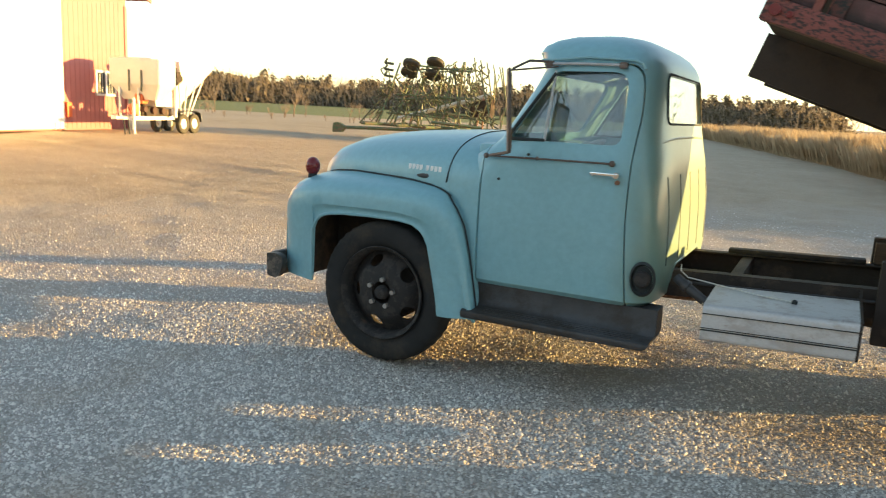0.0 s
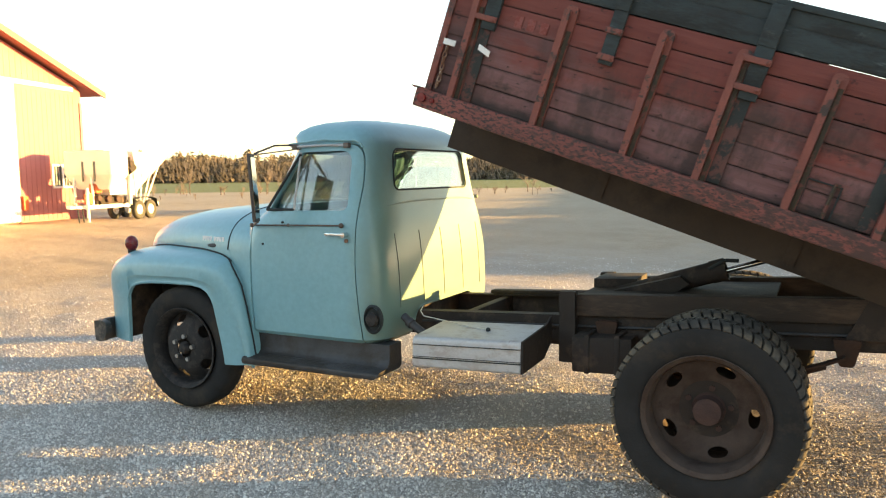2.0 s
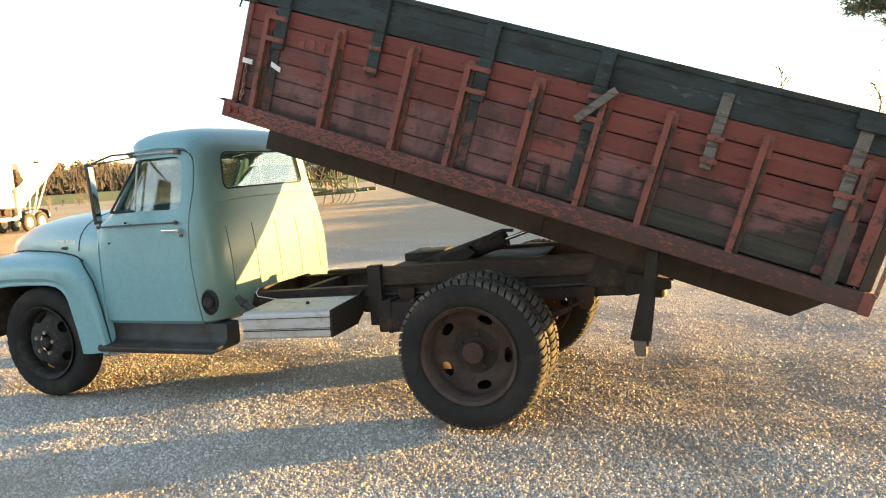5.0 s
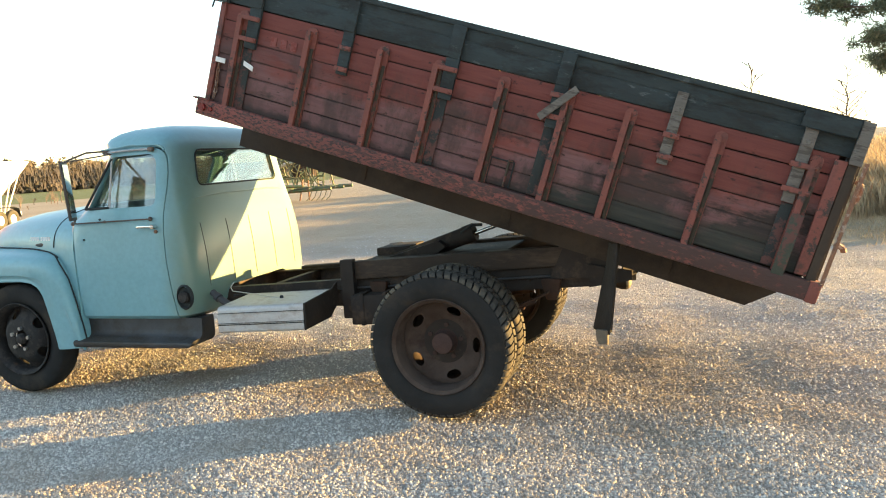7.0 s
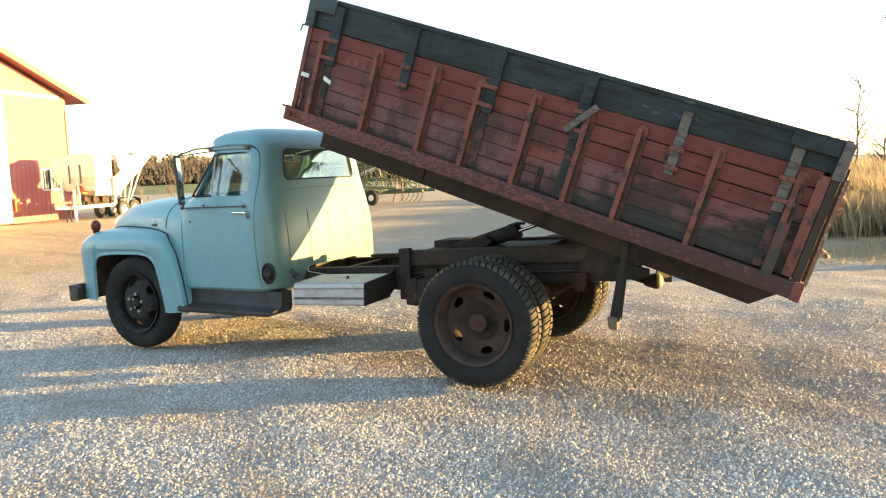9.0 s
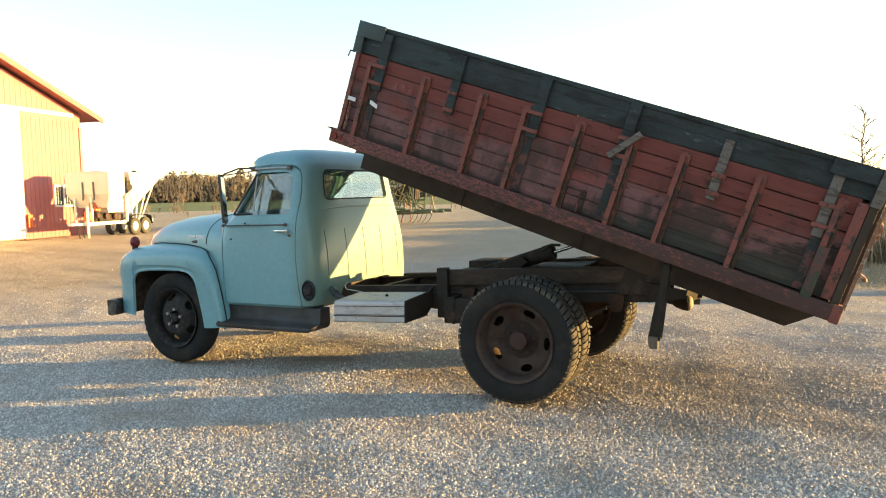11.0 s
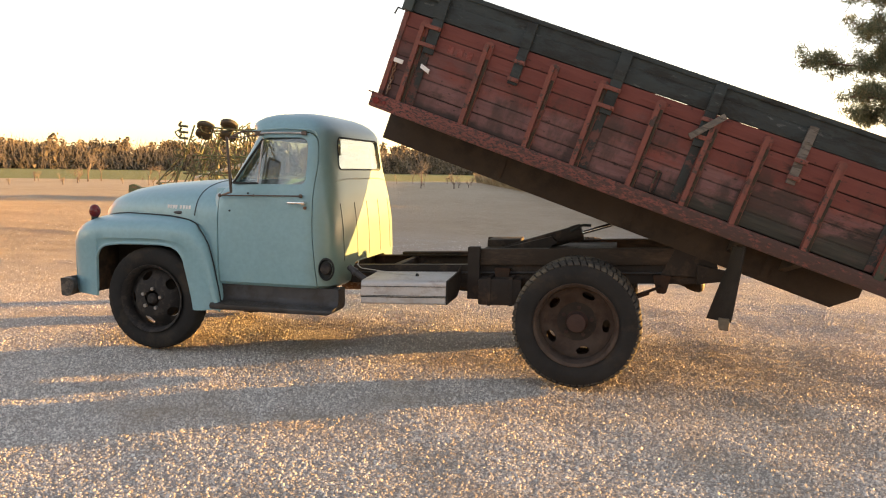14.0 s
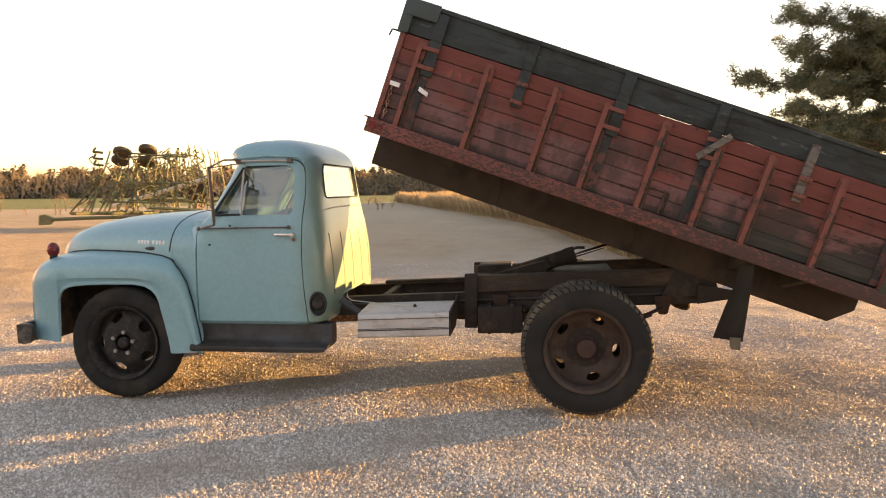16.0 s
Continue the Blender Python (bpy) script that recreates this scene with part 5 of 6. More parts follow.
    tube(bm, turn, 0.0045, 5)
bed_part("chain", bm, M_RUST, bed, "short rusty chain at the front corner")
for u in np.linspace(0.25, 3.65, 8):
    bm = B()
    box(bm, u - 0.04, u + 0.04, -0.438, 0.438, -0.085, 0.044, 0.006)
    bed_part("floor_beam", bm, M_SILL, bed)
# little hatch with its bolt low in the near side
bm = B()
for a in ((2.08, 2.235, 0.300, 0.308), (2.08, 2.088, 0.150, 0.30), (2.227, 2.235, 0.150, 0.30)):
    box(bm, a[0], a[1], -W - 0.009, -W + 0.002, a[2], a[3], 0.001)
hatch = bed_part("hatch", bm, M_SEAM, bed, "small grain hatch let into the boards")
bm = B()
cyl(bm, (2.20, -W - 0.016, 0.150), (2.20, -W - 0.016, 0.315), 0.008)
box(bm, 2.192, 2.225, -W - 0.020, -W - 0.004, 0.305, 0.318, 0.002)
bed_part("hatch_bolt", bm, M_OLIVE, hatch)
# hinge, mud flaps and the bucket behind them
for s in (-1, 1):
    bm = B()
    prism(bm, [(4.25, 0.80), (4.70, 0.80), (4.66, 0.93), (4.52, 1.06), (4.36, 1.03)], YC + s * 0.46 - 0.02, YC + s * 0.46 + 0.02)
    part("hinge_plate", bm, M_CHASSIS, truck)
    y0, y1 = YC + s * 1.09, YC + s * 0.80
    rings = []
    for z, b in ((0.565, 1.0), (0.66, 0.90), (0.80, 0.70), (0.95, 0.52), (1.10, 0.46)):
        xo = 4.690 + 0.13 * (z - 0.5)
        xi, yi, lift = xo - 0.125 * b, y0 + (y1 - y0) * b, -0.03 * b * (z < 0.7)
        rings.append([(xo, y0, z), ((xo + xi) / 2 - 0.020 * b, (y0 + yi) / 2, z + lift * 0.4), (xi, yi, z + lift), (xi + 0.012, yi, z + lift), ((xo + xi) / 2 + 0.012 - 0.020 * b, (y0 + yi) / 2, z + lift * 0.4), (xo + 0.012, y0, z)])
    flap = part("mud_flap", loft(B(), rings), M_FLAP, truck, "twisted dusty rubber mud flap")
    bm = B()
    fold = [[(4.684 + 0.13 * (z - 0.5) + dx, y0 - s * dy, z) for dx, dy in ((0.0, 0.0), (0.014, -0.002), (0.026, 0.034), (0.012, 0.038))] for z in (0.575, 0.75, 0.93, 1.12)]
    loft(bm, fold)
    part("flap_edge", bm, M_FLAP, flap, "black folded edge of the flap")
    # paler colour paints the sunlight on the flap's lower end
    bm = B()
    loft(bm, [[(4.684 + dx * k, y0 - s * dy * k, z) for dx, dy in ((-0.058, 0.020), (0.012, -0.006), (0.018, 0.016), (-0.050, 0.042))] for z, k in ((0.590, 1.0), (0.56, 1.0), (0.525, 0.94), (0.505, 0.78))])
    part("flap_tip", bm, M_FLAPTIP, flap, "flap end painted pale for the sun on it")
bm = B()
prism(bm, [(4.52, 0.745), (4.80, 0.79), (4.80, 0.85), (4.52, 0.90)], YC - 0.52, YC - 0.49)
part("frame_end", bm, M_CHASSIS, truck, "dark pointed end of the frame")
# bucket standing in for the far flap's end, on an added arm
bm = B()
lathe(bm, [(0.020, -0.10), (0.045, -0.07), (0.068, 0.0), (0.072, 0.04), (0.060, 0.045)], (0, 0, 0), 20)
bmesh.ops.transform(bm, matrix=Matrix.Translation((4.62, YC + 0.61, 0.585)) @ pose(0, 0, 0, 0, 18, -90), verts=bm.verts)
bucket = part("tail_lamp", bm, M_CHASSIS, truck, "dark bucket standing in for the far flap's end, on a bent arm")
# this end's tan colour stands for sun on dusty rubber
bm = B()
ball(bm, (4.665, YC + 0.61, 0.585), 0.066, (0.55, 1, 1.0))
part("lens", bm, M_TANTIP, bucket, "tan round end for the sunlit rubber")
bm = B()
prism(bm, [(4.36, 0.74), (4.46, 0.74), (4.58, 0.60), (4.54, 0.56), (4.40, 0.60)], YC + 0.59, YC + 0.63)
part("lamp_arm", bm, M_CHASSIS, bucket)

# ---- the ground ----
def ground_mat():
    m = bpy.data.materials.new("yard_ground")
    m.use_nodes = True
    n, l = m.node_tree.nodes, m.node_tree.links
    bs = n["Principled BSDF"]
    tc = n.new("ShaderNodeTexCoord")
    sep = n.new("ShaderNodeSeparateXYZ")
    l.new(tc.outputs["Object"], sep.inputs[0])

    def noise_tex(s, d=6, stretch=(1, 1, 1)):
        mp = n.new("ShaderNodeMapping")
        mp.inputs["Scale"].default_value = stretch
        l.new(tc.outputs["Object"], mp.inputs["Vector"])
        t = n.new("ShaderNodeTexNoise")
        t.inputs["Scale"].default_value, t.inputs["Detail"].default_value, t.inputs["Roughness"].default_value = s, d, 0.65
        l.new(mp.outputs[0], t.inputs["Vector"])
        return t.outputs["Fac"]

    def rng_(v, a, b, c=0.0, d=1.0):
        r = n.new("ShaderNodeMapRange")
        for k, x in zip(("From Min", "From Max", "To Min", "To Max"), (a, b, c, d)):
            r.inputs[k].default_value = x
        l.new(v, r.inputs["Value"])
        return r.outputs["Result"]

    def mathn(op, a, b):
        x = n.new("ShaderNodeMath")
        x.operation = op
        for s, v in zip(x.inputs, (a, b)):
            if isinstance(v, (int, float)):
                s.default_value = v
            else:
                l.new(v, s)
        return x.outputs[0]

    def mix(f, a, b):
        x = n.new("ShaderNodeMix")
        x.data_type = "RGBA"
        l.new(f, x.inputs["Factor"])
        for s, v in ((x.inputs[6], a), (x.inputs[7], b)):
            if isinstance(v, tuple):
                s.default_value = (*v, 1)
            else:
                l.new(v, s)
        return x.outputs[2]

    big, mid, fine = noise_tex(0.12, 5, (1, 0.5, 1)), noise_tex(1.3), noise_tex(38, 4)
    vor = n.new("ShaderNodeTexVoronoi")
    vor.inputs["Scale"].default_value = 55
    l.new(tc.outputs["Object"], vor.inputs["Vector"])
    stone = mix(rng_(vor.outputs["Color"], 0.1, 0.9), (0.27, 0.245, 0.215), (0.52, 0.475, 0.425))
    gravel = mix(rng_(fine, 0.3, 0.75), stone, (0.42, 0.375, 0.33))
    gravel = mix(rng_(noise_tex(1.1, 6), 0.48, 0.70, 0, 0.6), gravel, (0.35, 0.28, 0.20))
    # the same browner spot, mixed into the ground's gravel colour
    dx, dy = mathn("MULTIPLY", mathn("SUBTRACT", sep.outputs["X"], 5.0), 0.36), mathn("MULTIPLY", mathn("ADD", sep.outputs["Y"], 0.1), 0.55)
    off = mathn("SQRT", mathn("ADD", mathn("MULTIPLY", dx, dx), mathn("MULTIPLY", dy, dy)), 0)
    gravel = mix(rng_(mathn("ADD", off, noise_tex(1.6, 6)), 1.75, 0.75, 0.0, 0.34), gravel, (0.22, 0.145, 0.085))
    dirt = mix(rng_(fine, 0.3, 0.7), (0.33, 0.265, 0.185), (0.475, 0.392, 0.285))
    dirt = mix(rng_(big, 0.42, 0.62), dirt, mix(rng_(mid, 0.3, 0.7), (0.30, 0.240, 0.165), (0.43, 0.350, 0.245)))
    turf = mix(rng_(mid, 0.3, 0.7), (0.115, 0.145, 0.048), (0.19, 0.195, 0.075))
    # past the gravel round the truck the yard turns to pale packed dirt, and past that to a green field
    x, y = sep.outputs["X"], sep.outputs["Y"]
    away = mathn("SUBTRACT", mathn("MULTIPLY", y, 0.75), mathn("MULTIPLY", x, 0.66))
    away = mathn("ADD", away, rng_(big, 0.2, 0.8, -5, 5))
    col = mix(rng_(away, 2.5, 9.0), gravel, dirt)
    far = mathn("ADD", away, rng_(mid, 0.0, 1.0, -3, 3))
    col = mix(rng_(far, 61.0, 65.0), col, turf)
    # lawn beside the lane at the back of the yard
    lawn = mathn("MULTIPLY", rng_(mathn("ADD", x, rng_(mid, 0, 1, -0.6, 0.6)), 5.2, 6.0), rng_(mathn("ADD", y, rng_(mid, 0, 1, -0.4, 0.4)), 6.4, 7.0))
    col = mix(lawn, col, mix(rng_(fine, 0.3, 0.7), (0.28, 0.23, 0.155), (0.39, 0.325, 0.225)))
    l.new(col, bs.inputs["Base Color"])
    bs.inputs["Roughness"].default_value = 0.85
    bs.inputs["Specular IOR Level"].default_value = 0.3
    bp = n.new("ShaderNodeBump")
    bp.inputs["Strength"].default_value, bp.inputs["Distance"].default_value = 1.0, 0.02
    l.new(mathn("ADD", mathn("MULTIPLY", vor.outputs["Distance"], -0.8), fine), bp.inputs["Height"])
    clod = n.new("ShaderNodeBump")
    clod.inputs["Strength"].default_value, clod.inputs["Distance"].default_value = 0.55, 0.08
    l.new(noise_tex(5.0, 8), clod.inputs["Height"])
    l.new(bp.outputs["Normal"], clod.inputs["Normal"])
    l.new(clod.outputs["Normal"], bs.inputs["Normal"])
    return m


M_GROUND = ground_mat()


def ground_z(x, y):
    d = math.hypot(x - 2, y)
    s = min(1.0, max(0.0, (-0.6 * x + 0.75 * y - 3) / 15))
    rise = 0.34 * s * s * (3 - 2 * s)
    k = max(0.0, 1 - d / 70)
    return rise + k * (0.030 * noise.noise((x * 0.45, y * 0.45, 1.3)) + 0.024 * noise.noise((x * 1.2, y * 1.5, 7.7)) + 0.009 * noise.noise((x * 2.6, y * 3.3, 2.2))) + k * min(1.0, max(0.0, (y - 2.5) / 3)) * (0.050 * noise.noise((x * 0.16, y * 0.9, 4.4)) + 0.030 * noise.noise((x * 0.3, y * 2.1, 8.8))) - 0.012 * k


xs = np.concatenate([[-3000, -900, -300, -150, -80, -50], np.linspace(-34, -8, 27), np.linspace(-7.9, 12, 200), np.linspace(13, 30, 18), [45, 80, 150, 300, 900, 3000]])
ys = np.concatenate([[-3000, -900, -300, -100, -40, -20, -12], np.linspace(-9, 9, 181), np.linspace(9.2, 40, 100), [50, 60, 80, 120, 200, 300, 900, 3000]])
verts = [(x, y, ground_z(x, y)) for y in ys for x in xs]
nx = len(xs)
faces = [(j * nx + i, j * nx + i + 1, (j + 1) * nx + i + 1, (j + 1) * nx + i) for j in range(len(ys) - 1) for i in range(nx - 1)]
me = bpy.data.meshes.new("ground")
me.from_pydata([tuple(map(float, v)) for v in verts], [], faces)
me.shade_smooth()
me.materials.append(M_GROUND)
tagged(new("ground", me), "pale gravel yard turning to packed dirt and a green field", "ground", "", "structure")


def scatter(name, verts, faces, material, label, category):
    """One object of very many small pieces, from stacked arrays."""
    me = bpy.data.meshes.new(name)
    v, f = np.concatenate(verts).astype(np.float32), np.concatenate(faces).astype(np.int32)
    me.vertices.add(len(v))
    me.vertices.foreach_set("co", v.ravel())
    k = f.shape[1]
    me.loops.add(f.size)
    me.loops.foreach_set("vertex_index", f.ravel())
    me.polygons.add(len(f))
    me.polygons.foreach_set("loop_start", np.arange(0, f.size, k, dtype=np.int32))
    me.update(calc_edges=True)
    me.validate()
    me.materials.append(material)
    return tagged(new(name, me), label, category, "", "stuff")


# loose gravel, densest where the camera passes
gr = np.random.RandomState(3)


def stones(count, x0, x1, y0, y1, r0, r1):
    c = np.stack([gr.uniform(x0, x1, count) + gr.normal(0, 0.7, count), gr.uniform(y0, y1, count) + gr.normal(0, 0.5, count), np.zeros(count)], 1)
    c = c[~((c[:, 0] > 4.9) & (c[:, 1] > 6.2))]
    bare = np.clip((-1.6 - c[:, 0] + 0.35 * c[:, 1]) / 4.0, 0.0, 0.85)
    c = c[gr.rand(len(c)) >= bare] if x0 > -12 else c
    count = len(c)
    c[:, 2] = [ground_z(x, y) for x, y, _ in c]
    r = r0 + (r1 - r0) * gr.rand(count) ** 2.6
    pyr = np.array([(1, 0, -0.15), (0, 1, -0.15), (-1, 0, -0.15), (0, -1, -0.15), (0, 0, 1.0)], float)
    p = pyr[None] * (1 + gr.uniform(-0.35, 0.35, (count, 5, 3))) + gr.uniform(-0.30, 0.30, (count, 5, 3))
    p[:, 4, :2] += gr.uniform(-0.45, 0.45, (count, 2))
    p *= r[:, None, None] * np.array((1, 1, 0.95))
    a = gr.uniform(0, 6.28, count)
    ca, sa = np.cos(a)[:, None], np.sin(a)[:, None]
    q = np.stack([p[..., 0] * ca - p[..., 1] * sa, p[..., 0] * sa + p[..., 1] * ca, p[..., 2]], -1) + c[:, None]
    tri = np.array([(0, 1, 4), (1, 2, 4), (2, 3, 4), (3, 0, 4)])
    return q.reshape(-1, 3), (tri[None] + 5 * np.arange(count)[:, None, None]).reshape(-1, 3)


sv, sf, base = [], [], 0
for args in ((275000, -1.5, 7.0, -4.3, -0.6, 0.0036, 0.0130), (100000, -6.0, 9.0, -0.6, 3.0, 0.0045, 0.014), (24000, -10.0, 12.0, 3.0, 9.0, 0.006, 0.015), (50000, -8, -1.5, -4.0, -0.6, 0.0045, 0.014)):
    v, f = stones(*args)
    sv.append(v)
    sf.append(f + base)
    base += len(v)
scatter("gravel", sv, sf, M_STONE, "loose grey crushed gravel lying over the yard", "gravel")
v, f = stones(7000, -20.0, -3.5, 2.0, 16.0, 0.004, 0.016)
scatter("dirt_clods", [v], [f], M_CLOD, "loose clods and tyre crumbs on the packed dirt", "dirt")

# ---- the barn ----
# about where the camera stands, at its eye height
VIEW_POINT = Vector((3.5, -5.0, 1.617))


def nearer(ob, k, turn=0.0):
    """Draws a far thing in towards the camera's standpoint, sized to fit the camera's view, and turns it."""
    p = VIEW_POINT + k * (ob.location - VIEW_POINT)
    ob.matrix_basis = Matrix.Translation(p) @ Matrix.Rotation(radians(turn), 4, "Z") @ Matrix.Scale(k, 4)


barn = thing("barn", (-24.0, 14.55, 0), "red steel barn with a white sliding door and a brown-red roof", "barn")
X0, Y0, Y1, EAVE, RIDGE = -24.0, 3.5, 17.88, 5.60, 8.15
bm = B()
prism(bm, [(Y0, 0), (Y1, 0), (Y1, EAVE), ((Y0 + Y1) / 2, RIDGE - 0.12), (Y0, EAVE)], X0 - 0.12, X0, "x")
wall = part("end_wall", bm, M_WALL, barn, "", False)
for y in (Y0, Y1 - 0.12):
    bm = B()
    box(bm, X0 - 18, X0 - 0.13, y, y + 0.12, 0, EAVE)
    part("side_wall", bm, M_WALL, barn, "", False)
bm = B()
prism(bm, [(Y0, 0), (Y1, 0), (Y1, EAVE), ((Y0 + Y1) / 2, RIDGE - 0.12), (Y0, EAVE)], X0 - 18.15, X0 - 18.02, "x")
part("back_wall", bm, M_WALL, barn, "", False)
# pressed ribs of the steel cladding
for k in range(13):
    y = 14.25 + 0.262 * k
    bm = B()
    top = RIDGE - 0.16 - abs(y - (Y0 + Y1) / 2) * (RIDGE - EAVE) / ((Y1 - Y0) / 2)
    box(bm, X0, X0 + 0.011, y, y + 0.035, 0.05, 5.30, 0.004)
    part("steel_rib", bm, M_WALL, wall)
for k in range(38):
    y = 6.0 + 0.228 * k * 1.3
    top = RIDGE - 0.16 - abs(y - (Y0 + Y1) / 2) * (RIDGE - EAVE) / ((Y1 - Y0) / 2)
    if top > 5.75 and y < Y1:
        bm = B()
        box(bm, X0, X0 + 0.011, y, y + 0.035, 5.66, top, 0.004)
        part("steel_rib", bm, M_WALL, wall)
for s in (-1, 1):
    ym, ye = (Y0 + Y1) / 2, (Y1 + 0.95 if s > 0 else Y0 - 0.95)
    ze = EAVE - 0.95 * (RIDGE - EAVE) / ((Y1 - Y0) / 2) + 0.10
    bm = B()
    prism(bm, [(ym, RIDGE), (ye, ze), (ye, ze + 0.14), (ym, RIDGE + 0.14)], X0 - 18.3, X0 + 0.55, "x")
    roof = part("roof", bm, M_ROOF, barn, "", False)
    bm = B()
    prism(bm, [(ym, RIDGE - 0.10), (ye, ze - 0.10), (ye, ze + 0.16), (ym, RIDGE + 0.16)], X0 + 0.551, X0 + 0.60, "x")
    part("rake_board", bm, M_ROOF, roof)
bm = B()
box(bm, X0 + 0.002, X0 + 0.07, 6.6, Y1 - 0.5, 5.44, 5.62, 0.01)
part("door_track", bm, M_TRIM, barn, "white sliding door track cover")
for y in (6.75, 10.42):
    bm = B()
    box(bm, X0 + 0.025, X0 + 0.075, y, y + 3.64, 0.06, 5.44, 0.01)
    dr = part("sliding_door", bm, M_TRIM, barn, "white steel sliding door", False)
    for k in range(12):
        bm = B()
        box(bm, X0 + 0.076, X0 + 0.088, y + 0.12 + 0.3 * k, y + 0.15 + 0.3 * k, 0.1, 5.4, 0.003)
        part("door_rib", bm, M_TRIM, dr)
bm = B()
box(bm, X0 + 0.002, X0 + 0.05, Y1 - 0.12, Y1 + 0.02, 0, 5.0, 0.01)
part("corner_trim", bm, M_WALL, barn)
bm = B()
wy0, wy1, wz0, wz1 = 15.88, 17.12, 1.33, 2.34
for a in ((wy0, wy1, wz1 - 0.09, wz1), (wy0, wy1, wz0, wz0 + 0.09), (wy0, wy0 + 0.09, wz0, wz1), (wy1 - 0.09, wy1, wz0, wz1), ((wy0 + wy1) / 2 - 0.05, (wy0 + wy1) / 2 + 0.05, wz0, wz1)):
    box(bm, X0 + 0.002, X0 + 0.06, a[0], a[1], a[2], a[3], 0.008)
win = part("window_frame", bm, M_TRIM, barn, "white window frame")
for a, b in ((wy0 + 0.09, (wy0 + wy1) / 2 - 0.05), ((wy0 + wy1) / 2 + 0.05, wy1 - 0.09)):
    bm = B()
    box(bm, X0 + 0.004, X0 + 0.03, a, b, wz0 + 0.09, wz1 - 0.09)
    part("pane", bm, M_DARKGLASS, win, "dark window pane", False)
    for k in (1, 2):
        bm = B()
        box(bm, X0 + 0.031, X0 + 0.036, a + (b - a) * k / 3 - 0.008, a + (b - a) * k / 3 + 0.008, wz0 + 0.09, wz1 - 0.09)
        part("glazing_bar", bm, M_TRIM, win)
# orange box put in for the sunlit patch low beside the door
bm = B()
box(bm, X0 + 0.002, X0 + 0.12, 14.16, 14.42, 0.50, 1.05, 0.02)
part("meter_box", bm, M_ORANGE, barn, "orange box in place of a sunlit patch on the wall")

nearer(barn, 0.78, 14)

# ---- seed tender trailer in front of the barn ----
XT = -20.45
tender = thing("seed_tender", (XT, 14.46, 0), "white two-axle seed tender with pale box and white hopper", "trailer")
for x in (XT - 0.75, XT + 0.0):
    bm = B()
    box(bm, x - 0.05, x + 0.05, 14.80, 19.4, 0.52, 0.66, 0.01)
    part("frame_beam", bm, M_STEELWHITE, tender, "white steel trailer frame")
bm = B()
prism(bm, [(XT - 0.75, 14.85), (XT, 14.85), (XT - 0.3, 14.4), (XT - 0.45, 14.4)], 0.54, 0.64, "z")
part("drawbar", bm, M_STEELWHITE, tender)
for y, x in ((17.70, XT + 0.12), (18.47, XT + 0.12), (17.70, XT - 1.0), (18.47, XT - 1.0)):
    bm = B()
    lathe(bm, [(0.20, 0.07), (0.24, 0.095), (0.33, 0.10), (0.375, 0.07), (0.385, 0), (0.375, -0.07), (0.33, -0.10), (0.24, -0.095), (0.20, -0.07)], (0, 0, 0), 28)
    bmesh.ops.transform(bm, matrix=Matrix.Translation((x, y, 0.375)) @ pose(0, 0, 0, 0, 0, 90), verts=bm.verts)
    t = part("tyre", bm, M_FARTYRE, tender, "dusty black trailer tyre")
    bm = B()
    lathe(bm, [(0.21, 0.06), (0.20, -0.06), (0.12, -0.075), (0.06, -0.09), (0.01, -0.09)], (0, 0, 0), 24)
    bmesh.ops.transform(bm, matrix=Matrix.Translation((x, y, 0.375)) @ pose(0, 0, 0, 0, 0, 90), verts=bm.verts)
    part("rim", bm, M_STEELWHITE, t, "white steel rim")
bm = B()
pts = [(XT + 0.12, 17.28, 0.45), (XT + 0.12, 17.38, 0.80), (XT + 0.12, 17.70, 0.88), (XT + 0.12, 18.47, 0.88), (XT + 0.12, 18.80, 0.80), (XT + 0.12, 18.90, 0.45)]
for a, b in zip(pts, pts[1:]):
    d = (Vector(b) - Vector(a))
    box(bm, -0.13, 0.13, 0, d.length, -0.012, 0.012, 0, Matrix.Translation(a) @ Matrix.Rotation(math.atan2(d.z, d.y), 4, "X"))
part("mudguard", bm, M_SEAM, tender, "black mudguard over two wheels")
bm = B()
loft(bm, [[(XT + x, y, z) for x, y in ((x0 + 0.04, y0), (x1 - 0.04, y0), (x1, y0 + 0.04), (x1, y1 - 0.04), (x1 - 0.04, y1), (x0 + 0.04, y1), (x0, y1 - 0.04), (x0, y0 + 0.04))]
          for z, x0, x1, y0, y1 in ((1.25, -0.75, 0.62, 15.42, 15.92), (1.78, -1.10, 0.92, 15.18, 16.18), (1.82, -1.12, 0.94, 15.16, 16.20), (2.64, -1.12, 0.94, 15.16, 16.20), (2.70, -1.08, 0.90, 15.20, 16.16))])
tank = part("seed_box", bm, M_TANK, tender, "pale plastic seed box with a tapered bottom")
for x in (XT - 0.32, XT + 0.18):
    bm = B()
    box(bm, x, x + 0.07, 15.135, 15.161, 1.55, 2.30, 0.004)
    part("box_strap", bm, M_DARKGLASS, tank, "dark upright strap on the box")
bm = B()
box(bm, XT - 0.8, XT + 0.5, 15.35, 15.95, 2.70, 2.74, 0.01)
part("box_lid", bm, M_TANK, tank)
bm = B()
rings = [[(XT - 0.36 + a * sx_, yc_ + b * sy_, z) for sx_, sy_ in ((-1, -1), (1, -1), (1, 1), (-1, 1))] for z, a, b, yc_ in ((0.98, 0.20, 0.20, 17.95), (1.2, 0.24, 0.26, 18.0), (2.35, 0.68, 1.0, 18.45), (2.70, 0.70, 1.28, 18.62), (2.74, 0.62, 1.2, 18.62))]
loft(bm, rings)
part("hopper", bm, M_STEELWHITE, tender, "white steel hopper tapering down", False)
for y in (17.5, 18.2, 18.9, 19.4):
    bm = B()
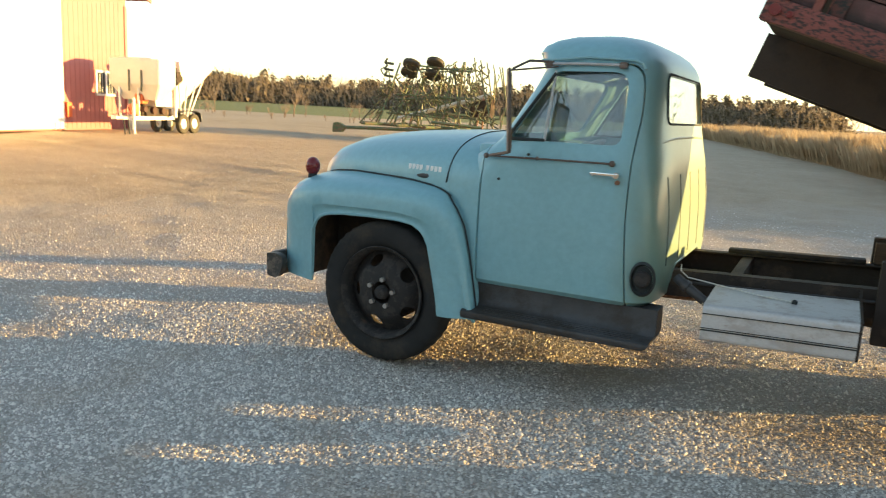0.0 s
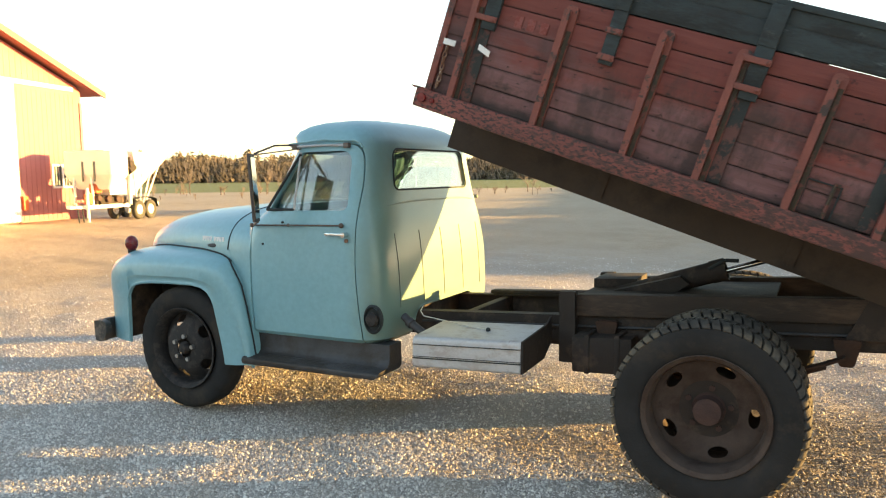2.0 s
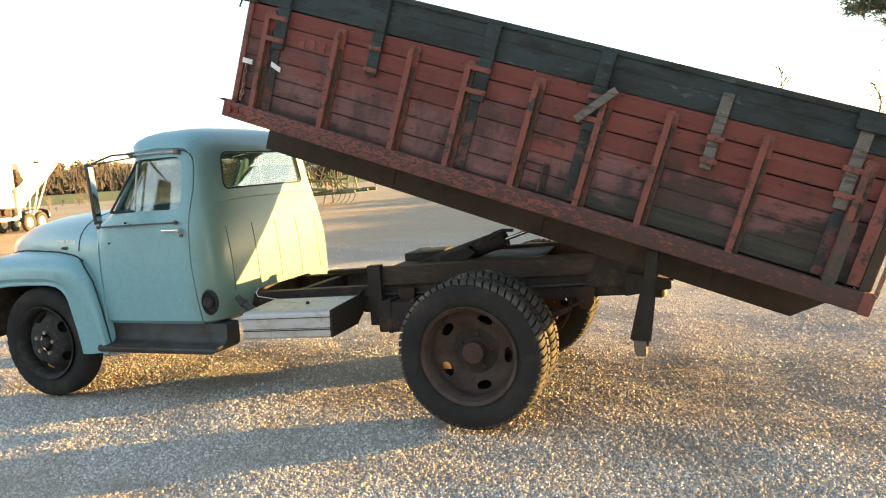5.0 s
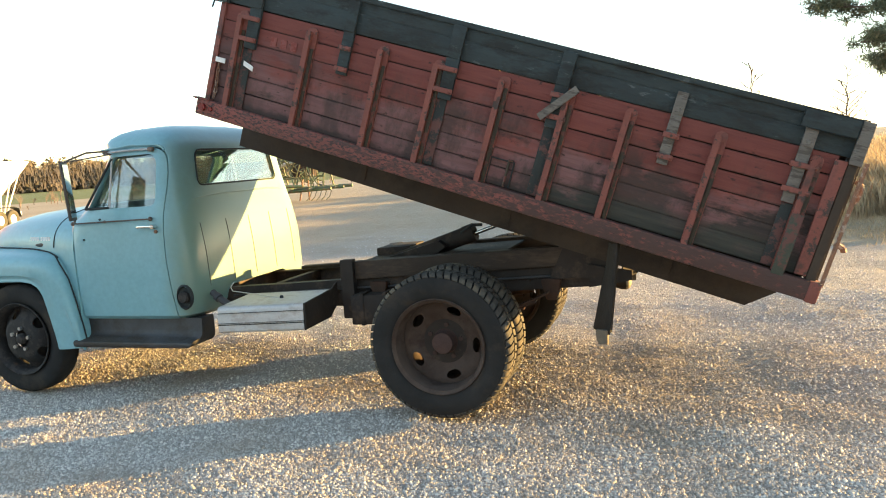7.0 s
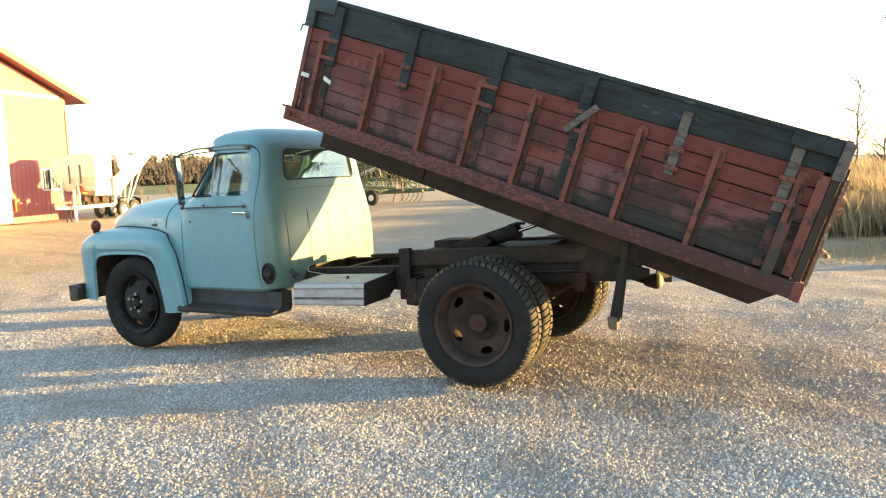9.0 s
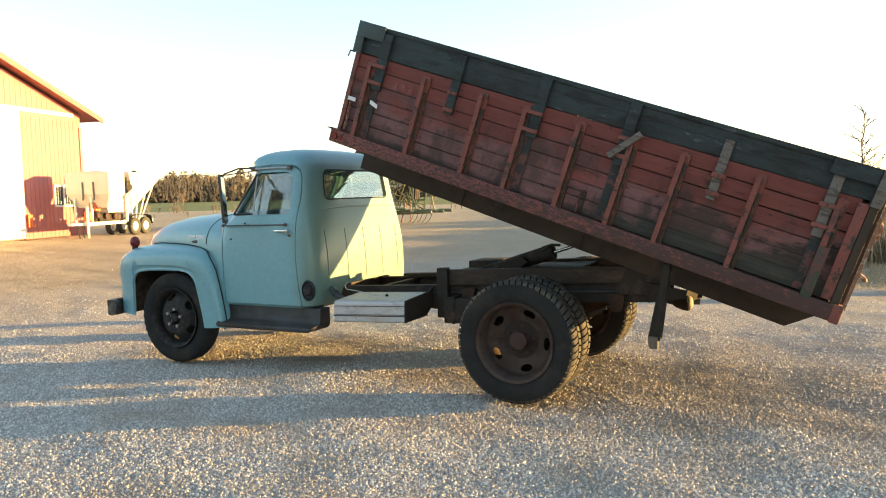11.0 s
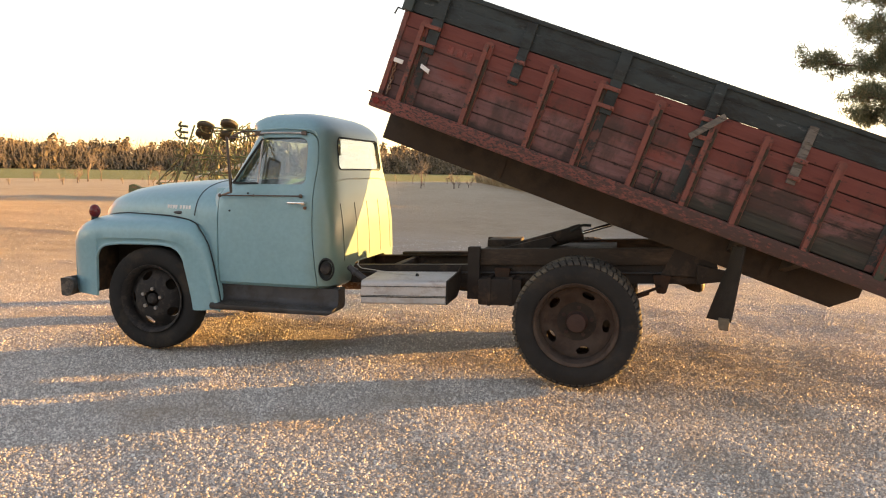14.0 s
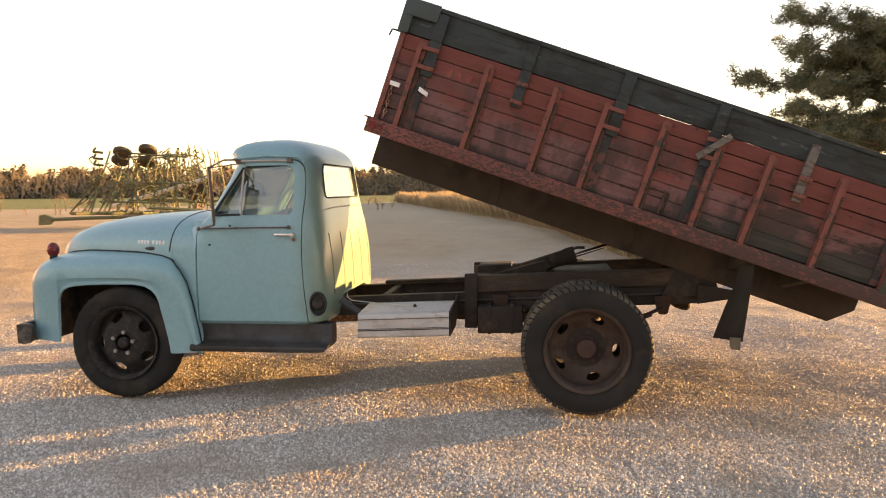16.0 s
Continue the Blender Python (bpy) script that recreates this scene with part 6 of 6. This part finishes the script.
    cyl(bm, (XT + 0.0, y * 0.3 + 12.7, 0.62), (XT + 0.20, y, 2.35), 0.03)
    part("hopper_leg", bm, M_STEELWHITE, tender)
bm = B()
box(bm, XT - 0.25, XT + 0.25, 15.95, 17.0, 1.02, 1.62, 0.05)
part("engine_cover", bm, M_STEELWHITE, tender, "white engine cover")
for y in (15.25, 16.12):
    for x in (XT - 0.75, XT + 0.02):
        bm = B()
        box(bm, x - 0.035, x + 0.035, y - 0.035, y + 0.035, 0.66, 1.70, 0.006)
        part("box_leg", bm, M_STEELWHITE, tender, "white steel leg under the seed box")
bm = B()
for y, z, r in ((15.40, 0.92, 0.11), (15.95, 0.88, 0.13), (16.5, 0.86, 0.12)):
    cyl(bm, (XT - 0.45, y, z), (XT + 0.22, y, z), r, n=16)
part("hydraulic_motor", bm, M_HUB, tender, "dull red motors under the box")
bm = B()
box(bm, XT - 0.2, XT + 0.15, 15.30, 15.66, 1.10, 1.48, 0.08)
box(bm, XT - 0.2, XT + 0.1, 15.00, 15.18, 0.70, 1.10, 0.05)
part("fuel_can", bm, M_ORANGE, tender, "orange fuel cell")
bm = B()
for k in range(7):
    y = 15.3 + 0.24 * k
    cyl(bm, (XT - 0.1, y, 0.62), (XT - 0.1 + 0.05 * (k % 3), y + 0.05, 1.02 + 0.1 * (k % 2)), 0.07 + 0.02 * (k % 3))
box(bm, XT - 0.2, XT + 0.1, 15.6, 17.2, 0.66, 0.95, 0.04)
part("pump_gear", bm, M_CHASSIS, tender, "dark pump gear")
bm = B()
cyl(bm, (XT + 0.30, 17.10, 0.62), (XT + 0.32, 17.15, 1.95), 0.07)
part("auger_tube", bm, M_STEELWHITE, tender, "white auger tube")
bm = B()
cyl(bm, (XT + 0.32, 17.0, 1.95), (XT + 0.32, 17.35, 2.12), 0.17)
box(bm, XT + 0.2, XT + 0.45, 17.02, 17.30, 2.08, 2.36, 0.04)
cyl(bm, (XT + 0.32, 17.1, 2.3), (XT + 0.32, 17.12, 2.50), 0.08)
part("auger_motor", bm, M_CHASSIS, tender, "dark auger motor")
bm = B()
cyl(bm, (XT + 0.1, 14.85, 0.0), (XT + 0.1, 14.85, 1.30), 0.055)
box(bm, XT - 0.0, XT + 0.2, 14.75, 14.95, -0.01, 0.03, 0.004)
part("jack_stand", bm, M_STEELWHITE, tender, "white jack stand")
bm = B()
for y in (14.35, 14.6):
    cyl(bm, (XT + 0.1, y, 0.0), (XT + 0.05, y, 0.55), 0.025)
part("parking_leg", bm, M_SEAM, tender)

for ob in tender.children_recursive:
    for v in ob.data.vertices:
        v.co.y -= 0.62 if ob.name.split(".")[0] in ("tyre", "rim", "mudguard") else 0.79
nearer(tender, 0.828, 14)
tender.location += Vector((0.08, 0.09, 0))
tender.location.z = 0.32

# ---- folded field cultivator ----
cult = thing("field_cultivator", (-16.0, 27.5, 0), "green field cultivator with its wings folded up, wheels in the air", "cultivator")
cr = random.Random(11)


def bar(p, q, r=0.05):
    bm = B()
    cyl(bm, p, q, r, n=4)
    return bm


for x0, x1, y in ((-20.6, -11.0, 27.0), (-20.0, -11.0, 28.4), (-19.0, -11.2, 29.8)):
    part("frame_bar", bar((x0, y, 0.36 if y < 28 else 0.62), (x1, y, 0.62), 0.085), M_FARMGREEN, cult)
for x in (-18.6, -16.8, -15.2, -13.6, -12.0):
    part("frame_bar", bar((x, 26.6, 0.64), (x, 30.2, 0.64), 0.07), M_FARMGREEN, cult)
bm = B()
prism(bm, [(-20.75, 0.10), (-20.2, 0.12), (-19.95, 0.40), (-20.4, 0.62), (-20.7, 0.56)], 26.9, 27.1)
part("hitch", bm, M_FARMGREEN, cult, "green hitch plate")
# folded wings: leaning bars, cross bars and a tangle of tines
for y, lean in ((26.9, 0.5), (28.1, 0.1), (29.4, -0.4)):
    def spot(f, z):
        return Vector((-18.9 + 7.0 * f + (0.55 - f) * 0.78 * (z - 0.7), y + lean * (z - 0.7) / 3, z))
    for z in (1.2, 2.1, 3.45):
        part("wing_bar", bar(spot(0.05 + cr.uniform(0, 0.25), z + cr.uniform(-0.2, 0.2)), spot(0.95 - cr.uniform(0, 0.3), z + cr.uniform(-0.3, 0.2)), 0.042), M_FARMGREEN, cult)
    for k in range(9):
        f = k / 8
        part("wing_post", bar(spot(f + cr.uniform(-0.03, 0.03), 0.65), spot(f + cr.uniform(-0.12, 0.12), cr.choice((2.0, 2.6, 3.3, 3.65, 3.75))), 0.042), M_FARMGREEN if k % 3 else M_TINE, cult)
    for k in range(16):
        f, z = cr.uniform(0.0, 0.95), cr.uniform(0.7, 2.6)
        part("wing_brace", bar(spot(f, z), spot(f + cr.uniform(-0.15, 0.15), z + cr.uniform(0.5, 1.2)), 0.03), M_FARMGREEN if k % 2 else M_TINE, cult)
    for k in range(56):
        p = spot(cr.uniform(0.0, 1.0), cr.uniform(0.7, 3.45))
        s = cr.choice((-1, 1))
        bm = B()
        tube(bm, [p, p + Vector((0.16 * s, -0.2, 0.10)), p + Vector((0.26 * s, -0.25, 0.30)), p + Vector((0.14 * s, -0.1, 0.42))], 0.032, 4)
        part("tine", bm, M_TINE if k % 4 else M_FARMGREEN, cult)
for k in range(5):
    part("spring_tine", bar((-13.2 + 0.35 * k, 28.0, 2.2), (-13.5 + 0.33 * k, 28.0, 4.0 - 0.1 * k), 0.03), M_TINE, cult)
for k in range(3):
    bm = B()
    tube(bm, [(-17.3, 27.0, 2.95 + 0.3 * k), (-17.75, 26.9, 3.0 + 0.3 * k), (-17.6, 26.9, 3.2 + 0.3 * k)], 0.06, 4)
    part("wing_tip_tine", bm, M_TINE, cult)
for x, y, z in ((-16.55, 27.4, 3.58), (-15.3, 27.5, 3.68), (-16.95, 27.9, 3.22), (-15.6, 27.9, 3.12)):
    bm = B()
    lathe(bm, [(0.18, 0.08), (0.24, 0.12), (0.36, 0.12), (0.42, 0.08), (0.43, 0), (0.42, -0.08), (0.36, -0.12), (0.24, -0.12), (0.18, -0.08), (0.02, -0.03)], (0, 0, 0), 24)
    bmesh.ops.transform(bm, matrix=Matrix.Translation((x, y, z)) @ pose(0, 0, 0, 62, 10, 25), verts=bm.verts)
    part("gauge_wheel", bm, M_FARTYRE, cult, "black gauge wheel held in the air")
for x, y in ((-12.9, 25.2),):
    bm = B()
    lathe(bm, [(0.16, 0.09), (0.22, 0.11), (0.34, 0.11), (0.38, 0), (0.34, -0.11), (0.22, -0.11), (0.16, -0.09)], (x, y, 0.37), 24)
    t = part("transport_wheel", bm, M_RUBBER, cult, "black transport tyre")
    bm = B()
    lathe(bm, [(0.17, 0.05), (0.16, -0.07), (0.05, -0.09), (0.01, -0.09)], (x, y, 0.37), 20)
    part("rim", bm, M_TANK, t, "cream rim")
    part("wheel_arm", bar((x, y + 0.1, 0.37), (x - 0.3, y + 1.8, 0.7), 0.06), M_FARMGREEN, cult)
part("side_beam", bar((-14.2, 25.3, 0.95), (-12.2, 26.4, 0.80), 0.07), M_FARMGREEN, cult)
for k in range(5):
    x = -12.3 + 0.27 * k
    bm = B()
    tube(bm, [(x, 27.0, 0.66), (x + 0.1, 27.25, 0.5), (x - 0.05, 27.3, 0.22), (x - 0.15, 27.1, 0.06)], 0.02, 4)
    part("tine", bm, M_TINE, cult)
for r in range(2):
    part("rear_bar", bar((-13.0, 27.0 + 0.5 * r, 0.66), (-11.0, 27.0 + 0.5 * r, 0.66), 0.05), M_TINE, cult)
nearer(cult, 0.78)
# conveyor lying behind it
conveyor = thing("grain_auger", (-13, 26.3, 0), "long rusty grain auger propped on legs beside the cultivator", "auger")
bm = B()
cyl(bm, (-18.23, 28.97, 0.903), (-12.86, 28.97, 2.364), 0.10)
part("auger_pipe", bm, M_TANK, conveyor, "pale galvanised auger pipe")
for p, q in (((-17.5, 28.8, 0.0), (-17.3, 28.95, 1.05)), ((-13.6, 28.5, 0.0), (-13.3, 28.92, 2.16)), ((-13.6, 29.5, 0.0), (-13.3, 29.02, 2.16))):
    bm = B()
    cyl(bm, p, q, 0.042)
    part("auger_leg", bm, M_RUST, conveyor)
bm = B()
prism(bm, [(-14.1, 1.25), (-12.86, 1.25), (-12.80, 2.14), (-14.1, 1.86)], 28.75, 29.2)
part("auger_hopper", bm, M_SUBFRAME, conveyor, "dark brown hopper under the auger", False)

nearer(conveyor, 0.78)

# ---- trees and grass ----
def branch_tree(name, seed, height, spread, depth=5, r=0.09, material=M_TWIG, lean=0.0, upright=0.55, trunk=0.30):
    """A bare tree: trunk and limbs that fork into thin twigs."""
    rg = random.Random(seed)
    rows = {0: B(), 1: B()}

    def grow(p, d, length, rad, k):
        q = p + d * length
        cyl(rows[0 if k == 0 else 1], p, q, rad, rad * 0.68, n=6 if k < 2 else 4 if k < 3 else 3, caps=False)
        if k >= depth:
            return
        for i in range(rg.choice((2, 3, 3)) if k else 4):
            a = rg.uniform(0, 6.283)
            tilt = rg.uniform(0.30, 0.85) * spread
            side = Vector((math.cos(a), math.sin(a), 0))
            nd = (d * math.cos(tilt) + side * math.sin(tilt) + Vector((0, 0, upright * 0.35))).normalized()
            grow(p + d * length * rg.uniform(0.55, 1.0), nd, length * rg.uniform(0.58, 0.82), rad * rg.uniform(0.45, 0.62), k + 1)
    grow(Vector((0, 0, -0.05)), Vector((lean, 0, 1)).normalized(), height * trunk, r, 0)
    t = thing(name, (0, 0, 0), "bare leafless tree with thin pale branches", "tree", "bare trees along the field")
    part("trunk", rows[0], M_BARK, t)
    part("crown", rows[1], material, t)
    return t


fr = random.Random(21)
kinds = [branch_tree("bare_tree", s, 4.6, 0.95 + 0.07 * s, 6, 0.045, M_TWIG, 0.04 * (s - 3), 0.55, (0.07, 0.16, 0.10, 0.22, 0.05)[s - 1]) for s in (1, 2, 3, 4, 5)]
spots = []
for k in range(84):
    a = radians(92 + 52 * fr.random())
    d = fr.uniform(62, 84)
    d *= 0.8 if a > 1.72 else 1.05
    spots.append((3 + d * math.cos(a), -6 + d * math.sin(a), 0.8 * (fr.uniform(0.95, 1.35) if k % 3 == 0 else fr.uniform(0.5, 0.9))))
for k, (x, y, s) in enumerate(spots):
    src = kinds[k % 5]
    m = pose(x, y, ground_z(x, y), 0, 0, fr.uniform(0, 360)) @ Matrix.Scale(s, 4)
    if k < 5:
        src.matrix_basis = m
    else:
        c = copy_thing(src, m)
        c.matrix_basis = m


def sapling(name, x, y, height, seed, lean=0.0):
    """A thin bare tree: one stem to the top, fine side branches with twigs."""
    rg = random.Random(seed)
    t = thing(name, (0, 0, 0), "thin bare sapling with fine dark twigs", "tree", "bare saplings by the grass")
    stem, fine = B(), B()
    pts = [Vector((lean * height * i / 12 + rg.uniform(-0.06, 0.06), rg.uniform(-0.06, 0.06), height * i / 12 - 0.05)) for i in range(13)]
    for i, (p, q) in enumerate(zip(pts, pts[1:])):
        cyl(stem, p, q, 0.062 * (1 - i / 13), 0.062 * (1 - (i + 1) / 13) + 0.004, n=6, caps=False)
    for k in range(26):
        f = 0.28 + 0.70 * k / 26
        i = min(11, int(12 * f))
        p = pts[i].lerp(pts[i + 1], 12 * f - i)
        turn, up = rg.uniform(0, 6.283), rg.uniform(0.25, 0.95)
        ln = height * 0.40 * (1.15 - f) * rg.uniform(0.6, 1.2)
        d = Vector((math.cos(turn), math.sin(turn), up)).normalized()
        mid = p + d * ln * 0.5 + Vector((0, 0, rg.uniform(-0.05, 0.08)))
        tip = p + d * ln + Vector((0, 0, 0.12 * ln))
        cyl(fine, p, mid, 0.030 * (1.2 - f), 0.018, n=4, caps=False)
        cyl(fine, mid, tip, 0.018, 0.007, n=4, caps=False)
        for j in range(9):
            w = p.lerp(mid, rg.uniform(0.4, 1)) if j < 3 else mid.lerp(tip, rg.random())
            cyl(fine, w, w + (d * rg.uniform(0.4, 1.0) + Vector((rg.uniform(-1, 1), rg.uniform(-1, 1), rg.uniform(0, 0.9)))).normalized() * ln * rg.uniform(0.15, 0.34), 0.012, 0.005, n=3, caps=False)
    part("trunk", stem, M_BARK, t)
    part("crown", fine, M_BARK, t)
    t.matrix_basis = pose(x, y, 0.3, 0, 0, rg.uniform(0, 360))
    return t


sapling("bare_sapling", 7.5, 30.0, 4.6, 9)
sapling("bare_sapling", 8.6, 31.5, 2.7, 12, 0.05)
sapling("bare_sapling", 11.7, 33.0, 4.2, 14, 0.03)

# the far wood: evergreens and bare crowns in a long ragged belt
fw = np.random.RandomState(8)


def clumps(centres, size, per, spread):
    """Small leaf faces round each of many centres."""
    k = len(centres) * per
    c = np.repeat(centres, per, 0) + fw.normal(0, 1, (k, 3)) * np.repeat(spread, per, 0)
    a, b = fw.normal(0, 1, (k, 3)), fw.normal(0, 1, (k, 3))
    s = (size * fw.uniform(0.5, 1.3, k))[:, None]
    a = a / np.linalg.norm(a, axis=1)[:, None] * s
    b = b / np.linalg.norm(b, axis=1)[:, None] * s
    v = np.stack([c - a, c + b, c + a * 0.9], 1).reshape(-1, 3)
    return v, np.arange(3 * k).reshape(-1, 3)


cen, spr = [], []
for k in range(760):
    a = radians(fw.uniform(90, 178))
    d = fw.uniform(190, 228)
    x, y, h = 3 + d * math.cos(a), -6 + d * math.sin(a), 0.8 * fw.uniform(5.5, 9.5) * (1.0 if a < 2.5 else 0.85)
    wdt = fw.uniform(1.0, 2.3)
    for j in range(9):
        f = j / 8
        cen.append((x, y, 0.8 + f * (h - 0.9)))
        spr.append((wdt * (1.05 - 0.75 * f), wdt * (1.05 - 0.75 * f), h * 0.06))
v, f = clumps(np.array(cen), 0.62, 26, np.array(spr))
scatter("far_wood", [v], [f], M_CEDAR, "distant belt of dark evergreens beyond the field", "trees")
# the wood across the road, behind the yard's near edge
cen, spr = [], []
for k in range(300):
    x, y, h = fw.uniform(-75, 60), fw.uniform(-62, -50), fw.uniform(8.0, 13.0)
    wdt = fw.uniform(1.2, 2.4)
    for j in range(8):
        f = j / 7
        cen.append((x, y, 0.5 + f * (h - 1.0)))
        spr.append((wdt * (1.05 - 0.8 * f), wdt * (1.05 - 0.8 * f), h * 0.06))
v, f = clumps(np.array(cen), 0.60, 22, np.array(spr))
scatter("near_wood", [v], [f], M_CEDAR, "belt of dark evergreens across the road, mirrored in the windows", "trees")
# thin bare crowns along the wood
v, f = [], []
k = 5000
a, d = np.radians(fw.uniform(80, 165, k)), fw.uniform(186, 190, k)
base = np.stack([3 + d * np.cos(a), -6 + d * np.sin(a), fw.uniform(0.0, 5.5, k)], 1)
tip = base + np.stack([fw.normal(0, 0.9, k), fw.normal(0, 0.6, k), fw.uniform(1.0, 3.4, k)], 1)
off = np.array((0.05, 0.05, 0))
vv = np.stack([base - off, base + off, tip], 1).reshape(-1, 3)
scatter("far_twigs", [vv], [np.arange(3 * k).reshape(-1, 3)], M_TWIG, "bare grey-brown crowns along the far wood", "trees")


# tall dry grass behind the lane
def in_grass(x, y):
    edge = np.interp(y, [9.5, 11, 19.3, 66, 90], [6.1, 5.6, 3.9, -9.5, -17])
    return (x > edge) & (y > 10.6 + 0.10 * (x - 6) + 0.5 * np.sin(2.1 * x) + 0.35 * np.sin(5.3 * x + 1) + gr.uniform(-0.5, 0.5, len(x)))


count = 170000
gy = 9.0 + 62 * gr.rand(count) ** 2.0
gx = np.interp(gy, [9.5, 11, 19.3, 66, 90], [6.1, 5.6, 3.9, -9.5, -17]) + 16 * gr.rand(count) ** 1.8
tuft = np.array([0.6 + 0.8 * noise.noise((x * 0.55, y * 0.55, 3.1)) for x, y in zip(gx, gy)])
keep = in_grass(gx, gy) & (gr.rand(count) < 0.55 + tuft)
gx, gy, tuft = gx[keep], gy[keep], tuft[keep]
k = len(gx)
hgt = (0.55 + 0.5 * np.clip(tuft, 0, 1)) * gr.uniform(0.6, 1.25, k) * np.clip(0.45 + 0.35 * (gy - 10.4), 0.4, 1)
lean = gr.normal(0, 0.15, (k, 2)) + np.array((-0.06, 0.02))
gz = np.array([ground_z(x, y) for x, y in zip(gx, gy)])
wd = 0.0028 + 0.00028 * gy
ang = gr.uniform(0, 3.14, k)
wx, wy = np.cos(ang) * wd, np.sin(ang) * wd
v = np.stack([np.stack([gx - wx, gy - wy, gz], 1), np.stack([gx + wx, gy + wy, gz], 1),
              np.stack([gx + lean[:, 0] * hgt * 0.4 + wx * 0.8, gy + lean[:, 1] * hgt * 0.4 + wy * 0.8, gz + hgt * 0.6], 1),
              np.stack([gx + lean[:, 0] * hgt, gy + lean[:, 1] * hgt, gz + hgt], 1)], 1).reshape(-1, 3)
f = (np.array([(0, 1, 2), (0, 2, 3)])[None] + 4 * np.arange(k)[:, None, None]).reshape(-1, 3)
scatter("tall_grass", [v], [f], M_DRYGRASS, "tall dry golden prairie grass beside the yard", "grass")

# short tussocks on the mown strip
k = 30000
gx, gy = gr.uniform(4.8, 20, k), 6.4 + 4.6 * gr.rand(k) ** 0.8
keep = np.array([noise.noise((x * 1.1, y * 1.1, 5.5)) for x, y in zip(gx, gy)]) + gr.uniform(-0.3, 0.3, k) > -0.05
gx, gy = gx[keep], gy[keep]
k = len(gx)
gz = np.array([ground_z(x, y) for x, y in zip(gx, gy)])
hgt, ang, lean = gr.uniform(0.03, 0.11, k), gr.uniform(0, 3.14, k), gr.normal(0, 0.04, (k, 2))
wx, wy = np.cos(ang) * 0.007, np.sin(ang) * 0.007
v = np.stack([np.stack([gx - wx, gy - wy, gz], 1), np.stack([gx + wx, gy + wy, gz], 1), np.stack([gx + lean[:, 0], gy + lean[:, 1], gz + hgt], 1)], 1).reshape(-1, 3)
scatter("short_grass", [v], [np.arange(3 * k).reshape(-1, 3)], M_DRYGRASS, "short dead lawn grass beside the lane", "grass")


def pine(name, x, y, height, seed, low=2.7, reach=3.9, tufts=1.0, tips=()):
    """A pine: tapered trunk, limbs in whorls and tufts of needles along them."""
    rg = random.Random(seed)
    t = thing(name, (x, y, 0), "dark green pine tree with long needled branches", "tree")
    bm = B()
    pts = [Vector((x + 0.12 * math.sin(0.9 * i), y + 0.1 * math.cos(0.7 * i), -0.05 + height * i / 10)) for i in range(11)]
    for i, (a, b) in enumerate(zip(pts, pts[1:])):
        cyl(bm, a, b, 0.20 * (1 - i / 10.5), 0.20 * (1 - (i + 1) / 10.5), n=10, caps=False)
    part("trunk", bm, M_BARK, t)
    bm, ends = B(), []

    def limb(p, tip, thick, first):
        """One limb from the trunk to its tip, bent a little, with twigs on its outer part."""
        q, sag = p, rg.uniform(-0.15, 0.05)
        for s in range(1, 7):
            f = s / 6
            e = p.lerp(tip, f) + Vector((rg.uniform(-0.06, 0.06), rg.uniform(-0.06, 0.06), sag * math.sin(math.pi * f)))
            cyl(bm, q, e, thick * (1 - 0.8 * (s - 1) / 6), thick * (1 - 0.8 * s / 6), n=5, caps=False)
            if s > first:
                for j in range(9):
                    k = 0.75 if s == 6 else 1.0
                    w = q.lerp(e, rg.random())
                    g = w + Vector((rg.uniform(-0.42, 0.42) * k, rg.uniform(-0.42, 0.42) * k, rg.uniform(-0.14, 0.30) * k))
                    cyl(bm, w, g, 0.012, 0.005, n=3, caps=False)
                    ends.append(g)
                    ends.append(w.lerp(g, 0.5))
            q = e
    for tip in tips:
        limb(Vector((x, y, tip[2] - 0.25)), Vector(tip), 0.05, 2)
    z = low
    while z < height - 0.4:
        for i in range(5):
            a = rg.uniform(0, 6.283)
            ln = reach * (1 - 0.75 * (z - low) / (height - low)) * rg.uniform(0.7, 1.1)
            limb(Vector((x, y, z)), Vector((x + ln * math.cos(a), y + ln * math.sin(a), z + rg.uniform(0.0, 0.5))), 0.045, 2)
        z += rg.uniform(0.45, 0.7)
    part("branchwork", bm, M_BARK, t)
    c = np.array([tuple(e) for e in ends])
    per = int(70 * tufts)
    n_ = len(c) * per
    rs = np.random.RandomState(seed)
    base_ = np.repeat(c, per, 0) + rs.normal(0, 0.055, (n_, 3))
    d = rs.normal(0, 1, (n_, 3)) + np.array((0, 0, 0.35))
    d = d / np.linalg.norm(d, axis=1)[:, None] * rs.uniform(0.09, 0.17, n_)[:, None]
    w_ = np.cross(d, rs.normal(0, 1, (n_, 3)))
    w_ = w_ / np.linalg.norm(w_, axis=1)[:, None] * 0.0085
    v = np.stack([base_ - w_, base_ + w_, base_ + d], 1).reshape(-1, 3) - np.array((x, y, 0))
    me = bpy.data.meshes.new("crown")
    me.from_pydata(v.tolist(), [], np.arange(3 * n_).reshape(-1, 3).tolist())
    me.materials.append(M_NEEDLE)
    ob = new("crown", me)
    ob.parent = t
    return t


pine("pine_tree", 10.7, 8.7, 9.5, 5, 2.6, 2.5, 1.0,
     [(7.0, 8.5, 3.66), (7.65, 7.5, 2.95), (7.6, 7.6, 4.16), (7.65, 7.5, 4.6), (7.95, 8.56, 2.72), (8.1, 7.9, 3.35), (8.2, 8.6, 4.0), (8.3, 7.4, 2.6)])
